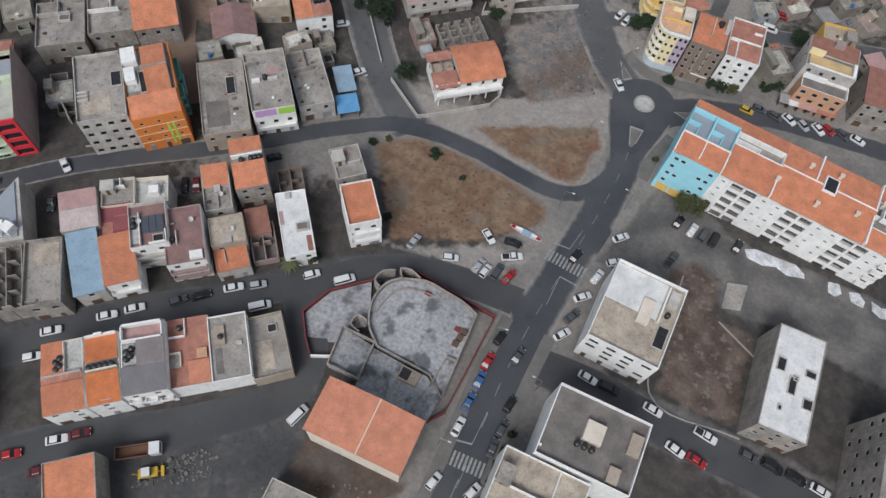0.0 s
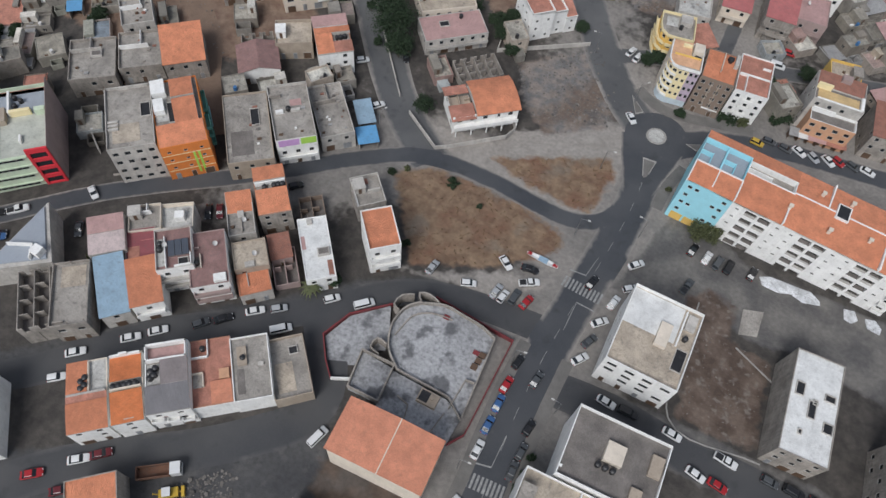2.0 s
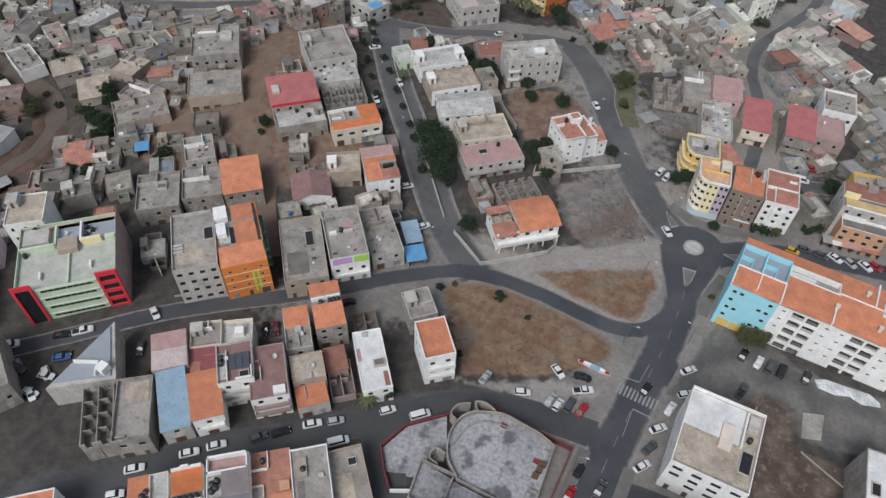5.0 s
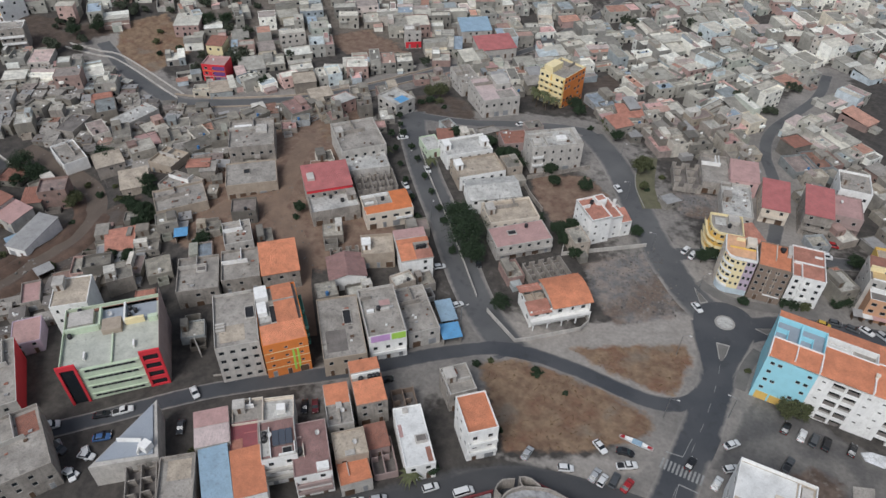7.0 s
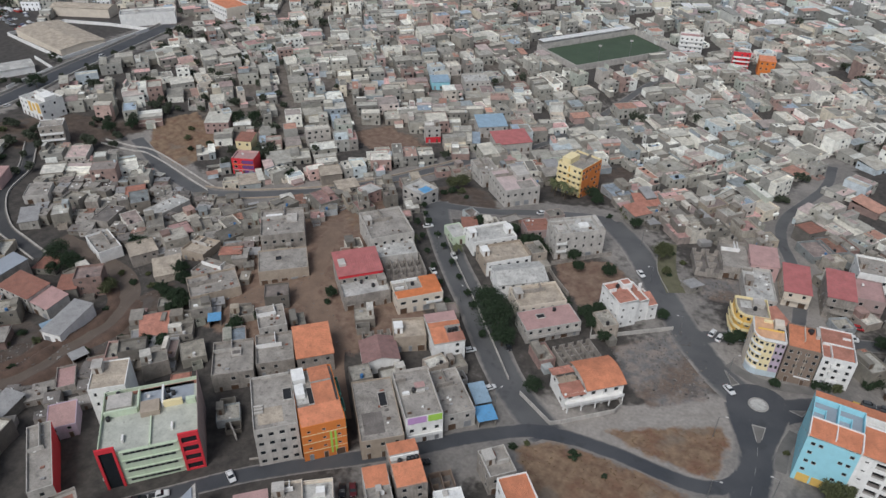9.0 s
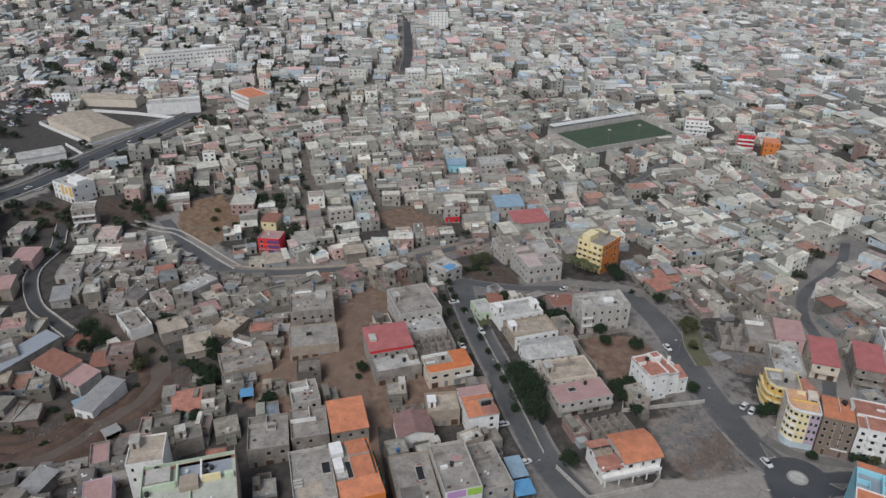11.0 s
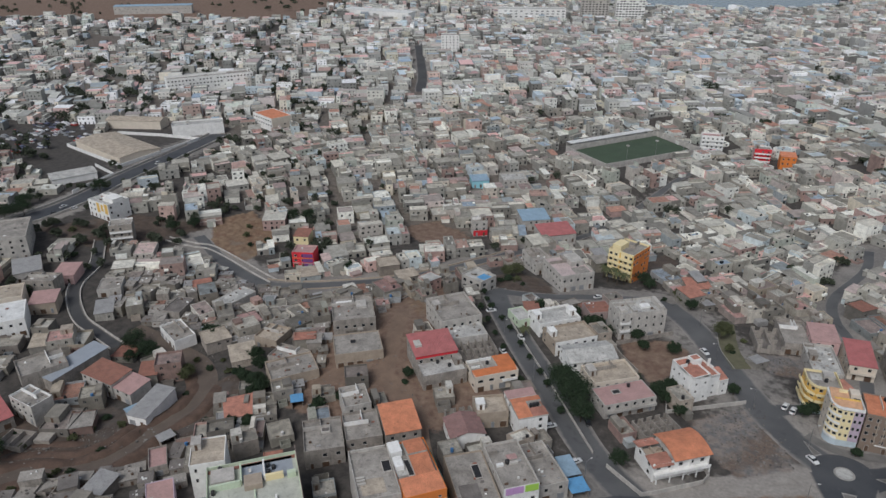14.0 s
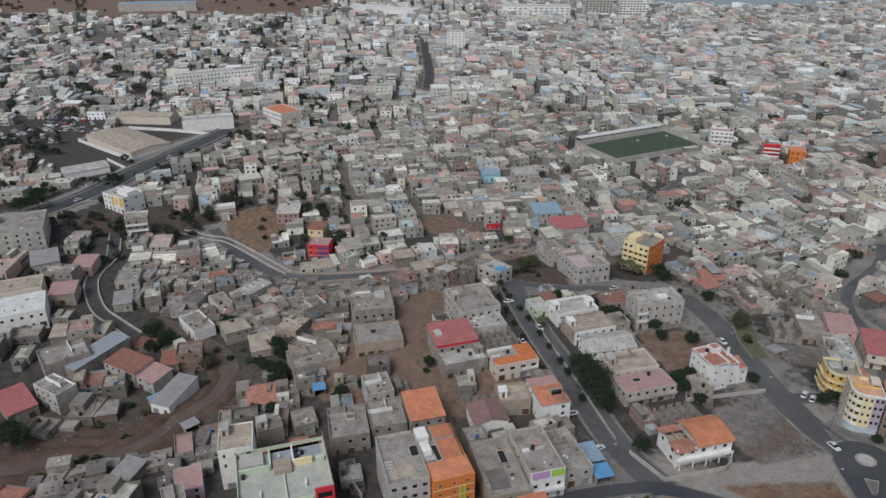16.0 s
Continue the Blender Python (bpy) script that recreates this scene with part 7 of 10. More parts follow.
    wall_path([(-35.2, 31.0), (-31.2, 33.0)], 1.5, 0.3, WALL["white"], "boundary_wall", "short white yard wall", category="wall")


slab_ruin()


# ---- two-tier house with orange roofs, walled plot ----
def villa():
    z = float(ground(-42, 112))
    e = thing("villa", pose(-41.2, 118.6, z, 0, 0, 41), "white villa with two stepped orange clay roofs and a veranda", "house")
    TAKEN.append((-41.2, 118.6, 10, 7, 41))
    g = Geo()
    for start, way, length in (((-9, -5.2), (1, 0), 18), ((9, -5.2), (0, 1), 10.4), ((9, 5.2), (-1, 0), 18), ((-9, 5.2), (0, -1), 10.4)):
        xs, ww = openings(length, 2, 3.2, 1.4)
        shut = {(0, 0)}
        pierced(g, start, way, length, -2, 6.1, xs, ww, [0.9, 3.9], 1.4, shut)
        for i, q in enumerate(xs):
            for k, zz in enumerate((0.9, 3.9)):
                if (i, k) not in shut:
                    put_window(e, start, way, q, zz, ww, 1.4, M_FRAME)
    part("wall", g, WALL["white"], e)
    # a shallow barrel over the larger half, a lower roof with an open court beside it
    g, rings = Geo(), 10
    for k in range(rings):
        a0, a1 = (-6.3 + 12.6 * k / rings), (-6.3 + 12.6 * (k + 1) / rings)
        z0, z1 = (8.5 - 1.5 * (q / 6.3) ** 2 for q in (a0, a1))
        g.face([(-2.8, a0, z0), (9.7, a0, z0), (9.7, a1, z1), (-2.8, a1, z1)])
        g.face([(-2.8, a1, z1 - 0.2), (9.7, a1, z1 - 0.2), (9.7, a0, z0 - 0.2), (-2.8, a0, z0 - 0.2)])
        for q in (-2.8, 9.7):
            g.face([(q, a0, z0), (q, a1, z1), (q, a1, z1 - 0.2), (q, a0, z0 - 0.2)])
    for q in (-6.3, 6.3):
        g.face([(-2.8, q, 7.0), (9.7, q, 7.0), (9.7, q, 6.8), (-2.8, q, 6.8)])
    part("barrel_roof", g, ROOF["tile"], e)
    g = Geo()
    g.box(-2.6, -5.0, 5.95, 9.0, 5.0, 6.85)
    for q in (-2.6, 8.8):
        g.box(q, -5.0, 6.85, q + 0.2, 5.0, 7.45)
    part("upper_wall", g, WALL["pale"], e)
    for y0, y1, z0, z1 in ((-6.2, -1.2, 5.9, 6.6), (2.6, 6.2, 6.5, 5.9)):
        g = Geo()
        g.v += [(-9.7, y0, z0), (-2.85, y0, z0), (-2.85, y1, z1), (-9.7, y1, z1)]
        g.v += [(p, q, k - 0.18) for p, q, k in g.v[:4]]
        g.f += [(0, 1, 2, 3), (7, 6, 5, 4), (0, 4, 5, 1), (1, 5, 6, 2), (2, 6, 7, 3), (3, 7, 4, 0)]
        g.m += [0] * 6
        part("roof", g, ROOF["tile2"], e)
    g = Geo()
    g.box(-8.9, -1.4, 5.0, -2.9, 2.8, 5.2)
    for p in ((-8.9, -1.2, -8.7, 2.6), (-6.2, -0.6, -6.0, 2.6), (-4.6, 0.8, -2.9, 1.0)):
        g.box(p[0], p[1], 5.2, p[2], p[3], 6.3)
    part("roof_court", g, WALL["tan"], e)
    for q in (-9.0, -3.0, 3.0, 9.0):
        g = Geo()
        g.box(q - 0.3, -5.55, -1, q + 0.3, -5.22, 6.6)
        part("pilaster", g, WALL["white"], e)
    for q in (-8.6, -4.2, 0.2, 4.6, 8.8):
        g = Geo()
        g.box(q - 0.15, -7.0, -1, q + 0.15, -6.7, 3.0)
        part("column", g, WALL["white"], e)
    g = Geo()
    g.box(-9, -7.1, 2.9, 9, -5.2, 3.15)
    g.box(-9, -7.1, 3.15, 9, -6.98, 4.0)
    part("veranda", g, WALL["white"], e)
    wall_path([(-58, 108.5), (-46, 101.0), (-43.2, 103.0), (-31, 114.3), (-29.8, 118.2), (-37, 128.5)], 1.5, 0.25, WALL["pale"], "garden_wall", "pale rendered garden wall round the villa plot", category="wall")


villa()


def white_house():
    x, y, rot, h = -39.3, 161.3, 45.0, 10.4
    z = float(ground(-40, 153))
    e = thing("house", pose(x, y, z, 0, 0, rot), "bright white house with stepped red-tiled terraces", "house")
    TAKEN.append((x, y, 8.5, 6.5, rot))
    blocks = ((-7.8, -0.6, -5.8, 5.8, h, 3), (-0.6, 4.2, -4.8, 5.8, h - 1.7, 3), (4.2, 7.8, -5.2, 4.4, h - 4.4, 2))
    for x0, x1, y0, y1, hh, n in blocks:
        g = Geo()
        for start, way, length in (((x0, y0), (1, 0), x1 - x0), ((x1, y0), (0, 1), y1 - y0), ((x1, y1), (-1, 0), x1 - x0), ((x0, y1), (0, -1), y1 - y0)):
            xs, ww = openings(length, n, 2.5, 0.8)
            zs = [1.1 + 2.9 * k for k in range(n)]
            shut = {(i, k) for i in range(len(xs)) for k in range(n) if (i + 2 * k) % 4 == 3 or 1.1 + 2.9 * k > hh - 1.9}
            pierced(g, start, way, length, -2, hh, xs, ww, zs, 0.9, shut)
            for i, q in enumerate(xs):
                for k, zz in enumerate(zs):
                    if (i, k) not in shut and way[1] <= 0.5 and way[0] >= 0:
                        put_window(e, start, way, q, zz, ww, 0.9, M_FRAME)
        part("wall", g, WALL["white"], e)
        g = Geo()
        g.box(x0 + 0.2, y0 + 0.2, hh - 0.7, x1 - 0.2, y1 - 0.2, hh - 0.6)
        part("roof", g, ROOF["tile2"], e)
        g = Geo()
        for p, q, r, t in ((x0, y0, x1, y0 + 0.2), (x0, y1 - 0.2, x1, y1), (x0, y0 + 0.2, x0 + 0.2, y1 - 0.2), (x1 - 0.2, y0 + 0.2, x1, y1 - 0.2)):
            g.box(p, q, hh - 0.7, r, t, hh + 0.12)
        part("parapet", g, WALL["white"], e)
    for x0, x1, up in ((-7.8, -5.0, 0.7), (-1.6, 0.6, 1.1), (3.4, 4.6, 0.8)):
        g = Geo()
        g.box(x0, 1.2, h - 2.4, x1, 1.45, h + up)
        part("stepped_wall", g, WALL["white"], e)
    g = Geo()
    g.box(-2.4, 1.6, h - 0.7, 1.2, 4.8, h + 1.2)
    g.box(-2.0, 2.0, h + 1.2, 0.8, 4.4, h + 1.22, 1)
    part("stair_head", g, [WALL["white"], ROOF["tile2"]], e)
    g = Geo()
    g.tube(-3.6, 3.0, h - 0.65, h + 0.7, 0.65, 0.6, 12)
    part("water_tank", g, M_TANK, e)
    g = Geo()
    g.v += [(4.3, -5.1, h - 4.2), (7.7, -5.1, h - 4.2), (7.7, 0.4, h - 2.6), (4.3, 0.4, h - 2.6), (4.3, -5.1, h - 4.8), (7.7, -5.1, h - 4.8), (7.7, 0.4, h - 4.8), (4.3, 0.4, h - 4.8)]
    g.f += [(0, 1, 2, 3), (4, 5, 1, 0), (5, 6, 2, 1), (6, 7, 3, 2), (7, 4, 0, 3)]
    g.m += [0, 1, 1, 1, 1]
    part("porch_roof", g, [ROOF["tile2"], WALL["white"]], e)
    wall_path([(-48.0, 149.5), (-46.8, 142.8), (-23.4, 159.8)], 1.5, 0.25, WALL["pale"], "garden_wall", "pale garden wall beside an empty lot", category="wall")


white_house()


def red_frames():
    """Facade of the office block: red corner frames and ribbon windows."""
    rot = 43.5
    w, d, h = 24.1, 22.2, 14.5
    c, s = math.cos(radians(rot)), math.sin(radians(rot))
    x, y = -137.4, 45.0
    z = float(ground(x - c * w / 2 + s * d / 2, y - s * w / 2 - c * d / 2))
    e = OFFICE
    f = -d / 2
    for x0, x1 in ((-12.1, -7.6), (7.2, 12.1)):
        g = Geo()
        g.box(x0, f - 0.5, -0.5, x0 + 0.6, f - 0.02, h + 0.1)
        g.box(x1 - 0.6, f - 0.5, -0.5, x1, f - 0.02, h + 0.1)
        g.box(x0 + 0.6, f - 0.5, h - 1.4, x1 - 0.6, f - 0.02, h + 0.1)
        if x0 > 0:
            for k in range(4):
                g.box(x0 + 0.6, f - 0.45, 0.2 + 3.2 * k, x1 - 0.6, f - 0.02, 1.4 + 3.2 * k)
        part("red_frame", g, WALL["red"], e)
        g = Geo()
        g.box(x0 + 0.6, f - 0.12, 0, x1 - 0.6, f - 0.03, h - 1.4)
        part("curtain_glass", g, M_GLASS, e)
    for k in range(4):
        g = Geo()
        g.box(-6.2, f - 0.1, 2.0 + 3.2 * k - 0.7, 5.8, f - 0.03, 2.9 + 3.2 * k - 0.7)
        part("ribbon_window", g, M_GLASS, e)
        for q in range(9):
            g = Geo()
            g.box(-6.2 + q * 1.5 - 0.06, f - 0.16, 1.2 + 3.2 * k, -6.2 + q * 1.5 + 0.06, f - 0.1, 2.3 + 3.2 * k)
            part("mullion", g, M_FRAME, e)
        g = Geo()
        g.box(-7.0, f - 0.35, 2.3 + 3.2 * k, 6.8, f - 0.03, 2.65 + 3.2 * k)
        part("sun_shelf", g, WALL["mint"], e)
    g = Geo()
    g.box(12.05, -d / 2 + 0.1, -1.0, 12.15, d / 2, h - 0.1)
    part("side_render", g, WALL["rose"], e)


red_frames()


# ---- the row of blocks at the clip's near edge ----
house(-91.8, -10.6, 9.6, 16, 41, 8, "white", "tile", "white row house with orange roofs and a dish terrace", style="tileflat", storeys=2, par=0.8)
house(-57.8, -14.0, 9.4, 15, 41, 8, "grey", "tile", "grey house with an orange roof by the open lot", style="tileflat", storeys=2, par=0.5)
house(-22.0, 2.0, 11, 9, 4, 5, "pale", "slab", "low grey-roofed house behind the hall", clutter="j", storeys=1)
house(83.0, 62.0, 15, 22, 3, 15, "grey", "slab", "tall grey block with ribbon windows", clutter="hs", storeys=4, sides="FL")
house(18.0, 22.0, 17, 18, 2.1, 13.5, "white", "beige", "white stepped block with a low rear terrace", clutter="clls", storeys=4, sides="")
house(48, 181, 9, 12, 10, 6, "yellow", "beige", "yellow house with a flat roof", clutter="sj")
house(62, 165, 10, 12, 8, 9, "grey", "brick", "tall grey house with a brown roof", style="shed", storeys=3)
house(72, 176, 10, 12, 8, 8, "pale", "slab", "grey house with a bare roof", clutter="jc")
house(84, 170, 11, 12, 8, 9, "cream", "tile2", "cream house with terracotta roof", style="tileflat", storeys=3)


def lean_to():
    """Scrap-roofed street stalls at the foot of the cream house."""
    r = random.Random(5)
    for i in range(6):
        x, y = 40 + i * 2.6, 155.6 + i * 0.35
        z = float(ground(x, y))
        e = thing("stall", pose(x, y, z, 0, 0, 8 + r.uniform(-8, 8)), "makeshift street stall with a patched sheet roof", "stall", "street stalls")
        for q in (-1.1, 1.1):
            g = Geo()
            g.box(q - 0.05, -1.0, -0.3, q + 0.05, 1.0, 2.3)
            part("side_panel", g, M_WOOD, e)
        g = Geo()
        g.v += [(-1.4, -1.5, 2.3), (1.4, -1.5, 2.3), (1.4, 1.5, 2.7), (-1.4, 1.5, 2.7), (-1.4, -1.5, 2.24), (1.4, -1.5, 2.24), (1.4, 1.5, 2.64), (-1.4, 1.5, 2.64)]
        g.f += [(0, 1, 2, 3), (7, 6, 5, 4), (0, 4, 5, 1), (1, 5, 6, 2), (2, 6, 7, 3), (3, 7, 4, 0)]
        g.m += [0] * 6
        part("roof_sheet", g, ROOF[r.choice(("white", "pink", "tin", "tile2"))], e)


lean_to()


# ---- football ground, landmarks and the wider town ----
def football_ground():
    g = Geo()
    cx, cy = sum(p[0] for p in PITCH) / 4, sum(p[1] for p in PITCH) / 4
    z = -13.9
    g.prism(PITCH, z - 6, z)
    tagged(part("football_pitch", g, M_PITCH), "dark green artificial football pitch", "football pitch", kind="structure")
    big = [(cx + (x - cx) * 1.1, cy + (y - cy) * 1.06) for x, y in PITCH]
    wall_path(big, 3.2, 0.5, WALL["pale"], "stadium_wall", "pale wall round the football pitch", z=z, closed=True, sink=7, category="wall")
    e = thing("grandstand", pose(0, 0, 0), "low white-roofed grandstand along the pitch", "grandstand")
    a, b = Vector(big[0]), Vector(big[1])
    d = (b - a).normalized()
    n = Vector((-d.y, d.x))
    for k in range(4):
        g = Geo()
        p = [a + d * 9 + n * (1 + k * 1.1), b - d * 9 + n * (1 + k * 1.1), b - d * 9 + n * (2.1 + k * 1.1), a + d * 9 + n * (2.1 + k * 1.1)]
        g.prism([tuple(q) for q in p], z - 5, z + 0.6 + 0.5 * k)
        part("tier", g, WALL["white"], e)
    g = Geo()
    p = [a + d * 6 + n * 2.0, b - d * 3 + n * 2.0, b - d * 3 + n * 8.5, a + d * 6 + n * 8.5]
    g.prism([tuple(q) for q in p], z + 3.6, z + 4.0)
    part("roof", g, ROOF["white"], e)
    g = Geo()
    p = [a + d * 6 + n * 8.1, b - d * 3 + n * 8.1, b - d * 3 + n * 8.5, a + d * 6 + n * 8.5]
    g.prism([tuple(q) for q in p], z - 5, z + 3.6)
    part("back_wall", g, WALL["pale"], e)
    for i in range(6):
        g = Geo()
        q = a + d * (10 + i * (b - a - d * 20).length / 5) + n * 6.2
        g.box(q.x - 0.15, q.y - 0.15, z, q.x + 0.15, q.y + 0.15, z + 3.6)
        part("post", g, M_STEEL, e)
    for i, (fx, fy) in enumerate(((0.2, 0.0), (0.5, 0.0), (0.8, 0.0))):
        p = Vector(big[3]).lerp(Vector(big[2]), fx)
        m = thing("floodlight_mast", pose(p.x, p.y, z), "slim floodlight mast beside the pitch", "floodlight", "pitch floodlights")
        g = Geo()
        g.tube(0, 0, 0, 14, 0.18, 0.09, 8)
        part("mast", g, M_STEEL, m)
        g = Geo()
        g.box(-1.1, -0.2, 13.6, 1.1, 0.2, 14.6)
        part("lamp_bank", g, M_FRAME, m)
    TAKEN.append((cx, cy, 45, 31, 54))


football_ground()
house(-83.5, 244.8, 13, 15, -17, 15.0, "lemon", "slab", "yellow and orange apartment tower under construction", clutter="cr", storeys=5, ww=1.5, pitch=2.3, sides="FLR", right="orange", front="lemon", balcony=4, trim="lemon", extra=[("box", 0.05, 0.1, 0.35, 0.5, 2.6, "lemon"), ("front", 0.44, 0.05, 0.3, 14.4, "yellow"), ("front", 0.94, 0.05, 0.3, 14.4, "yellow")])
house(-105.5, 221.5, 16, 20, 43, 8.0, "pale", "blush", "pale rendered house with a faded pink roof", clutter="ct", storeys=2, sides="FL", extra=[("box", 0.55, 0.45, 0.4, 0.45, 2.4, "pale"), ("patch", 0.5, 0.04, 0.45, 0.36, "slab")])
house(-124.5, 234.3, 9, 16, 45, 6.5, "pale", "slab", "grey rendered house with white shutters", clutter="cj", storeys=2, sides="FL")
house(-139.9, 198.8, 12, 10, -20, 7.2, "pale", "pale", "grey house with broad white windows and a blue roof sheet", clutter="j", storeys=2, sides="FR", ww=1.9, wh=1.6, pitch=3.2, blank=0.0, low_windows=True, shop=False, extra=[("patch", 0.5, 0.35, 0.4, 0.5, "skyblue")])
house(-236, 198, 11, 9, 20, 8.6, "red", "pink", "three-storey house painted red and purple with banded balconies", clutter="o", storeys=3, sides="FL", ww=1.6, pitch=2.6, front="red", trim="pink", blank=0.0, low_windows=True, extra=[("front", 0.48, 0.5, 0.4, 2.3, "purple"), ("front", 0.48, 0.5, 3.1, 5.0, "purple"), ("front", 0.48, 0.5, 5.8, 7.6, "purple"), ("front", 0.0, 1.0, 2.4, 2.75, "pink"), ("front", 0.0, 1.0, 5.1, 5.45, "orange")])
house(-249, 214, 8, 9, 20, 7, "lemon", "brick", "pale yellow house with a brown roof", style="shed", storeys=2)
house(-357, 183, 18, 13, -6, 9.5, "white", "pale", "white house with orange-painted upper front", clutter="cj", storeys=3, sides="FR", extra=[("front", 0.42, 0.14, 3.4, 8.9, "yellow"), ("front", 0.62, 0.12, 4.6, 8.4, "yellow"), ("front", 0.8, 0.16, 3.6, 9.2, "yellow"), ("box", 0.45, 0.3, 0.5, 0.5, 2.4, "white")])
house(-326.5, 164.7, 11, 9, 43, 10.6, "grey", "slab", "grey three-storey house with white balconies", clutter="cj", storeys=3, sides="FL", balcony=2, trim="white")
house(-429, 215, 26, 15, 62, 4.5, "white", "pale", "low white workshop with a pale sheet roof", slope=0.06, style="gablex", storeys=1, sides="F", shop=False, name="warehouse", category="warehouse")
house(-150, 300, 16, 14, 35, 6, "pale", "blue", "house under a weathered blue sheet roof", style="shed", storeys=2)
house(-132, 285, 19, 14, 40, 5, "pale", "red", "hall with a broad red sheet roof", style="shed", storeys=1)
house(-201, 338, 11, 10, 35, 4.6, "blue", "blue", "low sky-blue house with a blue sheet roof", style="shed", storeys=1)
house(-183, 352, 16, 14, 35, 6.5, "pale", "pale", "broad grey house with a pale flat roof", clutter="j", storeys=2)
house(-172, 272, 8, 8, 35, 9.0, "pale", "slab", "tall grey house with a red-painted lower storey", clutter="sc", storeys=3, extra=[("front", 0.0, 1.0, 0.2, 3.4, "red")])
house(-41, 473, 11, 9, 10, 12, "pink", "slab", "red and white banded house", storeys=4, front="red", trim="white", clutter="s", sides="FLR", balcony=3)
house(-24, 466, 10, 9, 10, 10, "orange", "tile", "orange house by the football ground", style="shed", storeys=3, sides="F")
house(-77, 490, 16, 9, 10, 13, "white", "pink", "white apartment house with pink bands", storeys=4, balcony=3, sides="FL", clutter="s")
house(-546, 462, 82, 16, 54, 15, "white", "slab", "very long white building with a grid of windows", storeys=4, pitch=3.2, ww=1.6, sides="F", shop=False, clutter="cjls")
house(-440, 336, 38, 14, 44, 9, "white", "pale", "long white warehouse with square windows", storeys=1, pitch=6, ww=2.0, sides="F", shop=False, clutter="jl")
house(-459, 275, 66, 30, -14, 5.5, "cream", "beige", "large warehouse with a beige sheet roof", slope=0.05, style="gablex", storeys=1, sides="F", shop=False, name="warehouse", category="warehouse")
house(-500, 330, 46, 14, 20, 7, "cream", "beige", "open-fronted market hall with a tan roof", slope=0.1, style="gablex", storeys=1, sides="F", shop=False, name="warehouse", category="warehouse")
house(-399, 376, 30, 18, -22, 11, "white", "tile", "white institution with an orange roof", style="tileflat", storeys=3, sides="FR", shop=False, right="cream", pitch=3.6, ww=1.8)
house(-419, 742, 22, 16, 26, 24, "white", "slab", "white office tower block", storeys=7, sides="FL", shop=False, clutter="s", pitch=4)
house(-349, 1140, 44, 24, 20, 46, "pale", "slab", "grey glass office tower near the sea", storeys=12, sides="F", shop=False, pitch=5, ww=3.4, wh=2.2)
house(-296, 1160, 46, 24, 20, 48, "white", "pale", "white banded office tower near the sea", storeys=12, sides="F", shop=False, pitch=5, ww=3.6, wh=2.0)
house(-440, 1090, 110, 30, 22, 18, "white", "pale", "broad white public building", storeys=4, sides="F", shop=False, pitch=8, ww=4.0)
house(-665, 980, 130, 20, -5, 9, "white", "white", "long white-roofed market canopy", style="shed", storeys=1, sides="", shop=False)
house(-980, 800, 120, 16, 35, 12, "pale", "blue", "long pale blue-roofed school on the brown hill", style="shed", storeys=2, sides="F", shop=False, pitch=6)

TAKEN.append((-458, 282, 46, 28, -14))
wall_path([(-405.5, 196), (-411.5, 231), (-441, 241)], 2.0, 0.4, WALL["white"], "yard_wall", "white wall round the workshop yard", category="wall")
wall_path([(-503, 267), (-422.5, 246.4), (-425, 320.4), (-459, 317), (-496, 308), (-503, 267)], 2.2, 0.5, WALL["white"], "yard_wall", "white wall round the warehouse yard", category="wall")

CORE = [(-110, -80), (120, -80), (120, 182), (60, 186), (44, 225), (30, 226), (-32, 218), (-62, 246), (-150, 246), (-150, 172), (-188, 172), (-178, 120), (-168, 112), (-164, 62), (-176, 46), (-176, 34), (-160, 28), (-165, -30)]
VALLEY = [(-300, -2), (-262, 14), (-240, 40), (-222, 52), (-216, 66), (-200, 72), (-214, 92), (-235, 100), (-262, 104), (-262, 118), (-215, 112), (-192, 106), (-182, 84), (-184, 50), (-200, 24), (-232, 4), (-290, -16)]
OPEN = [CORE, VALLEY, *GRASS_LOTS, *EARTH_LOTS[5:], [(-515, 228), (-425, 205), (-388, 120), (-368, 128), (-374, 190), (-386, 240), (-396, 300), (-416, 335), (-470, 328), (-520, 300)], [(-590, 225), (-520, 225), (-500, 300), (-580, 320)], [(-98, 238), (-78, 228), (-64, 232), (-70, 243), (-80, 276), (-92, 260)]]
TOWN_EDGE = (-34.0, -66.0)


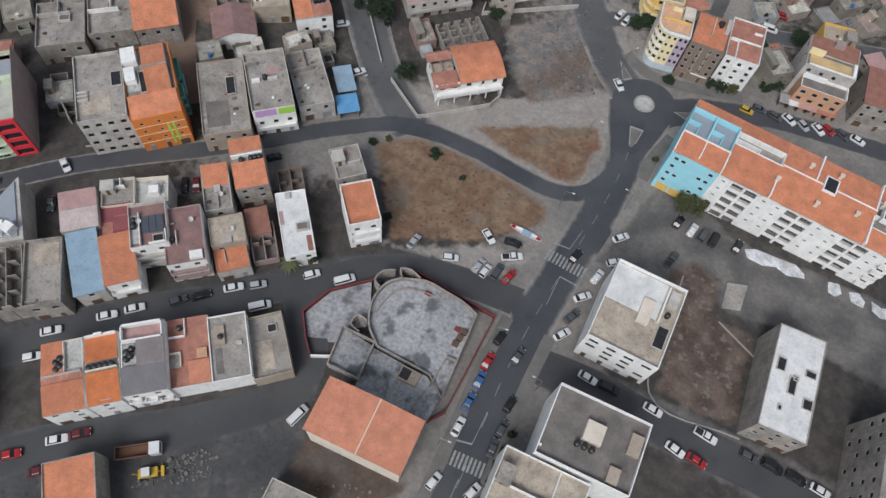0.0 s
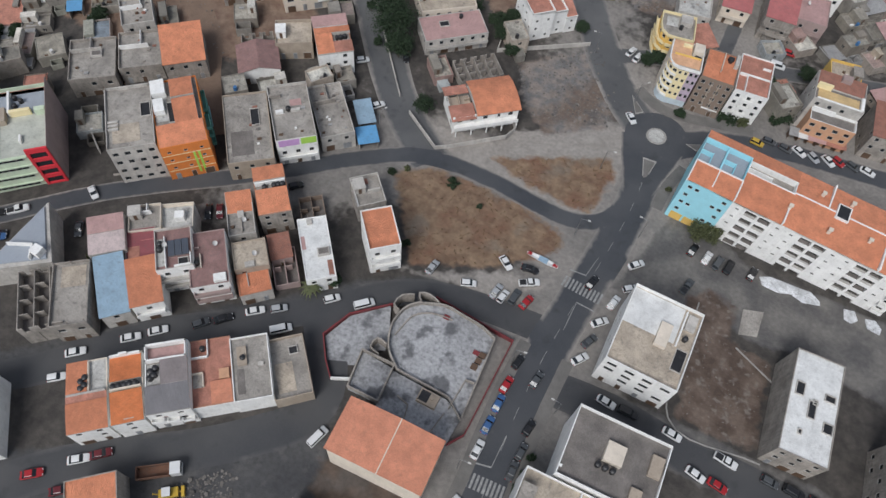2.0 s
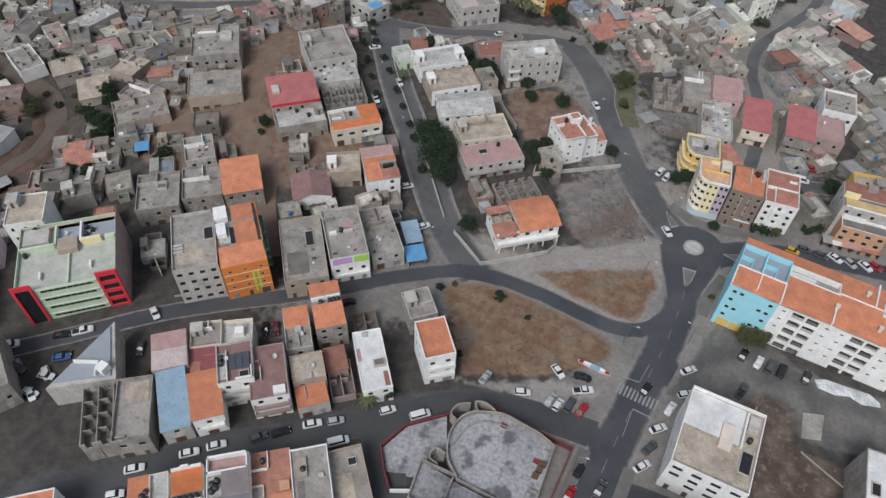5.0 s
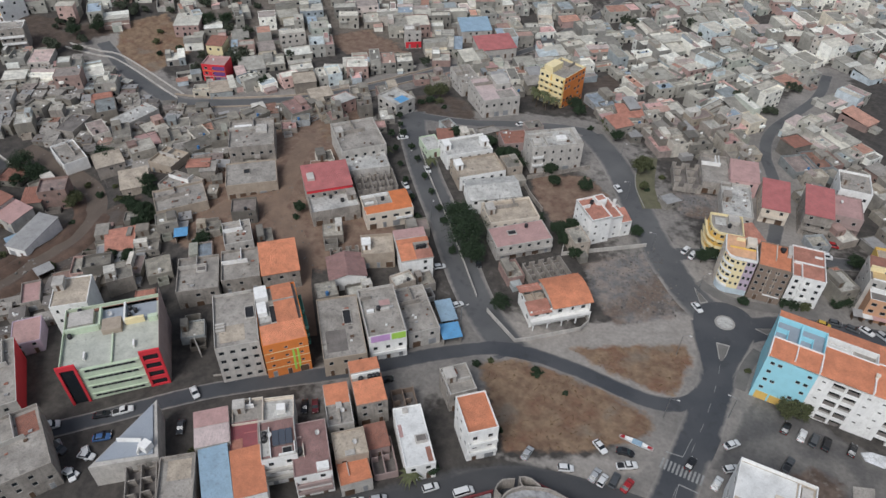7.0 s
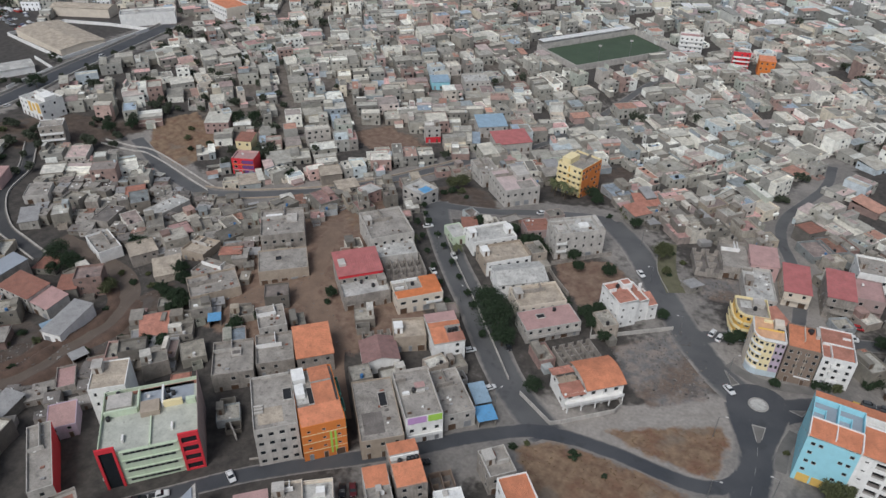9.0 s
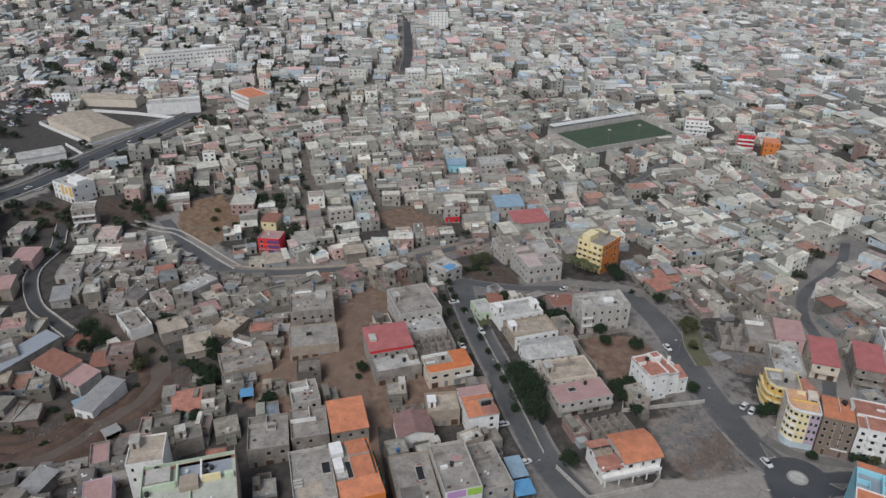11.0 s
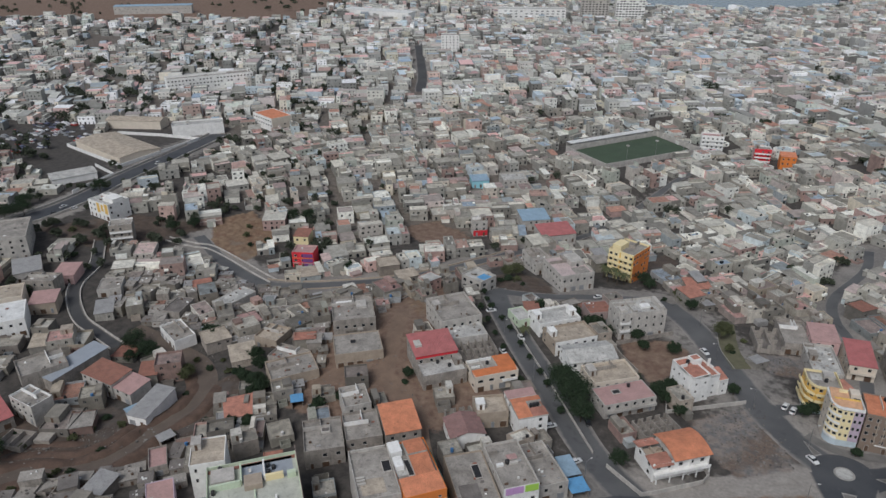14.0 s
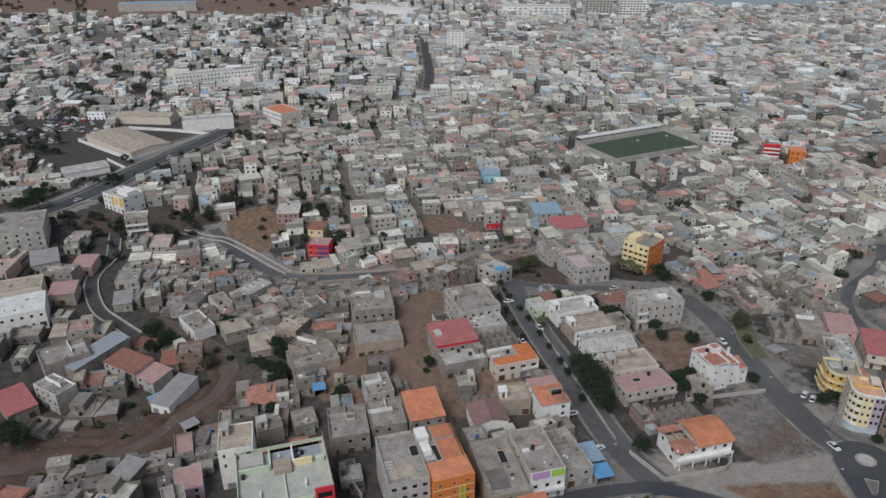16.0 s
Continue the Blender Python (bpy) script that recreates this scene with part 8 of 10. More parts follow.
def town_plots():
    """Where the houses of the wider town stand: crooked rows between the roads, lots and landmarks."""
    r = np.random.default_rng(11)
    plots = []
    for lo, hi, sx, sy, turn in ((0, 330, 9.2, 9.8, 0.0), (330, 620, 10.6, 11.2, 4.0), (620, 1050, 14.0, 15.2, -5.0), (1050, 1760, 16.4, 17.8, -9.0)):
        c, s = math.cos(radians(40 + turn)), math.sin(radians(40 + turn))
        n = int(2100 / sx)
        i, j = np.meshgrid(np.arange(-n, n), np.arange(-n, n))
        loose = 2.5 if lo < 330 else 1.6 if lo < 620 else 0.9
        u = i * sx + np.floor((i + 3 * (j // 6)) / 7) * (3.6 if lo < 330 else 5.0) + r.uniform(-loose, loose, i.shape)
        v = j * sy + np.floor((j + 3 * (i // 7)) / 2) * (1.6 if lo < 330 else 4.4) + r.uniform(-loose, loose, i.shape)
        bend = 9 * np.sin(v / 90.0) + 6 * np.sin(v / 37.0 + i * 0.4)
        x, y = TOWN_EDGE[0] + c * (u + bend) - s * v, TOWN_EDGE[1] + s * (u + bend) + c * v
        dx, dy = x - TOWN_EDGE[0], y - TOWN_EDGE[1]
        dist, off = np.hypot(dx, dy), np.degrees(np.arctan2(-dx, dy)) - 26.5
        ok = (dist >= lo) & (dist < hi) & (np.abs(off) < np.where(dist < 330, 50, 38)) & (dist > 60) & (r.random(x.shape) > 0.07)
        x, y, dist = x[ok], y[ok], dist[ok]
        keep = np.ones(len(x), bool)
        for poly in OPEN:
            keep &= ~inside(x, y, poly)
        for line, width, _ in ROADS:
            keep &= edge_distance(x, y, line) > width / 2 + (16 if line is HIGHWAY else 4.0 if line is PITCH_STREET else 5.2)
        for line, width in PATHS:
            keep &= edge_distance(x, y, line) > width / 2 + 5.5
        keep &= edge_distance(x, y, CANAL) > 9
        keep &= np.hypot(x - BAY[0], y - BAY[1]) > BAY[2] * 1.03
        for tx, ty, tw, td, rot in TAKEN:
            cc, ss = math.cos(radians(rot)), math.sin(radians(rot))
            a, b = (x - tx) * cc + (y - ty) * ss, -(x - tx) * ss + (y - ty) * cc
            keep &= ~((np.abs(a) < tw + 4.2) & (np.abs(b) < td + 4.2))
        brown = inside(x, y, EARTH_LOTS[6])
        keep &= ~(brown & (r.random(len(x)) > 0.12))
        side = np.degrees(np.arctan2(TOWN_EDGE[0] - x, y - TOWN_EDGE[1])) - 26.5
        keep &= ~((side > 6) & (dist > 560) & (r.random(len(x)) < np.clip((side - 4) / 30.0, 0, 0.28)))
        x, y, dist = x[keep], y[keep], dist[keep]
        m = len(x)
        big = min(sx / 9.3, 1.45)
        w, d = r.uniform(6.4, 11.2, m) * big, r.uniform(6.8, 12.0, m) * big
        odds = (0.30, 0.04, 0.01, 0.0) if lo < 330 else (0.46, 0.14, 0.03, 0.01) if lo < 620 else (0.72, 0.36, 0.16, 0.06)
        level = 1 + sum((r.random(m) < k).astype(int) for k in odds)
        h = 2.75 * level + r.uniform(0.1, 1.2, m)
        calm = 1.0 if lo < 330 else 0.6 if lo < 620 else 0.3
        rot = 40 + turn + r.normal(0, 8 * calm, m) + 22 * calm * np.sin(x / 61.0 + 1.3) * np.cos(y / 47.0)
        plots += list(zip(x, y, w, d, h, rot, level, dist))
    plots.sort(key=lambda p: p[7])
    return plots


def small_house(x, y, w, d, h, rot, level, seed):
    r = random.Random(seed)
    z = float(ground(x, y))
    kind = r.random()
    words = r.choice(("bare block", "grey rendered", "weathered concrete", "dusty painted"))
    e = thing("small_house", pose(x, y, z, 0, 0, rot), f"{words} hillside house, {('one', 'two', 'three', 'four')[level - 1]} storeys, flat roof", "house", "small town houses")
    g = Geo()
    sh = (h - 0.5) / level
    for side in "FRBL":
        st, way, length = side_frame(w, d, side)
        if side in "FL":
            xs, ww = openings(length, level, 3.0, 1.0)
            zs = [sh * k + 0.95 for k in range(level)]
            shut = {(i, k) for i in range(len(xs)) for k in range(level) if r.random() < (0.45 if side == "F" else 0.75)}
            pierced(g, st, way, length, -3, h, xs, ww, zs, 1.05, shut)
            for i, q in enumerate(xs):
                for k, zz in enumerate(zs):
                    if (i, k) not in shut:
                        put_pane(e, st, way, q, zz, ww, 1.05)
        else:
            g.face([(*st, -3), (st[0] + way[0] * length, st[1] + way[1] * length, -3), (st[0] + way[0] * length, st[1] + way[1] * length, h), (*st, h)])
    a, b, t = w / 2, d / 2, 0.18
    zr = h - r.choice((0.25, 0.6, 0.9))
    if r.random() < 0.22:
        part("wall", g, M_CITY_WALL_1, e)
        g, o, up = Geo(), 0.3, r.choice((0.5, 0.9, -0.6))
        g.v += [(-a - o, -b - o, h), (a + o, -b - o, h), (a + o, b + o, h + up), (-a - o, b + o, h + up)]
        g.v += [(p, q, k + 0.08) for p, q, k in g.v[:4]]
        g.f += [(4, 5, 6, 7), (3, 2, 1, 0), (0, 1, 5, 4), (1, 2, 6, 5), (2, 3, 7, 6), (3, 0, 4, 7)]
        g.m += [0] * 6
        part("roof", g, ROOF[r.choice(("tin", "tin", "pink", "tile2", "brick", "pale", "beige", "tin", "slab"))], e)
        return
    for p, q in (((-a, -b), (a, -b)), ((a, -b), (a, b)), ((a, b), (-a, b)), ((-a, b), (-a, -b))):
        pi, qi = ((math.copysign(a - t, k[0]), math.copysign(b - t, k[1])) for k in (p, q))
        g.face([(*p, h), (*q, h), (*qi, h), (*pi, h)])
        g.face([(*pi, h), (*qi, h), (*qi, zr), (*pi, zr)])
    part("wall", g, M_CITY_WALL_1, e)
    g = Geo()
    g.box(-a + t, -b + t, zr - 0.2, a - t, b - t, zr)
    top = part("roof", g, M_CITY_ROOF_1, e)
    for _ in range(r.choice((0, 1, 1, 2))):
        g = Geo()
        v, up, deep = r.choice((-1, 1)), r.uniform(1.6, 2.5), r.uniform(2.2, 4.6)
        x0 = r.uniform(-a, -0.1 * w)
        x1 = x0 + w * r.uniform(0.4, 0.75)
        y0, y1 = sorted((v * (b + 0.02), v * (b + deep)))
        if r.random() < 0.5:
            g.box(x0, y0, -3, x1, y1, up, 0)
        else:
            for q in ((x0, y0, x1, y0 + 0.18), (x0, y1 - 0.18, x1, y1), (x0, y0 + 0.18, x0 + 0.18, y1 - 0.18), (x1 - 0.18, y0 + 0.18, x1, y1 - 0.18)):
                g.box(q[0], q[1], -3, q[2], q[3], up)
        part("annex", g, r.choice((M_CITY_WALL_1, ROOF["tin"], M_CITY_WALL_1)), e)
    if kind < 0.6:
        g = Geo()
        q = r.choice((-1, 1))
        x0, x1 = sorted((q * (a - 0.2), q * (a - 0.2 - w * r.uniform(0.3, 0.55))))
        y0, up = r.uniform(-0.3, 0.1) * d, zr + r.choice((1.1, 2.2, 2.4))
        g.box(x0, y0, zr, x1, b - 0.2, up)
        if up > zr + 2:
            g.box((x0 + x1) / 2 - 0.4, y0 - 0.03, zr, (x0 + x1) / 2 + 0.4, y0, zr + 1.9, 1)
        part("roof_room", g, [M_CITY_WALL_1, M_WOOD], top)
    if kind > 0.4:
        g = Geo()
        px, py = r.uniform(-0.2, 0.2) * w, -0.35 * d
        g.tube(px, py, zr, zr + 1.2, 0.55, 0.5, 10)
        part("water_tank", g, r.choice((M_TANK, M_TANK, M_TANKB, M_DISH)), top)
    g = Geo()
    px, py, q = r.uniform(-0.35, 0.35) * w, r.uniform(-0.4, 0.4) * d, r.uniform(0.3, 0.8)
    g.prism([(px - q, py - q * 0.4), (px + q, py - q * 0.6), (px + q * 0.8, py + q * 0.5), (px - q * 0.9, py + q * 0.4)], zr, zr + r.uniform(0.2, 0.7))
    part("roof_clutter", g, r.choice((M_RUBBLE, ROOF["tin"], M_WOOD, WALL["white"])), top)


def put_pane(e, start, way, s, z, ww, wh):
    nx, ny = way[1], -way[0]
    m = Matrix(((way[0], -nx, 0, start[0] + way[0] * (s + ww / 2)), (way[1], -ny, 0, start[1] + way[1] * (s + ww / 2)), (0, 0, 1, z), (0, 0, 0, 1)))
    key = ("plain", round(ww, 2), round(wh, 2))
    if key not in PANES:
        g = Geo()
        g.box(-ww / 2, 0.16, 0, ww / 2, 0.2, wh, 0)
        g.box(-0.04, 0.12, 0, 0.04, 0.16, wh, 1)
        PANES[key] = g.mesh("window", [M_GLASS, M_FRAME])
    part("window", PANES[key], None, e, at=m)


def far_town(plots, name, label, walls, roofs):
    """The houses farther off as one mesh: each of one to three rooms or courts of uneven height, with parapets, roofs, windows and lean-tos."""
    r = random.Random(3)
    wall, roof = Geo(), Geo()

    def frame_of(x, y, rot):
        z = float(ground(x, y))
        c, s = math.cos(radians(rot)), math.sin(radians(rot))
        return lambda px, py, pz: (x + c * px - s * py, y + s * px + c * py, z + pz)

    def block(at, x0, y0, x1, y1, h, zr, tilt=None):
        """Four walls with a parapet round a roof or a court floor; tilt makes a lean-to roof."""
        t, k = 0.2, len(wall.v)
        rings = ((-3, 0), (h, 0)) + (() if tilt is not None else ((h, t), (zr, t)))
        for pz, q in rings:
            wall.v.extend([at(x0 + q, y0 + q, pz), at(x1 - q, y0 + q, pz), at(x1 - q, y1 - q, pz), at(x0 + q, y1 - q, pz)])
        for lev in range(len(rings) - 1):
            for i in range(4):
                j = (i + 1) % 4
                wall.f.append((k + lev * 4 + i, k + lev * 4 + j, k + lev * 4 + 4 + j, k + lev * 4 + 4 + i))
                wall.m.append(0)
        if tilt is not None:
            o = 0.25
            roof.face([at(x0 - o, y0 - o, h + 0.02), at(x1 + o, y0 - o, h + 0.02), at(x1 + o, y1 + o, h + tilt), at(x0 - o, y1 + o, h + tilt)])
        else:
            roof.face([at(x0 + t, y0 + t, zr), at(x1 - t, y0 + t, zr), at(x1 - t, y1 - t, zr), at(x0 + t, y1 - t, zr)])

    def lump(at, x0, y0, x1, y1, z0, z1, m):
        k = len(wall.v)
        wall.v.extend([at(x0, y0, z0), at(x1, y0, z0), at(x1, y1, z0), at(x0, y1, z0), at(x0, y0, z1), at(x1, y0, z1), at(x1, y1, z1), at(x0, y1, z1)])
        wall.f.extend([(k, k + 1, k + 5, k + 4), (k + 1, k + 2, k + 6, k + 5), (k + 2, k + 3, k + 7, k + 6), (k + 3, k, k + 4, k + 7), (k + 4, k + 5, k + 6, k + 7)])
        wall.m.extend([m] * 5)

    for x, y, w, d, h, rot, level, dist in plots:
        at = frame_of(x, y, rot)
        a, b = w / 2, d / 2
        cut = r.uniform(-0.2, 0.2)
        cells = [(-a, -b, a, b)]
        if r.random() < 0.72:
            cells = [(-a, -b, cut * w, b), (cut * w, -b, a, b)] if r.random() < 0.5 else [(-a, -b, a, cut * d), (-a, cut * d, a, b)]
            if r.random() < 0.3:
                x0, y0, x1, y1 = cells[1]
                m = y0 + (y1 - y0) * r.uniform(0.35, 0.65)
                cells[1:] = [(x0, y0, x1, m), (x0, m, x1, y1)]
        r.shuffle(cells)
        for k, (x0, y0, x1, y1) in enumerate(cells):
            hh, lv = h, level
            if k:
                kind = r.random()
                if kind < 0.24:
                    block(at, x0, y0, x1, y1, r.uniform(1.5, 2.3), 0.15)
                    continue
                lv = r.choice((level, max(1, level - 1), max(1, level - 1), level + (r.random() < 0.15)))
                hh = 2.75 * lv + r.uniform(-0.2, 1.2)
            if r.random() < (0.34 if lv == 1 else 0.14):
                block(at, x0, y0, x1, y1, hh, hh, (y1 - y0) * r.uniform(0.03, 0.14))
            else:
                zr = hh - r.choice((0.15, 0.3, 0.6, 0.9))
                block(at, x0, y0, x1, y1, hh, zr)
                for _ in range(r.choice((0, 1, 1, 2, 3)) if dist < 700 else r.choice((0, 0, 1))):
                    q, p, u, up = r.uniform(x0 + 0.7, x1 - 0.7), r.uniform(y0 + 0.7, y1 - 0.7), r.uniform(0.25, 0.75), r.uniform(0.3, 1.2)
                    lump(at, q - u, p - u * 0.7, q + u, p + u * 0.7, zr, zr + up, r.choice((0, 0, 0, 1)))
                if r.random() < 0.3:
                    q = x0 + (x1 - x0) * r.uniform(0.3, 0.6)
                    block(at, x0 + 0.1, y0 + (y1 - y0) * 0.4, q, y1 - 0.1, zr + 2.3, zr + 2.3 - r.choice((0.1, 0.3)))
            sh = (hh - 0.3) / lv
            if y0 == -b:
                n = max(1, int((x1 - x0) / 3.0))
                if lv > 1 and r.random() < 0.5:
                    for lev in range(1, lv):
                        q, p = sorted((r.uniform(x0, x1), r.uniform(x0, x1)))
                        lump(at, q, y0 - 1.0, max(p, q + 1.6), y0 - 0.02, sh * lev - 0.1, sh * lev + 0.85, 0)
                for lev in range(lv):
                    for i in range(n):
                        if r.random() < 0.72:
                            q, wd = x0 + (x1 - x0) * (i + r.uniform(0.35, 0.65)) / n, r.choice((0.4, 0.5, 0.7))
                            z0 = sh * lev + (0.9 if lev or r.random() < 0.5 else 0.05)
                            wall.face([at(q - wd, y0 - 0.04, z0), at(q + wd, y0 - 0.04, z0), at(q + wd, y0 - 0.04, sh * lev + 2.0), at(q - wd, y0 - 0.04, sh * lev + 2.0)], 1)
            if x0 == -a and r.random() < 0.6:
                for lev in range(lv):
                    q, wd = r.uniform(y0 + 0.8, y1 - 0.8), 0.45
                    wall.face([at(x0 - 0.04, q + wd, sh * lev + 0.9), at(x0 - 0.04, q - wd, sh * lev + 0.9), at(x0 - 0.04, q - wd, sh * lev + 1.9), at(x0 - 0.04, q + wd, sh * lev + 1.9)], 1)
        for _ in range(r.choice((0, 1, 1, 2)) if dist < 700 else r.choice((0, 0, 1))):
            q, p, up = r.uniform(-0.5, 0.5) * w, r.choice((-1, 1)) * (b + r.uniform(0.4, 1.6)), r.uniform(1.7, 2.6)
            u, v = r.uniform(1.2, 2.6), r.uniform(1.2, 2.2)
            block(at, q - u, p - v, q + u, p + v, up, up, 0.25) if r.random() < 0.6 else block(at, q - u, p - v, q + u, p + v, up, 0.2)
    e = tagged(part(name, wall, [walls, M_GLASS]), label, "houses", kind="stuff")
    part("roofs", roof, roofs, e)


def backyards():
    """Low houses and rooms crowded in between the street fronts."""
    r = random.Random(77)
    spots = []
    tries = 0
    while len(spots) < 125 and tries < 9000:
        tries += 1
        zone = r.choice(BACK_ZONES)
        xs, ys = [p[0] for p in zone], [p[1] for p in zone]
        x, y = r.uniform(min(xs), max(xs)), r.uniform(min(ys), max(ys))
        w, d = r.uniform(4.5, 8.5), r.uniform(4.5, 9.0)
        px, py = np.array(x), np.array(y)
        if not inside(px, py, zone) or any(inside(px, py, lot) for lot in GRASS_LOTS + RUBBLE_LOTS + [EARTH_LOTS[2], EARTH_LOTS[10]]):
            continue
        if any(float(edge_distance(px, py, l)) < k / 2 + 4.6 for l, k, _ in ROADS) or any(float(edge_distance(px, py, l)) < k / 2 + 2.6 for l, k in PATHS):
            continue
        clash = False
        for tx, ty, tw, td, rot in TAKEN:
            cc, ss = math.cos(radians(rot)), math.sin(radians(rot))
            a, b = (x - tx) * cc + (y - ty) * ss, -(x - tx) * ss + (y - ty) * cc
            if abs(a) < tw + w * 0.42 and abs(b) < td + d * 0.42:
                clash = True
                break
        if clash or any(math.hypot(x - q[0], y - q[1]) < 6.6 for q in spots):
            continue
        spots.append((x, y))
        two = r.random() < 0.2
        small_house(x, y, w, d, (5.6 if two else 2.7) + r.uniform(0, 0.7), 41 + r.gauss(0, 5), 2 if two else 1, 900 + len(spots))


def shack(x, y, w, d, h, rot, seed, plain=False):
    """A low block room with a lean-to sheet or slab roof held down by stones."""
    r = random.Random(seed)
    z = min(float(ground(x + a * w * 0.4, y + b * d * 0.4)) for a in (-1, 1) for b in (-1, 1))
    e = thing("shack", pose(x, y, z, 0, 0, rot), r.choice(("low grey block shack under a patched sheet roof", "small bare block room with a slab roof", "crowded hillside shack with a rusty roof")), "shack", "hillside shacks")
    TAKEN.append((x, y, w / 2, d / 2, rot))
    a, b, up = w / 2, d / 2, r.choice((0.0, 0.0, 0.35, 0.6, -0.4))
    g = Geo()
    g.v += [(-a, -b, -2.5), (a, -b, -2.5), (a, b, -2.5), (-a, b, -2.5), (-a, -b, h), (a, -b, h), (a, b, h + up), (-a, b, h + up)]
    for i in range(4):
        g.f.append((i, (i + 1) % 4, (i + 1) % 4 + 4, i + 4))
        g.m.append(0)
    for q in (-0.55, 0.35) if w > 5 else (-0.15,):
        tall = r.choice((0.75, 1.9))
        g.box(q * a - 0.4, -b - 0.05, 2.0 - tall, q * a + 0.4, -b - 0.01, 2.0, 1)
    part("wall", g, [WALL["grey"] if plain else r.choice((M_CITY_WALL_1, M_CITY_WALL_1, WALL["grey"], WALL["pale"])), M_WOOD], e)
    g, o = Geo(), r.choice((0.0, 0.15, 0.3))
    g.v += [(-a - o, -b - o, h), (a + o, -b - o, h), (a + o, b + o, h + up), (-a - o, b + o, h + up)]
    g.v += [(p, q, k + 0.1) for p, q, k in g.v[:4]]
    g.f += [(4, 5, 6, 7), (3, 2, 1, 0), (0, 1, 5, 4), (1, 2, 6, 5), (2, 3, 7, 6), (3, 0, 4, 7)]
    g.m += [0] * 6
    for _ in range(r.randint(2, 5)):
        p, q, k = r.uniform(-0.7, 0.7) * a, r.uniform(-0.7, 0.7) * b, r.uniform(0.12, 0.4)
        zz = h + up * (q + b) / d + 0.08
        g.box(p - k, q - k * 0.7, zz, p + k, q + k * 0.7, zz + r.uniform(0.15, 0.5), 1)
    # Plain shacks: dark roof colours stand in for shaded insides of roofless rooms.
    part("roof", g, [r.choice((ROOF["dark"], ROOF["dark"], ROOF["slab"])) if plain else r.choice((M_CITY_ROOF_1, M_CITY_ROOF_1, M_CITY_ROOF_1, ROOF["tin"], ROOF["slab"], ROOF["slab"], ROOF["dark"])), r.choice((M_RUBBLE, WALL["white"], M_WOOD))], e)


def shanty(zone, count, seed, turn, plain=False):
    """Shacks packed wall to wall between the larger houses of a slope."""
    r = random.Random(seed)
    made = tries = 0
    xs, ys = [p[0] for p in zone], [p[1] for p in zone]
    while made < count and tries < 12000:
        tries += 1
        x, y = r.uniform(min(xs), max(xs)), r.uniform(min(ys), max(ys))
        w, d = r.uniform(3.2, 7.0), r.uniform(3.2, 6.5)
        px, py = np.array(x), np.array(y)
        if not inside(px, py, zone) or any(float(edge_distance(px, py, l)) < k / 2 + 2.6 for l, k in PATHS) or float(edge_distance(px, py, CANAL_ROAD)) < 6.5:
            continue
        if any(abs((x - tx) * math.cos(radians(k)) + (y - ty) * math.sin(radians(k))) < tw + w * 0.36 and abs(-(x - tx) * math.sin(radians(k)) + (y - ty) * math.cos(radians(k))) < td + d * 0.36 for tx, ty, tw, td, k in TAKEN):
            continue
        made += 1
        shack(x, y, w, d, r.uniform(2.2, 3.3) + (2.2 if r.random() < 0.08 else 0), turn + r.gauss(0, 9), seed * 1000 + made, plain)


BACK_ZONES = [[(-64, 224), (-30, 218), (4, 222), (0, 246), (-62, 248)], [(-152, 226), (-136, 230), (-124, 240), (-100, 236), (-92, 262), (-130, 262), (-150, 250)], [(-185, 60), (-112, 58), (-70, 88), (-66, 118), (-120, 182), (-140, 214), (-168, 226), (-196, 180), (-186, 120)], [(-66, 104), (-78, 120), (-128, 182), (-112, 200), (-74, 208), (-66, 190), (-80, 168), (-62, 146), (-44, 150), (-38, 128), (-50, 108)],
              [(20, 150), (60, 160), (78, 215), (30, 228), (-20, 214), (-30, 190), (-4, 176)]]
backyards()
PLOTS = town_plots()
TAKEN += [(float(q[0]), float(q[1]), float(q[2]) / 2, float(q[3]) / 2, float(q[5])) for q in PLOTS if q[7] < 420 and q[0] < -150 and q[1] < 190]
shanty([(-306, 136), (-299, 168), (-271, 173), (-231, 167), (-197, 164), (-190, 150), (-196, 128), (-215, 119), (-233, 119), (-255, 116), (-279, 116)], 84, 31, 30)
shanty([(-192, 150), (-186, 118), (-168, 94), (-160, 98), (-166, 116), (-176, 132)], 14, 32, 40)
shanty([(-214, 30), (-190, 50), (-176, 66), (-166, 56), (-180, 34), (-186, 10), (-215, 5)], 26, 33, 42, True)
NEAR = 148
for i, (x, y, w, d, h, rot, level, dist) in enumerate(PLOTS[:NEAR]):
    small_house(float(x), float(y), float(w), float(d), float(h), float(rot), int(level), i)
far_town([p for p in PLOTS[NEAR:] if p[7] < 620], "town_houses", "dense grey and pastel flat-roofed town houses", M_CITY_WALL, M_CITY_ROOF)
far_town([p for p in PLOTS[NEAR:] if p[7] >= 620], "distant_town_houses", "distant crowded town of pale, haze-tinted block houses", M_FAR_WALL, M_FAR_ROOF)


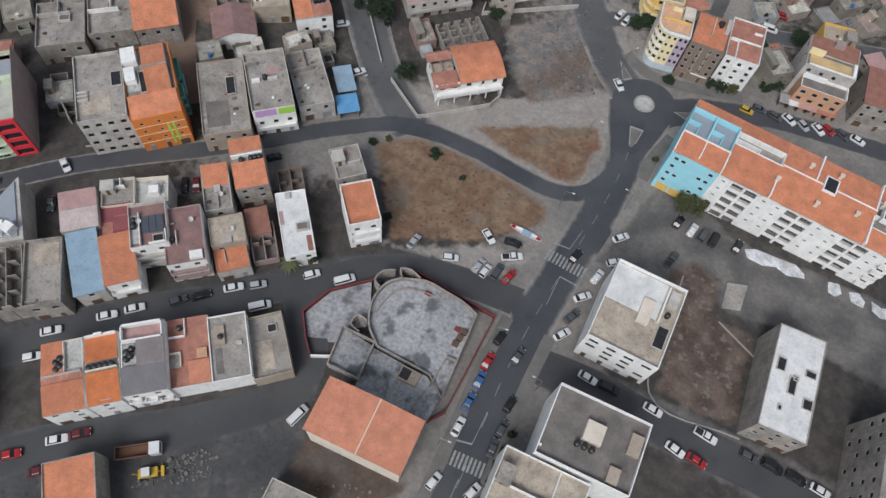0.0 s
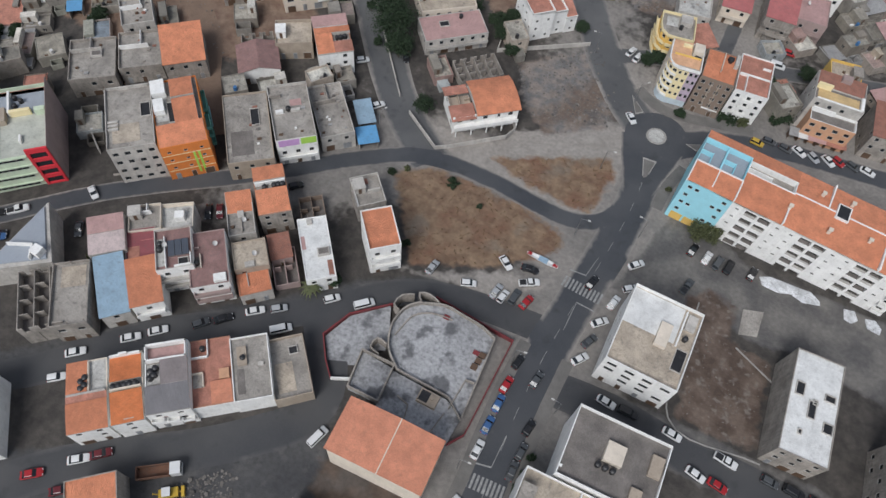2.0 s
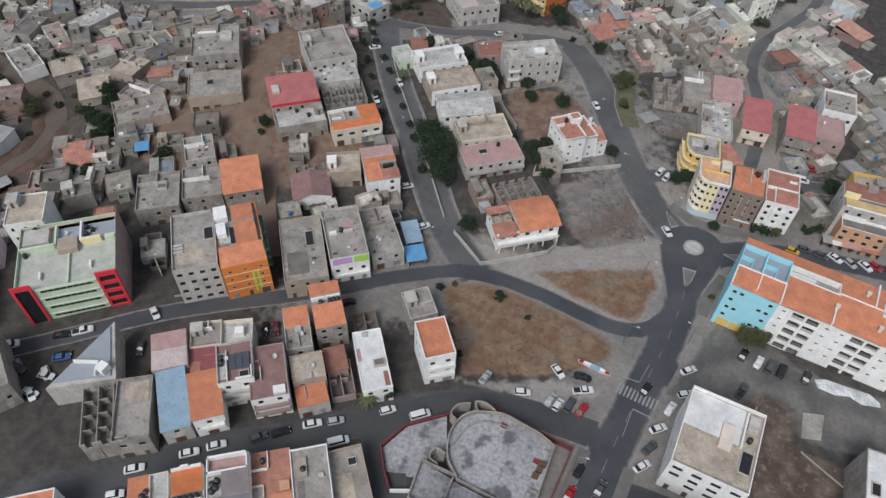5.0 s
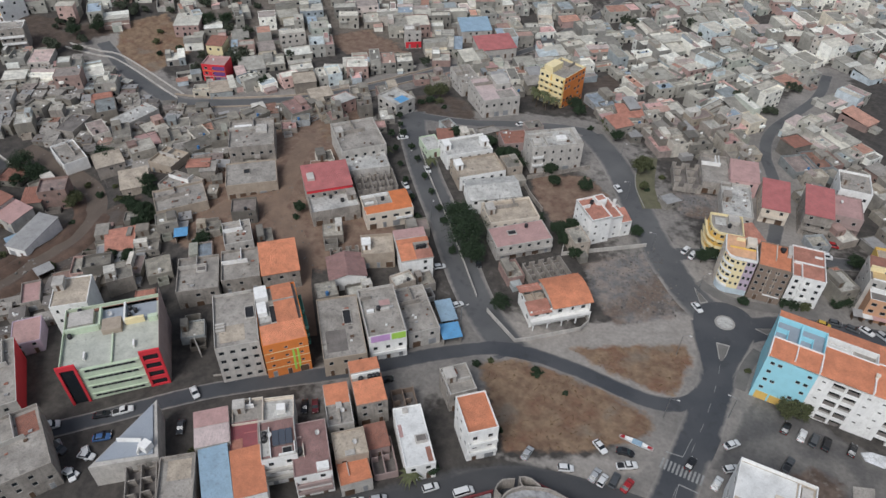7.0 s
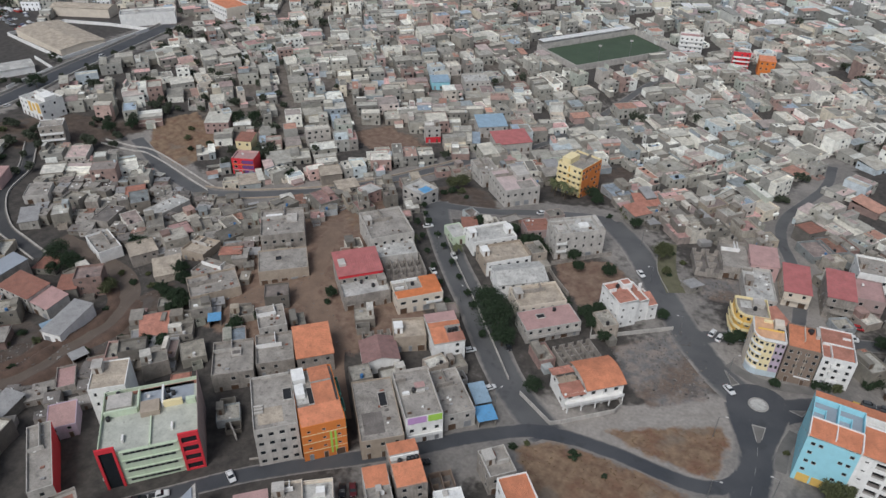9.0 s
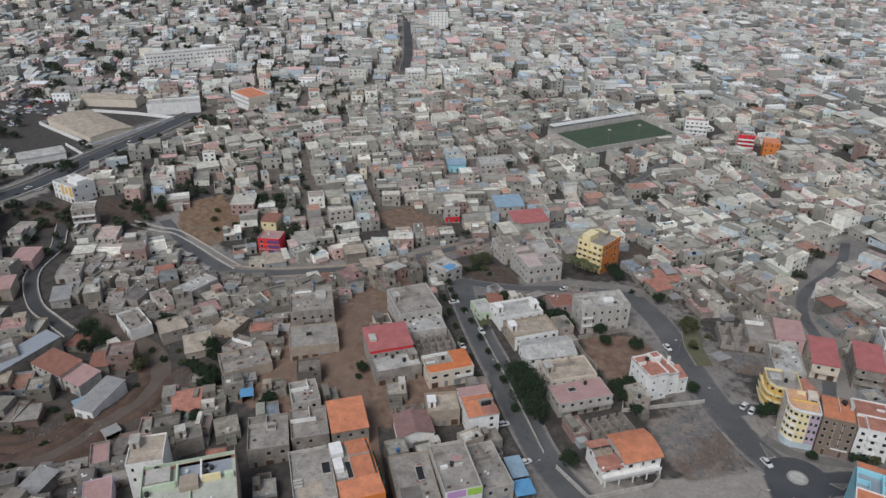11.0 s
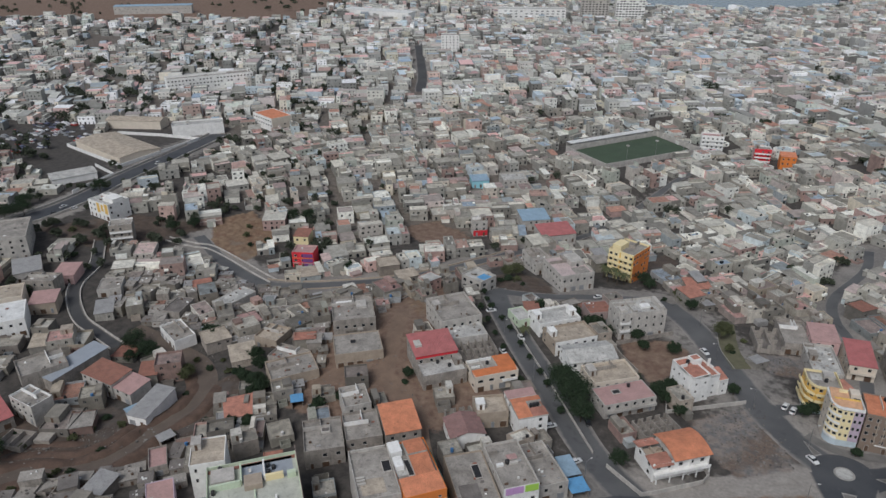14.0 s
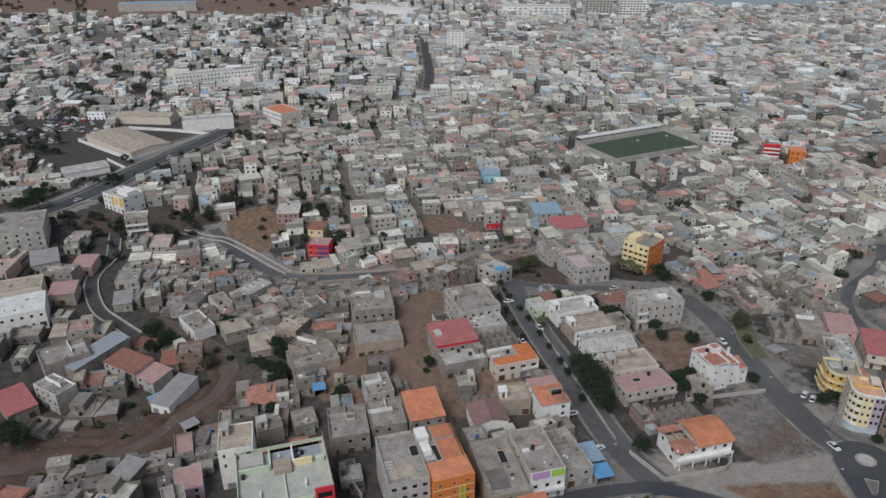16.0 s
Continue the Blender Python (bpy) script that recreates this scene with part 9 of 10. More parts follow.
# ---- vehicles ----
PAINT = {k: surface(k + "_car_paint", c, rough=0.3, stain=0.12, dirt=(0.2, 0.18, 0.16)) for k, c in
         {"white": (0.68, 0.68, 0.67), "silver": (0.38, 0.39, 0.40), "grey": (0.075, 0.08, 0.085), "black": (0.018, 0.018, 0.02), "red": (0.36, 0.02, 0.025), "maroon": (0.13, 0.02, 0.025),
          "blue": (0.05, 0.12, 0.27), "yellow": (0.55, 0.36, 0.05)}.items()}
CAR_MESH = {}
SHAPES = {  # length, width, belt, roof, bonnet, cabin from-to at belt, cabin from-to at roof
    "sedan": (4.4, 1.76, 0.92, 1.45, 0.84, (-1.75, 1.05), (-1.05, 0.35)),
    "hatchback": (3.85, 1.68, 0.95, 1.50, 0.88, (-1.85, 0.95), (-1.55, 0.25)),
    "suv": (4.65, 1.86, 1.08, 1.75, 1.02, (-2.2, 1.1), (-2.0, 0.5)),
    "van": (4.9, 1.88, 1.12, 1.92, 1.02, (-2.38, 1.55), (-2.3, 1.0)),
    "pickup": (5.2, 1.80, 1.02, 1.70, 1.0, (-0.55, 1.35), (-0.35, 0.65)),
}


def loft(g, sections, m=0):
    k, n = len(g.v), len(sections[0])
    for s in sections:
        g.v += s
    for i in range(len(sections) - 1):
        for j in range(n):
            q = (j + 1) % n
            g.f.append((k + i * n + j, k + i * n + q, k + (i + 1) * n + q, k + (i + 1) * n + j))
            g.m.append(m)
    g.f += [tuple(reversed(range(k, k + n))), tuple(range(k + (len(sections) - 1) * n, k + len(sections) * n))]
    g.m += [m, m]


def car_meshes(kind, colour):
    if (kind, colour) in CAR_MESH:
        return CAR_MESH[kind, colour]
    length, width, belt, top, bonnet, (b0, b1), (r0, r1) = SHAPES[kind]
    a, hw = length / 2, width / 2
    body = Geo()
    rows = []
    rear = 0.88 if kind in ("sedan",) else 0.97
    for x, wf, z0, z1 in ((-a, 0.86, 0.42, belt * 0.82 * rear), (-a + 0.12, 0.96, 0.3, belt * rear), (b0 + 0.2, 1.0, 0.24, belt), (0, 1.0, 0.24, belt), (b1, 1.0, 0.24, belt * 0.98), (a - 0.45, 0.97, 0.26, bonnet * 0.93), (a - 0.1, 0.9, 0.32, bonnet * 0.78), (a, 0.78, 0.42, bonnet * 0.62)):
        w = hw * wf
        rows.append([(x, -w * 0.94, z0), (x, w * 0.94, z0), (x, w, z0 + 0.2), (x, w, z1 - 0.12), (x, w * 0.9, z1), (x, -w * 0.9, z1), (x, -w, z1 - 0.12), (x, -w, z0 + 0.2)])
    loft(body, rows)
    glass = Geo()
    n = hw * 0.88
    t = hw * 0.74
    glass.v += [(b0, -n, belt - 0.06), (b1, -n, belt - 0.06), (b1, n, belt - 0.06), (b0, n, belt - 0.06), (r0, -t, top - 0.05), (r1, -t, top - 0.05), (r1, t, top - 0.05), (r0, t, top - 0.05)]
    glass.f += [(0, 1, 5, 4), (1, 2, 6, 5), (2, 3, 7, 6), (3, 0, 4, 7), (4, 5, 6, 7), (3, 2, 1, 0)]
    glass.m += [0] * 6
    roof = Geo()
    roof.v += [(r0 - 0.04, -t - 0.03, top - 0.06), (r1 + 0.04, -t - 0.03, top - 0.06), (r1 + 0.04, t + 0.03, top - 0.06), (r0 - 0.04, t + 0.03, top - 0.06), (r0 + 0.1, -t + 0.1, top), (r1 - 0.12, -t + 0.1, top), (r1 - 0.12, t - 0.1, top), (r0 + 0.1, t - 0.1, top)]
    roof.f += [(0, 1, 5, 4), (1, 2, 6, 5), (2, 3, 7, 6), (3, 0, 4, 7), (4, 5, 6, 7), (3, 2, 1, 0)]
    roof.m += [0] * 6
    wheel = Geo()
    wheel.beam((0, -0.11, 0), (0, 0.11, 0), 0.32, 0, 12)
    lamp, tail = Geo(), Geo()
    lamp.box(-0.06, -0.18, -0.08, 0.05, 0.18, 0.08)
    tail.box(-0.05, -0.12, -0.1, 0.06, 0.12, 0.1)
    made = {"body": body.mesh("body", [PAINT[colour]]), "window_glass": glass.mesh("window_glass", [M_GLASS]), "roof_panel": roof.mesh("roof_panel", [PAINT[colour]]),
            "wheel": wheel.mesh("wheel", [M_TYRE]), "headlight": lamp.mesh("headlight", [M_LAMP]), "tail_light": tail.mesh("tail_light", [M_TAIL])}
    if kind == "pickup":
        bed = Geo()
        bed.box(-a + 0.22, -hw * 0.78, belt + 0.005, -0.75, hw * 0.78, belt + 0.03)
        made["load_bed"] = bed.mesh("load_bed", [M_TANK])
    CAR_MESH[kind, colour] = made
    return made


def park(x, y, turn, kind, colour):
    made = car_meshes(kind, colour)
    length, width = SHAPES[kind][:2]
    z = float(ground(x, y)) + 0.07
    d = Vector((math.cos(radians(turn)), math.sin(radians(turn))))
    up = math.degrees(math.atan2(float(ground(x + d.x * 2, y + d.y * 2)) - float(ground(x - d.x * 2, y - d.y * 2)), 4))
    words = {"sedan": "saloon car", "hatchback": "small hatchback", "suv": "estate car", "van": "passenger van", "pickup": "pickup truck"}[kind]
    e = thing("car" if kind in ("sedan", "hatchback", "suv") else kind, Matrix.Translation((x, y, z)) @ pose(0, 0, 0, 0, 0, turn) @ pose(0, 0, 0, 0, -up, 0), f"{colour} {words} parked on dusty asphalt", "car" if kind not in ("van", "pickup") else kind, "parked cars")
    for nm in ("body", "window_glass", "roof_panel", "load_bed"):
        if nm in made:
            part(nm, made[nm], None, e)
    for sx in (-0.3, 0.31):
        for sy in (-1, 1):
            part("wheel", made["wheel"], None, e, at=pose(sx * length, sy * (width / 2 - 0.1), 0.32))
    for sy in (-1, 1):
        part("headlight", made["headlight"], None, e, at=pose(length / 2 - 0.1, sy * width * 0.32, 0.62))
        part("tail_light", made["tail_light"], None, e, at=pose(-length / 2 + 0.05, sy * width * 0.36, 0.72))


park(-112.2, 44.7, -31, "sedan", "white")
park(-107.7, 34.7, -56, "sedan", "grey")
park(-84.3, 53.7, -59, "sedan", "black")
park(-82.0, 55.1, -54, "sedan", "maroon")
park(-70.6, 71.3, 48, "hatchback", "black")
park(-66.8, 106.0, 53, "sedan", "white")
park(-78.7, 118.3, 43, "hatchback", "white")
park(-68.8, 126.1, -58, "sedan", "black")
park(-29.1, 66.9, 83, "sedan", "silver")
park(-45.3, 47.8, 46, "hatchback", "white")
park(-38.1, 50.2, 46, "van", "white")
park(-58.6, 36.7, 41, "sedan", "white")
park(-54.3, 39.8, 40, "hatchback", "silver")
park(-63.6, 31.7, 47, "sedan", "black")
park(-67.2, 28.4, 52, "hatchback", "grey")
park(-78.3, 18.4, 42, "sedan", "white")
park(-74.2, 22.5, 44, "sedan", "white")
park(-86.3, 10.2, 41, "sedan", "white")
park(-85.8, 4.0, 40, "hatchback", "white")
park(-51.0, 35.7, 43, "van", "white")
park(-70.1, -7.0, 39, "sedan", "white")
park(-66.9, -4.1, 42, "sedan", "maroon")
park(-76.2, -13.4, 39, "sedan", "red")
park(-69.1, -13.2, 40, "sedan", "maroon")
park(-30.8, 19.0, 75, "van", "white")
park(-0.1, 20.3, 76, "hatchback", "white")
park(-14.0, 76.9, -36, "sedan", "white")
park(-8.1, 78.2, 8, "sedan", "black")
park(14.5, 92.3, 48, "sedan", "white")
park(-19.5, 67.2, 24, "hatchback", "white")
park(-12.8, 68.4, 80, "sedan", "silver")
park(-10.8, 67.9, 80, "hatchback", "white")
park(-8.3, 69.1, 85, "suv", "grey")
park(-5.3, 69.2, 76, "sedan", "red")
park(-6.8, 74.5, 32, "pickup", "white")
park(15.4, 85.0, 39, "hatchback", "white")
park(13.1, 79.3, 77, "sedan", "white")
park(11.9, 72.7, 46, "sedan", "white")
park(11.5, 66.9, 65, "sedan", "grey")
park(11.1, 61.7, 55, "sedan", "white")
park(27.5, 92.4, 76, "pickup", "grey")
park(-0.9, 54.2, 81, "hatchback", "black")
park(-1.0, 48.1, 83, "sedan", "red")
park(-0.8, 43.4, 88, "sedan", "blue")
park(-0.8, 38.0, 87, "sedan", "blue")
park(-0.5, 32.3, 88, "sedan", "white")
park(7.2, 41.5, 82, "hatchback", "black")
park(7.8, 36.2, 85, "hatchback", "grey")
park(7.7, 31.7, 91, "sedan", "grey")
park(7.7, 22.1, 70, "hatchback", "white")
park(19.9, 55.0, -5, "sedan", "white")
park(24.9, 55.1, 0, "suv", "black")
park(35.0, 55.1, -5, "sedan", "white")
park(47.0, 55.2, -6, "pickup", "white")
park(42.0, 49.3, -11, "sedan", "white")
park(46.8, 49.3, -8, "sedan", "red")
park(56.6, 55.4, -3, "hatchback", "grey")
park(61.7, 55.7, -5, "suv", "black")
park(67.0, 55.8, -6, "sedan", "black")
park(72.3, 55.8, -5, "sedan", "white")
park(-11.3, 163.5, 75, "sedan", "white")
park(-8.8, 162.1, 78, "sedan", "white")
park(31.9, 147.9, -5, "hatchback", "yellow")
park(34.9, 150.1, 1, "hatchback", "grey")
park(39.6, 149.8, -12, "hatchback", "grey")
park(43.3, 150.7, -29, "sedan", "white")
park(47.4, 150.5, -36, "hatchback", "silver")
park(51.4, 151.5, -38, "sedan", "white")
park(54.0, 152.6, -27, "hatchback", "red")
park(58.0, 153.0, -22, "hatchback", "grey")
park(62.0, 153.3, -13, "sedan", "white")
park(29.8, 181.2, 5, "van", "white")
park(32.0, 188.6, 0, "hatchback", "red")
park(25.9, 103.7, 77, "sedan", "black")
park(29.7, 103.1, 79, "sedan", "white")
park(32.5, 102.9, 77, "suv", "grey")
park(35.3, 103.1, 81, "suv", "black")
park(41.1, 104.1, 79, "sedan", "black")
park(-137.2, 21.2, 44, "hatchback", "white")
park(-129.9, 17.2, -3, "suv", "grey")
park(-122.1, 18.6, 15, "sedan", "white")
park(-123.0, 24.0, 38, "sedan", "blue")
park(-121.7, 13.6, 4, "sedan", "white")
park(-128.5, 29.1, 38, "sedan", "black")
park(-124.6, 32.3, 46, "pickup", "white")
park(6.6, 82.0, 77, "sedan", "black")
park(4.4, 52.3, 81, "sedan", "grey")
park(-2.5, 138.6, -46, "sedan", "white")
park(-40.4, 185.2, -47, "sedan", "white")
park(-124.2, 176.2, 42, "sedan", "white")
park(-88.3, 210.5, 55, "sedan", "white")
park(-105.2, 160.9, -46, "sedan", "white")
park(-107.6, 148.5, -40, "sedan", "white")
park(-103.0, 143.8, -41, "suv", "grey")
park(-382.1, 178.8, 78, "sedan", "white")
park(-385.8, 169.2, 69, "sedan", "black")
park(-137.9, 21.4, 40, "sedan", "white")
park(-130.6, 17.6, -25, "sedan", "silver")
park(-122.7, 19.1, -30, "sedan", "white")
park(-121.0, 13.2, -28, "hatchback", "white")
park(-123.4, 24.6, 45, "sedan", "black")
park(-390.0, 178.0, 88, "sedan", "white")
park(-398.0, 205.0, 100, "sedan", "grey")
park(-405.0, 262.0, 99, "van", "white")
park(-396.5, 142.0, 116, "sedan", "silver")


def tipper_truck():
    x, y = -54.4, -1.6
    e = thing("truck", pose(x, y, float(ground(x, y)), 0, 0, 36), "dark tipper truck with a white cab by the open lot", "truck")
    g = Geo()
    g.box(2.4, -1.2, 0.6, 4.4, 1.2, 2.9)
    part("cab", g, PAINT["white"], e)
    g = Geo()
    g.box(4.38, -1.0, 1.8, 4.43, 1.0, 2.6)
    part("windscreen", g, M_GLASS, e)
    g = Geo()
    for p in ((-4.2, -1.25, -4.05, 1.25), (2.0, -1.25, 2.15, 1.25), (-4.05, -1.25, 2.0, -1.1), (-4.05, 1.1, 2.0, 1.25)):
        g.box(p[0], p[1], 1.0, p[2], p[3], 2.4)
    g.box(-4.05, -1.1, 0.9, 2.0, 1.1, 1.05)
    part("tipper_body", g, M_RUST, e)
    for sx in (-3.2, -2.0, 3.2):
        for sy in (-1.05, 1.05):
            g = Geo()
            g.beam((sx, sy - 0.15, 0.5), (sx, sy + 0.15, 0.5), 0.5, 0, 12)
            part("wheel", g, M_TYRE, e)


tipper_truck()


def digger():
    x, y = -50.2, -4.0
    e = thing("excavator", pose(x, y, float(ground(x, y)), 0, 0, 38), "yellow backhoe digger standing beside a truck", "digger")
    for nm, b, mat in (("chassis", (-1.9, -0.9, 0.6, 1.8, 0.9, 1.5), PAINT["yellow"]), ("cab", (-0.9, -0.75, 1.5, 0.5, 0.75, 2.6), M_GLASS), ("cab_roof", (-1.0, -0.85, 2.6, 0.6, 0.85, 2.72), PAINT["white"]), ("bucket", (2.3, -1.0, 0.2, 2.9, 1.0, 1.0), PAINT["yellow"])):
        g = Geo()
        g.box(*b)
        part(nm, g, mat, e)
    g = Geo()
    g.beam((1.6, 0, 1.4), (2.5, 0, 0.7), 0.14)
    part("loader_arm", g, PAINT["yellow"], e)
    g = Geo()
    g.beam((-1.8, 0, 1.3), (-2.6, 0, 2.7), 0.14)
    part("boom", g, PAINT["yellow"], e)
    for sx, r in ((-1.2, 0.65), (1.3, 0.45)):
        for sy in (-0.95, 0.95):
            g = Geo()
            g.beam((sx, sy - 0.18, r), (sx, sy + 0.18, r), r, 0, 12)
            part("wheel", g, M_TYRE, e)


digger()


def boat():
    x, y = -6.5, 82.2
    e = thing("fishing_boat", pose(x, y, float(ground(x, y)), 0, 0, -2), "long narrow white and red fishing boat laid on bare ground", "boat")
    g = Geo()
    rows = []
    for q, w, z in ((-4.2, 0.1, 1.0), (-3.2, 0.5, 0.85), (-1, 0.8, 0.75), (1.5, 0.8, 0.75), (3.4, 0.5, 0.9), (4.2, 0.1, 1.1)):
        rows.append([(q, -w * 0.4, 0.0), (q, w * 0.4, 0.0), (q, w, z), (q, w * 0.8, z), (q, w * 0.3, 0.3), (q, -w * 0.3, 0.3), (q, -w * 0.8, z), (q, -w, z)])
    loft(g, rows)
    part("hull", g, PAINT["white"], e)
    for q0, q1, mat in ((-4.0, -2.9, PAINT["red"]), (2.8, 4.0, PAINT["red"]), (-1.0, 1.4, ROOF["blue"])):
        g = Geo()
        wq = 0.42 if mat is not ROOF["blue"] else 0.75
        g.box(q0, -wq, 0.78, q1, wq, 0.92)
        part("deck_cover", g, mat, e)


boat()


# ---- road paint, kerbs, islands, concrete patches ----
def paint(points, label="worn white road marking"):
    g = Geo()
    g.face(on_land(points, 0.105))
    return g


def stripes(name, x, y, turn, n, wide, long, gap, label):
    """A crossing: painted bars side by side across the road."""
    e = thing(name, pose(0, 0, 0), label, "crossing", kind="structure")
    c, s = math.cos(radians(turn)), math.sin(radians(turn))
    for i in range(n):
        u = (i - (n - 1) / 2) * gap
        p = [(x + c * (u + a) - s * b, y + s * (u + a) + c * b) for a, b in ((-wide / 2, -long / 2), (wide / 2, -long / 2), (wide / 2, long / 2), (-wide / 2, long / 2))]
        part("stripe", paint(p), M_LINE, e)


stripes("crosswalk", 5.2, 79.3, -4, 11, 0.5, 3.2, 0.95, "worn white zebra crossing on the avenue")
stripes("crosswalk", 3.6, 26.4, 4, 10, 0.5, 3.2, 0.92, "worn white zebra crossing by the hedges")
lines = thing("lane_markings", pose(0, 0, 0), "dashed white lane lines on dark asphalt", "road marking", kind="structure")
mid = smooth_line(AVENUE, 1.0)
k = 0
while k + 3 < len(mid):
    (x0, y0), (x1, y1) = mid[k], mid[k + 3]
    if not (72 < y0 < 84 or 22 < y0 < 31):
        d = Vector((x1 - x0, y1 - y0)).normalized()
        part("dash", paint([(x0 + d.y * 0.055, y0 - d.x * 0.055), (x1 + d.y * 0.055, y1 - d.x * 0.055), (x1 - d.y * 0.055, y1 + d.x * 0.055), (x0 - d.y * 0.055, y0 + d.x * 0.055)]), M_LINE, lines)
    k += 7
for pts in ([(0.6, 83.1), (4.6, 83.4), (4.6, 83.75), (0.6, 83.45)], [(5.3, 75.2), (9.9, 74.9), (9.9, 75.25), (5.3, 75.55)], [(-0.3, 29.4), (3.6, 30.3), (3.6, 30.65), (-0.3, 29.75)], [(4.55, 83.7), (4.7, 83.7), (5.6, 90), (5.45, 90)],
            [(5.1, 67), (5.25, 67), (5.35, 75.3), (5.2, 75.3)], [(3.55, 30.5), (3.7, 30.5), (3.75, 38), (3.6, 38)], [(-1.2, 20), (-1.05, 20), (-0.9, 24), (-1.05, 24)], [(4.3, 17), (4.45, 17), (4.3, 23), (4.15, 23)]):
    part("stop_line", paint(pts), M_LINE, lines)
for tri in ([(5.1, 127.0), (8.9, 127.4), (8.0, 117.4)], [(-5.2, 147.6), (0.0, 143.0), (-2.0, 141.2)], [(14.2, 137.6), (19.5, 140.2), (17.8, 136.6)]):
    c = (sum(p[0] for p in tri) / 3, sum(p[1] for p in tri) / 3)
    z = float(ground(*c))
    e = thing("traffic_island", pose(0, 0, 0), "triangular paved splitter island with a pale kerb", "traffic island", kind="structure")
    g = Geo()
    g.prism(tri, z - 0.6, z + 0.2)
    part("kerb", g, M_KERB, e)
    g = Geo()
    g.prism([(c[0] + (x - c[0]) * 0.82, c[1] + (y - c[1]) * 0.82) for x, y in tri], z + 0.15, z + 0.24)
    part("paving", g, M_PAVE, e)
for pool in ([(43.0, 104.6), (45.5, 105.9), (50.5, 106.2), (55.6, 106.6), (58.0, 105.2), (58.6, 103.4), (54.4, 102.6), (51.2, 103.6), (48.2, 102.4), (44.2, 102.6)], [(63.8, 106.0), (66.4, 106.7), (67.5, 104.4), (66.2, 102.9), (64.4, 103.2)],
             [(69.0, 105.8), (71.4, 106.6), (73.2, 105.0), (73.0, 103.2), (70, 103.4)], [(74.6, 106.0), (77.0, 105.4), (79.8, 106.3), (80.6, 103.6), (77.4, 102.6), (75.2, 103.6)]):
    c = (sum(p[0] for p in pool) / len(pool), sum(p[1] for p in pool) / len(pool))
    z = float(ground(*c)) + 0.16
    g = Geo()
    g.prism(pool, z - 0.6, z)
    tagged(part("whitewashed_slab", g, M_WASHED), "pale whitewashed concrete slab on bare earth", "slab", kind="structure")
g = Geo()
z = float(ground(44, 89)) + 0.12
g.prism([(41.5, 93.3), (46.2, 95.0), (46.4, 83.8), (42.5, 82.7)], z - 0.5, z)
tagged(part("concrete_pad", g, ROOF["slab"]), "bare concrete pad on an earth lot", "concrete pad", kind="structure")
for line, label in (([(31.5, 90), (33.2, 58.5), (54, 58.2)], "low stone edging of an earth lot"), ([(42.5, 82.5), (52, 78)], "broken line of kerb stones")):
    wall_path(smooth_line(line, 3), 0.25, 0.3, M_KERB, "lot_edging", label, category="kerb")
for off in (-5.2, 5.2):
    pts = smooth_line([p for p in AVENUE if p[1] < 66], 3)
    side = [(x + off, y) for x, y in pts]
    ob = strip("pavement", side, 2.6, M_PAVE, 0.16, "cobbled pavement beside the avenue", category="pavement")
strip("pavement", [(13.6, 112), (14.2, 121), (16.4, 129)], 3.0, M_PAVE, 0.14, "cobbled pavement by the blue corner", category="pavement")
strip("pavement", [(-4.5, 151), (2, 147.5), (10, 147), (30, 152)], 3.4, M_PAVE, 0.14, "cobbled pavement in front of the apartment blocks", category="pavement")


def beside(line, off, step=3.0):
    """A curve moved sideways."""
    pts = smooth_line(line, step)
    out = []
    for i, q in enumerate(pts):
        d = (Vector(pts[min(i + 1, len(pts) - 1)]) - Vector(pts[max(i - 1, 0)])).normalized()
        out.append((q[0] - d.y * off, q[1] + d.x * off))
    return out


for off in (-1.9, 1.9):
    wall_path(beside(CANAL, off), 0.8, 0.4, WALL["pale"], "canal_wall", "pale concrete wall along the storm channel", category="wall")
for off in (-2.9, 2.9):
    wall_path(beside(STREAM, off), 0.8, 0.4, WALL["pale"], "channel_wall", "pale retaining wall of the dry stream bed", category="wall")
for off in (-8.6, 8.6):
    wall_path(beside(HIGHWAY, off, 8.0), 1.4, 0.6, WALL["pale"], "highway_wall", "long pale wall beside the main road", category="wall")
wall_path(beside(CANAL_ROAD[2:9], 4.3), 0.7, 0.5, WALL["tan"], "road_wall", "low weathered wall along the road", category="wall")
wall_path(beside(CANAL_ROAD[3:8], -4.3), 0.6, 0.4, WALL["tan"], "road_wall", "low weathered wall along the road", category="wall")
wall_path([(-72.6, 172.7), (-67.4, 166.5), (-60, 160)], 2.0, 0.25, WALL["grey"], "lot_wall", "grey block wall of an empty lot", category="wall")
wall_path([(-71.6, 174.7), (-53.5, 192.6)], 1.8, 0.25, WALL["grey"], "lot_wall", "grey block wall of an empty lot", category="wall")
wall_path([(-63.2, 112.5), (-72, 123), (-84.5, 137.5), (-103, 158), (-114, 172)], 1.1, 0.22, WALL["pale"], "garden_wall", "low pale wall along the tree-lined street", category="wall")
wall_path([(-129.0, 61.5), (-119.6, 55.4)], 2.2, 0.3, WALL["pale"], "lot_wall", "leaning pale wall across the empty plot", category="wall")
wall_path([(-112.0, 51.5), (-102.5, 58.5)], 0.5, 0.3, WALL["grey"], "forecourt_wall", "low grey wall by the unfinished block", category="wall")
wall_path([(-142, 30), (-128, 41)], 0.9, 0.25, WALL["pale"], "forecourt_wall", "low wall in front of the office block", category="wall")

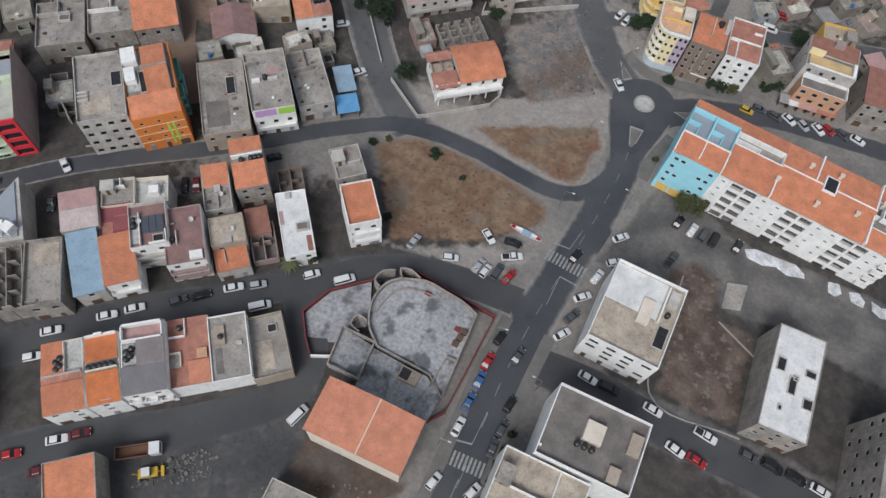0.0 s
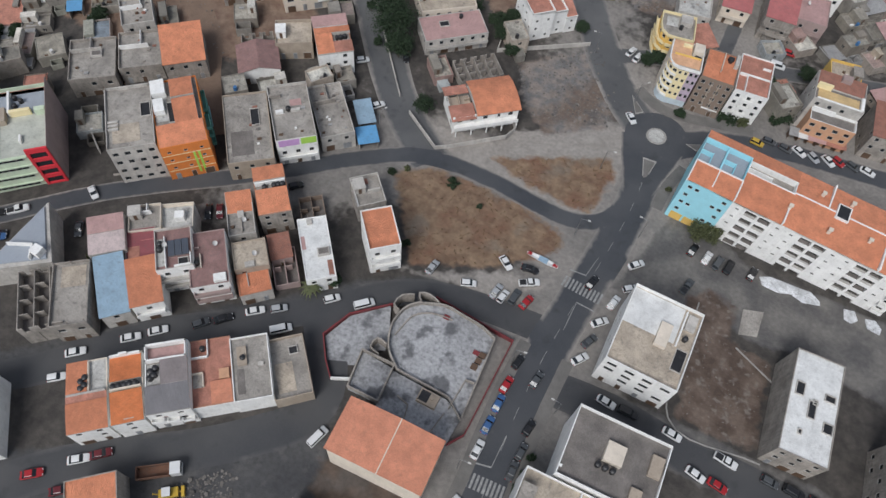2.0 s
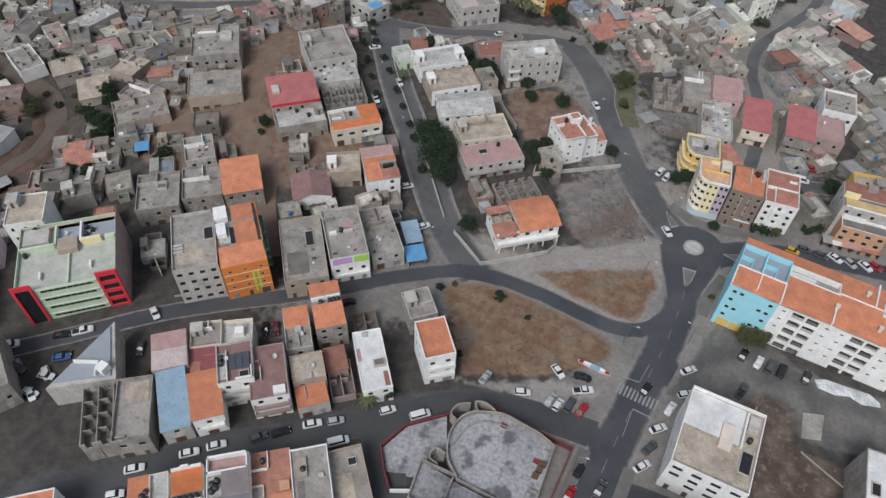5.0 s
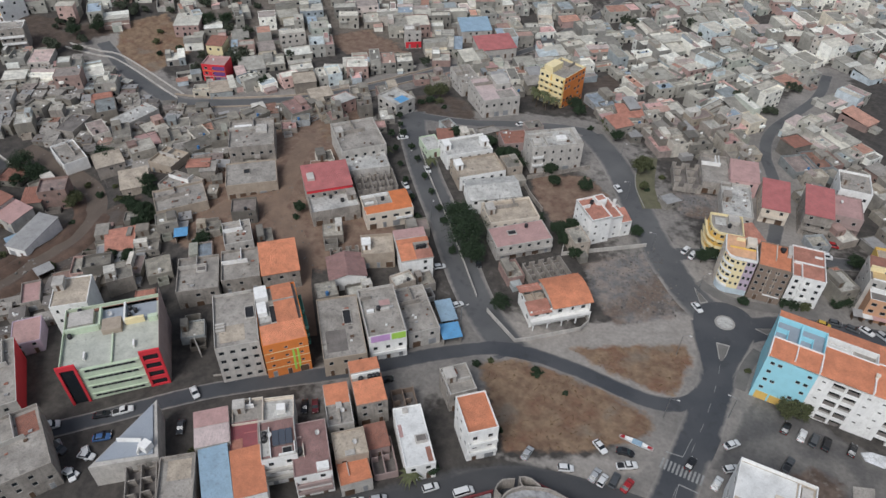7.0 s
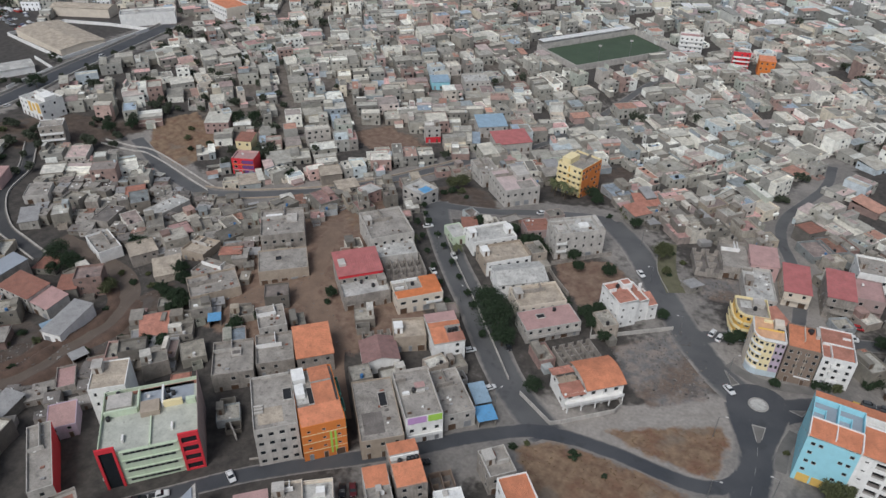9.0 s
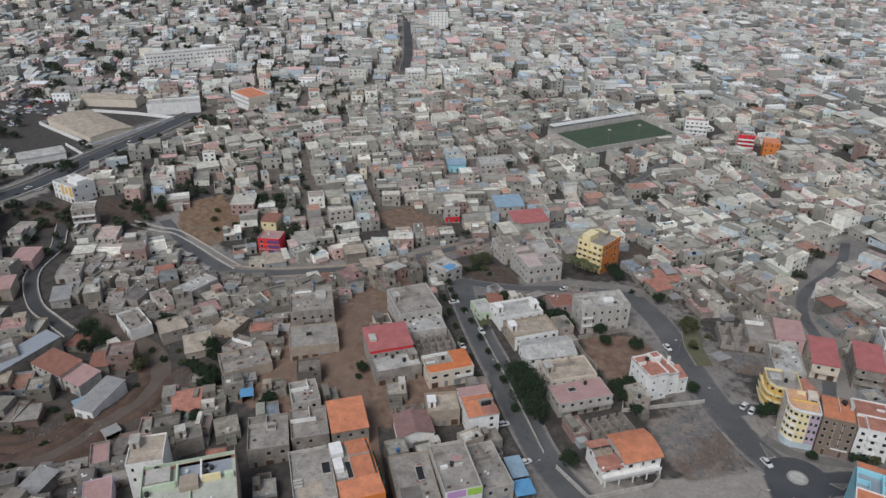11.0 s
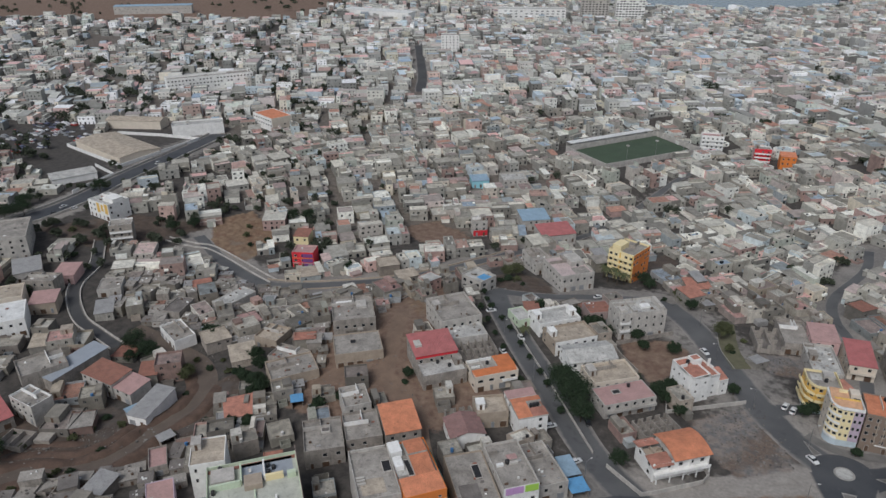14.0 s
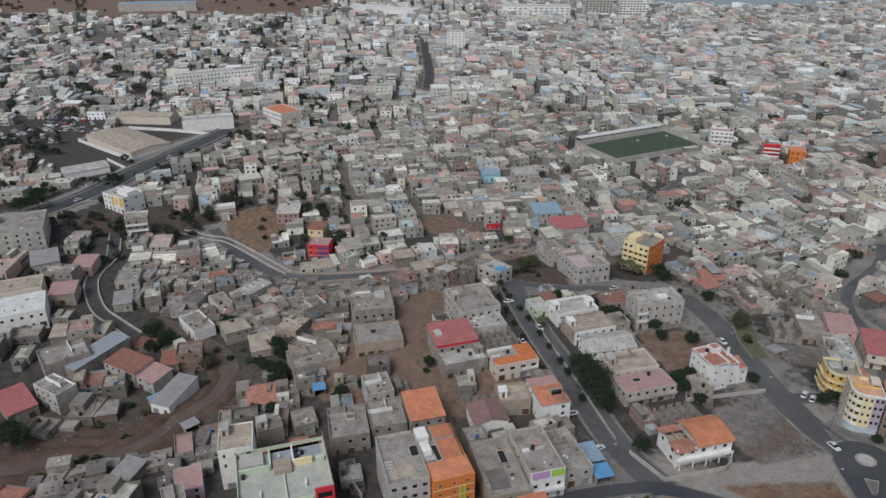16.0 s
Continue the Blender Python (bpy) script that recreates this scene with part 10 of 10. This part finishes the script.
strip("verge", [(-26.5, 180.5), (-31.5, 190.5), (-34.0, 200.5), (-36.0, 212.5)], 6.5, surface("verge_grass", (0.13, 0.125, 0.075), stain=0.5, size=0.4, dirt=(0.16, 0.13, 0.10)), 0.12, "dry green verge with shrubs inside the road bend", category="verge")
wall_path(smooth_line([(-29.0, 179.5), (-35.0, 190.0), (-37.6, 200.5), (-39.4, 213.0)], 2), 0.2, 0.25, M_KERB, "kerb", "pale concrete kerb round the verge", category="kerb")


def street_lamp(x, y, turn, h=8.0):
    e = thing("street_lamp", pose(x, y, float(ground(x, y)), 0, 0, turn), "grey steel street lamp with a single arm", "street lamp", "street lamps")
    g = Geo()
    g.tube(0, 0, -0.3, h, 0.11, 0.06, 8)
    part("pole", g, M_STEEL, e)
    g = Geo()
    g.beam((0, 0, h - 0.1), (1.8, 0, h + 0.3), 0.045)
    part("arm", g, M_STEEL, e)
    g = Geo()
    g.box(1.6, -0.14, h + 0.2, 2.3, 0.14, h + 0.36)
    part("lamp_head", g, M_DISH, e)


shell(-197.5, 31.0, 20.0, 11.0, 24, 2.2, "roofless low ruin of grey block walls beside the earth track", 4, 2)
shell(-236.0, 41.0, 9.0, 8.0, 15, 2.0, "walled grey block yard on the slope", 2, 1)
for x, y, turn in ((-2.2, 53.5, 10), (10.8, 47.0, 180), (-2.3, 93.5, 5), (12.5, 101, 180), (-2.6, 27, 5), (-4.0, 117.5, 10), (-3.8, 145.0, 40), (-21, 158, 200), (-36, 181, 220), (-62, 99, 60), (-92, 138.5, -45), (-112, 160, -45), (-45, 205, -50)):
    street_lamp(x, y, turn)


# ---- trees and shrubs ----
def leaves(g, r, cx, cy, cz, rx, ry, rz, clumps, each, size, low=-0.5):
    """Leaf clumps through the outer part of an uneven crown."""
    for _ in range(clumps):
        while True:
            v = Vector((r.gauss(0, 1), r.gauss(0, 1), r.gauss(0, 1))).normalized()
            if v.z > low:
                break
        f = r.uniform(0.45, 1.0) * (0.8 + 0.35 * noise.noise(v * 2.1 + Vector((cx, cy, 0))))
        p = Vector((cx + v.x * rx * f, cy + v.y * ry * f, cz + v.z * rz * f))
        cr = r.uniform(0.16, 0.27) * max(rx, rz)
        for _ in range(each):
            q = p + Vector((r.gauss(0, 0.5), r.gauss(0, 0.5), r.gauss(0, 0.42))) * cr
            a = Vector((r.gauss(0, 1), r.gauss(0, 1), r.gauss(0.3, 0.7))).normalized()
            b = a.orthogonal().normalized()
            c = a.cross(b)
            s = size * r.uniform(0.6, 1.3)
            g.face([q + b * s, q + c * s * 0.6, q - b * s, q - c * s * 0.6])


def tree(x, y, h, rad, seed, label, leaf=None, name="tree", dense=1.0):
    r = random.Random(seed)
    z = float(ground(x, y))
    e = thing(name, pose(x, y, z, 0, 0, r.uniform(0, 360)), label, "tree")
    g = Geo()
    th = h * 0.45
    g.tube(0, 0, -0.4, th, 0.05 * h * 0.6 + 0.05, 0.03 * h * 0.6 + 0.03, 8)
    for i in range(6):
        a = i * 1.05 + r.uniform(-0.3, 0.3)
        g.beam((0, 0, th * r.uniform(0.7, 1.0)), (math.cos(a) * rad * 0.6, math.sin(a) * rad * 0.6, h * r.uniform(0.6, 0.85)), 0.02 * h, 0, 5, 0.01)
    part("trunk", g, M_TRUNK, e)
    g = Geo()
    leaves(g, r, 0, 0, h * 0.62, rad, rad, h * 0.42, int(78 * dense), 44, 0.19 + 0.010 * rad)
    part("crown", g, leaf or M_LEAF, e)


def bush(x, y, rad, seed, label, h=None, leaf=None):
    r = random.Random(seed)
    e = thing("bush", pose(x, y, float(ground(x, y))), label, "bush")
    h = h or rad * 1.1
    g = Geo()
    for i in range(5):
        a = i * 1.26
        g.beam((0, 0, -0.2), (math.cos(a) * rad * 0.5, math.sin(a) * rad * 0.5, h * 0.7), 0.05, 0, 5, 0.02)
    part("stems", g, M_TRUNK, e)
    g = Geo()
    leaves(g, r, 0, 0, h * 0.42, rad, rad, h * 0.62, 34, 26, 0.22 + 0.02 * rad, -0.35)
    part("foliage", g, leaf or M_LEAF, e)


def palm(x, y, h, seed):
    r = random.Random(seed)
    e = thing("palm_tree", pose(x, y, float(ground(x, y))), "date palm with arching yellow-green fronds", "palm tree")
    g = Geo()
    g.tube(0, 0, -0.4, h, 0.24, 0.17, 9)
    part("trunk", g, M_TRUNK, e)
    for i in range(16):
        g = Geo()
        a, lift = i * 2.4, r.uniform(0.1, 1.1)
        d = Vector((math.cos(a), math.sin(a), 0))
        prev = Vector((0, 0, h))
        for k in range(1, 7):
            t = k / 6
            p = Vector((0, 0, h)) + d * 3.1 * t + Vector((0, 0, lift * 2.2 * t - 2.4 * t * t))
            side = Vector((-d.y, d.x, 0)) * 0.7 * (1.1 - t)
            g.face([prev, p, p + side + Vector((0, 0, -0.15)), prev + side])
            g.face([prev, prev - side, p - side + Vector((0, 0, -0.15)), p])
            prev = p
        part("frond", g, M_LEAF2, e)


BIG = "broad dark green shade tree by the street"
for i, (x, y, h, rad) in enumerate(((-76.0, 131.5, 11.5, 7.4), (-81.4, 137.6, 10.5, 6.2), (-71.0, 125.6, 8.5, 4.8))):
    tree(x, y, h, rad, 40 + i, BIG, dense=2.0)
for i, (x, y, h, rad, leaf) in enumerate(((-55.0, 111.6, 5.0, 3.2, 0), (25.0, 108.6, 4.8, 3.0, 1), (28.2, 108.8, 5.2, 3.2, 1), (-5.8, 160.6, 5, 2.6, 0), (-47.5, 147.8, 5, 3.2, 0), (-42.6, 143.6, 4.5, 2.6, 0), (-36.2, 199.0, 7.5, 4.2, 1), (-65.0, 181.5, 5, 3.0, 0),
                                          (-61.5, 176.0, 4.5, 2.6, 0), (-79.5, 178.5, 5, 3.0, 0), (-80.5, 240.5, 6, 3.4, 0), (-91.0, 241, 6.5, 3.6, 0), (-70.5, 233.0, 4.5, 3.2, 0), (-130.3, 221.0, 6, 4.2, 1), (-54.5, 224.0, 4, 3.2, 1), (-57.0, 228.0, 4, 2.8, 1),
                                          (-213.9, 94.4, 6, 4.2, 1), (-225.4, 120.1, 6, 4.6, 0), (-183.5, 99.0, 5, 3.2, 0), (-180.5, 93.0, 4.6, 2.8, 0),
                                          (-175.5, 75.8, 4.5, 3.0, 0), (-170.6, 78.9, 4.2, 2.6, 0), (-240.7, 33.0, 7, 5.4, 0), (-152.6, 94.0, 4, 2.8, 0), (-146.8, 100.0, 4, 2.6, 0), (-132.0, 119.2, 4.2, 2.2, 0), (-47.0, 51.6, 4, 2.2, 0), (-27.8, 163.4, 4, 2.4, 0),
                                          (-212, 199, 6, 4.0, 0), (-270, 232, 7, 5, 0), (-263, 238, 7, 4.5, 0), (-392, 205, 8, 6, 0), (-380, 140, 8, 6, 0), (-412, 170, 8, 6, 0), (-330, 200, 5, 3, 0), (-83.9, 181.3, 6, 3.6, 0), (-76.4, 177.2, 6, 3.4, 0), (-50.8, 151.6, 5.5, 3.6, 0), (-47.8, 155.6, 5, 3.0, 0), (9.1, 146.2, 3, 1.8, 0), (29.4, 169.0, 5, 3.2, 0), (38.7, 180, 5, 3.2, 0), (-3.4, 163.4, 5, 2.8, 0), (-35.2, 202.3, 5.5, 3.2, 1), (-32.2, 189.6, 3.6, 1.8, 1), (-50.5, 218.0, 5, 3, 0), (-91.5, 187.0, 5, 3.0, 0), (-81.9, 181.7, 6, 3.8, 0), (-80.5, 184, 4.5, 2.6, 0), (-51.0, 178.8, 5, 3.2, 0), (-74.0, 236.8, 6, 3.6, 0), (-133.2, 217.2, 6, 4.0, 1), (-60.0, 153.5, 4.5, 2.8, 0), (-106.7, 187.3, 5, 3, 0), (-249.4, 101.3, 8, 6.0, 0), (-239.9, 99.4, 7, 5.0, 0), (-226.0, 121.6, 6, 3.8, 0), (-196.1, 112.9, 6, 3.6, 0), (-190.0, 108.0, 5.5, 3.2, 0), (-313.7, 186.4, 6, 4, 0), (-307.8, 194.9, 6, 4, 0), (-403.7, 152.0, 9, 7, 0), (-398.5, 160, 9, 6, 0))):
    tree(x, y, h, rad, 60 + i, "dusty olive-green tree in bare ground" if leaf else "dark green tree among houses", M_LEAF2 if leaf else None)
for i, (x, y) in enumerate(((-129.4, 183.8), (-124.8, 177.6), (-117.0, 170.2), (-111.0, 163.6), (-103.5, 155.0), (-97.5, 149.0), (-91.0, 142.2), (-86.5, 136.6), (-95.4, 134.6), (-101.8, 142.0), (-108.0, 149.5), (-114.8, 157.6), (-121.4, 166.0), (-128.4, 175.0), (-78, 126.0), (-134, 191))):
    tree(x, y, 3.2 + 0.5 * math.sin(i * 2.1), 1.4 + 0.25 * math.sin(i), 130 + i, "small round street tree in a row", name="street_tree", dense=0.55)
for i, (x, y, rad) in enumerate(((10.2, 32.1, 1.35), (10.1, 28.6, 1.35), (10.3, 24.9, 1.3), (10.0, 36.0, 1.0), (10.2, 20.8, 1.2))):
    bush(x, y, rad, 160 + i, "clipped round hedge tree beside the avenue", 2.0)
for i, (x, y, rad) in enumerate(((-36.5, 92.6, 2.0), (14.6, 119.6, 1.0), (20.4, 151.8, 1.9), (23.2, 152.3, 2.2), (26.2, 152.8, 2.1), (34.5, 158.5, 2.4), (37.0, 161.0, 2.6), (33.0, 163.5, 2.0), (-38, 70, 1.2), (-52, 88, 1.3), (-49, 91, 1.0), (-44, 69.5, 1.6), (-27, 89.5, 0.9), (-100, 30.8, 1.4), (-110.6, 20.0, 1.3),
                                 (-236, 20, 1.8), (-228, 12, 1.5), (-214, 22, 1.6), (-206, 28, 1.2), (-195, 36, 1.4), (-246, 26, 1.6), (-205, 62, 1.2), (-192, 66, 1.5), (-210, 102, 1.8), (-200, 104, 1.5), (-280, 205, 2.2), (-272, 198, 1.8), (-268, 207, 2.0), (-285, 213, 2.0), (-150, 176, 1.6),
                                 (-131, 213, 2.6), (-127.5, 214.5, 2.3), (-133.5, 209.5, 2.0), (-123, 210, 1.3), (-357, 158, 2.4), (-348, 152, 1.9), (-362, 164, 2.0), (-341, 146, 2.2), (-333, 140, 2.0), (-31, 190, 1.2), (-28, 200, 1.4), (-33, 205, 1.2), (-62, 222, 1.5), (-118, 132.5, 1.3), (-131.5, 116, 1.4))):
    bush(x, y, rad, 200 + i, "low dusty shrub on dry ground", leaf=M_LEAF2 if i % 3 == 1 else None)
for i, (x, y, rad) in enumerate(((-233.5, 31.0, 5.6), (-238.5, 33.0, 4.4), (-227.9, 120.6, 4.2), (-220.1, 117.7, 3.2), (-194.4, 101.4, 2.6), (-189.8, 99.6, 3), (-184.8, 98.0, 3.4), (-179.1, 95.5, 3.6), (-174.1, 74.3, 2.8), (-169.3, 77.3, 2.4), (-152.1, 91.1, 2.4), (-241.8, 100.4, 4), (-243.7, 93.7, 3))):
    tree(x, y, rad * 1.5, rad, 420 + i, "dark green tree on the valley bank")
for i, (x, y) in enumerate(((-225.8, 58.1), (-222.1, 51.0), (-220.5, 57.3), (-221.5, 63.9), (-211.7, 37.0), (-211.6, 34.1), (-207.7, 39.0), (-216.2, 32.7), (-232.0, 39.9), (-240.9, 44.0), (-213.6, 63.1), (-218.2, 70.6), (-186.8, 75.7), (-209.5, 108.6), (-201.2, 102.7), (-206.3, 85.9), (-194.0, 66.1), (-216.2, 25.4), (-208.1, 50.6), (-219.7, 105.1))):
    bush(x, y, 1.2 + 0.6 * abs(math.sin(i * 1.7)), 450 + i, "low dusty shrub on dry ground", leaf=M_LEAF2 if i % 3 else None)
for i, (x, y, h) in enumerate(((-50.3, 47.3, 3.6), (-92.6, 236.3, 6.0), (-89.5, 231.6, 6.4), (-84.6, 229.8, 6.2), (-86.6, 232.8, 7.0), (-82.0, 232.0, 5.0), (-105.0, 163.0, 3.6), (-123, 161.5, 3.4))):
    palm(x, y, h, 300 + i)


def far_trees():
    r = random.Random(9)
    g = Geo()
    spots, tries = 0, 0
    px0, py0 = np.array([q[0] for q in PLOTS]), np.array([q[1] for q in PLOTS])
    while spots < 820 and tries < 15000:
        tries += 1
        dist, off = 335 + 1200 * r.random() ** 1.4, radians(26.5 + r.choice((r.uniform(-38, 38), r.uniform(6, 38), r.uniform(6, 38))))
        x, y = TOWN_EDGE[0] - math.sin(off) * dist, TOWN_EDGE[1] + math.cos(off) * dist
        if math.hypot(x + 129, y - 462) < 60 or math.hypot(x - BAY[0], y - BAY[1]) < BAY[2] * 1.05 or any(inside(np.array(x), np.array(y), p) for p in (CORE, PITCH, GRASS_LOTS[2])) or min(float(edge_distance(np.array(x), np.array(y), l)) for l, _, _ in ROADS) < 7:
            continue
        s = r.uniform(1.4, 3.3) * (1 if dist < 520 else 1.5)
        if dist < 700 and float(np.min(np.hypot(px0 - x, py0 - y))) < 4.4 or any(math.hypot(x - q[0], y - q[1]) < max(q[2], q[3]) + (1 if dist < 420 else 5) for q in TAKEN if dist < 420 or max(q[2], q[3]) > 9):
            continue
        z = float(ground(x, y))
        for q in range(1 if r.random() < 0.6 else 3):
            px, py = x + q * s * 0.9, y + r.uniform(-1, 1) * s * 0.5
            near = dist < 520
            leaves(g, r, px, py, z + s * 1.2, s, s, s * 1.0, 34 if near else 16, 26 if near else 12, 0.36 if near else 0.75, -0.7)
        spots += 1
    tagged(part("distant_trees", g, M_LEAF3), "scattered dark trees among distant houses", "trees", kind="stuff")


far_trees()


def parked_lot():
    """Rows of parked cars and trucks in the depot by the main road."""
    r = random.Random(5)
    g = Geo()
    for k in range(90):
        x, y = r.uniform(-585, -505), r.uniform(235, 312)
        if not inside(np.array(x), np.array(y), [(-590, 225), (-520, 225), (-500, 300), (-580, 320)]):
            continue
        z, big = float(ground(x, y)), r.choice((1.0, 1.0, 1.0, 1.6))
        g.box(x - 2.1 * big, y - 0.9 * big, z + 0.25, x + 2.1 * big, y + 0.9 * big, z + 0.95 * big)
        g.box(x - 1.3 * big, y - 0.8 * big, z + 0.95 * big, x + 1.0 * big, y + 0.8 * big, z + 1.5 * big)
    tagged(part("parked_vehicles", g, surface("mixed_car_paint", (0.4, 0.4, 0.4), rough=0.4, stain=0.1, palette=[(0.6, 0.6, 0.6), (0.05, 0.05, 0.055), (0.3, 0.31, 0.32), (0.7, 0.7, 0.7), (0.12, 0.13, 0.2), (0.35, 0.05, 0.04)], island=True)), "many small cars and trucks parked in a depot yard", "vehicles", kind="stuff")


parked_lot()


# ---- loose stones, scrub and rubbish ----
def rubble(name, poly, count, lo, hi, seed, label, mat):
    r = random.Random(seed)
    g = Geo()
    xs, ys = [p[0] for p in poly], [p[1] for p in poly]
    n = 0
    while n < count:
        x, y = r.uniform(min(xs), max(xs)), r.uniform(min(ys), max(ys))
        if not inside(np.array(x), np.array(y), poly) or noise.noise(Vector((x * 0.16, y * 0.16, seed))) < r.uniform(-0.45, 0.25):
            continue
        n += 1
        s = r.uniform(lo, hi) * r.uniform(0.25, 1.0)
        z, a = float(ground(x, y)), r.uniform(0, 6.28)
        pts = [(x + s * r.uniform(0.6, 1) * math.cos(a + k * 1.257), y + s * r.uniform(0.6, 1) * math.sin(a + k * 1.257)) for k in range(5)]
        g.prism(pts, z - 0.2, z + s * r.uniform(0.25, 0.7))
    tagged(part(name, g, mat), label, "rubble", kind="stuff")


def berm(line, off, wide, high, seed, label):
    """A crumbling bank of earth along a track."""
    pts, g = beside(line, off, 1.5), Geo()
    rows = []
    for i, (x, y) in enumerate(pts):
        a, b = Vector(pts[max(0, i - 1)]), Vector(pts[min(len(pts) - 1, i + 1)])
        d = (b - a).normalized()
        k = max(0.05, 0.6 + 0.9 * noise.noise(Vector((x * 0.13, y * 0.13, seed)))) * min(1.0, i / 4, (len(pts) - 1 - i) / 4)
        rows.append([(x - d.y * wide * q * (0.8 + 0.4 * k), y + d.x * wide * q * (0.8 + 0.4 * k), float(ground(x, y)) - 0.15 + high * k * up * (0.8 + 0.5 * noise.noise(Vector((x * 0.5, y * 0.5, q + seed))))) for q, up in ((-1, 0), (-0.45, 0.8), (0.05, 1.0), (0.5, 0.6), (1, 0))])
    g.v = [p for row in rows for p in row]
    for i in range(len(rows) - 1):
        for k in range(4):
            a = i * 5 + k
            g.f.append((a, a + 5, a + 6, a + 1))
            g.m.append(0)
    tagged(part("earth_bank", g, M_BANK, smooth=True), label, "earth bank", kind="structure")


M_BANK = surface("crumbling_red_earth", (0.115, 0.072, 0.052), stain=0.6, size=0.3, dirt=(0.05, 0.036, 0.03), bump=0.5, bump_scale=4.0)
for k, (off, wide, high, a, b) in enumerate(((5.0, 2.6, 2.2, 0, 9), (-5.2, 2.8, 2.4, 0, 8), (9.8, 2.2, 1.6, 1, 6), (-10.4, 2.4, 1.8, 1, 5), (14.6, 2.0, 1.4, 0, 4))):
    berm(TRACK[a:b], off, wide, high, 3.1 * k, "crumbling reddish earth bank beside the track")
rubble("track_spoil", [(-240, 24), (-212, 40), (-196, 62), (-206, 70), (-226, 52), (-250, 34)], 420, 0.2, 0.8, 12, "heaps of broken block and earth below the houses", M_RUBBLE)
rubble("rubble_heaps", RUBBLE_LOTS[0], 620, 0.12, 0.55, 1, "scattered broken concrete and stones", M_RUBBLE)
rubble("lot_stones", RUBBLE_LOTS[1], 200, 0.15, 0.5, 2, "stones on an empty lot", M_RUBBLE)
rubble("earth_lot_stones", EARTH_LOTS[0], 120, 0.1, 0.3, 3, "stones and debris on a red earth lot", M_RUBBLE)
rubble("valley_stones", VALLEY, 800, 0.12, 0.42, 5, "stones along the dry valley", M_RUBBLE)
rubble("dirt_street_stones", EARTH_LOTS[1], 260, 0.1, 0.4, 6, "stones on the earth street", M_RUBBLE)
rubble("spoil_heap", [(-52, -8), (-44, -3), (-38, 2), (-42, 6), (-50, -1)], 320, 0.15, 0.55, 7, "spoil and broken blocks beside a digger", M_RUBBLE)
rubble("lot_rubbish", [(-30, 4), (-12, 14), (-4, 10), (-6, -4), (-24, -4)], 300, 0.12, 0.45, 8, "rubbish on the dark lot behind the hall", M_RUBBLE)


def tufts():
    r = random.Random(21)
    g = Geo()
    for poly, count in ((GRASS_LOTS[0], 420), (GRASS_LOTS[1], 200), (GRASS_LOTS[2], 120)):
        xs, ys = [p[0] for p in poly], [p[1] for p in poly]
        n = 0
        while n < count:
            x, y = r.uniform(min(xs), max(xs)), r.uniform(min(ys), max(ys))
            if not inside(np.array(x), np.array(y), poly) or noise.noise(Vector((x * 0.12, y * 0.12, 7))) < -0.15:
                continue
            n += 1
            z, s = float(ground(x, y)), r.uniform(0.1, 0.3)
            for k in range(3):
                a = r.uniform(0, 3.14)
                c, q = math.cos(a) * s, math.sin(a) * s
                g.face([(x - c, y - q, z), (x + c, y + q, z), (x + c * 0.7, y + q * 0.7, z + s * 0.7), (x - c * 0.7, y - q * 0.7, z + s * 0.7)])
    tagged(part("dry_grass", g, surface("dry_straw", (0.24, 0.165, 0.095), stain=0.3, rand=0.35, island=True)), "tufts of dry straw-coloured grass", "grass", kind="stuff")


tufts()
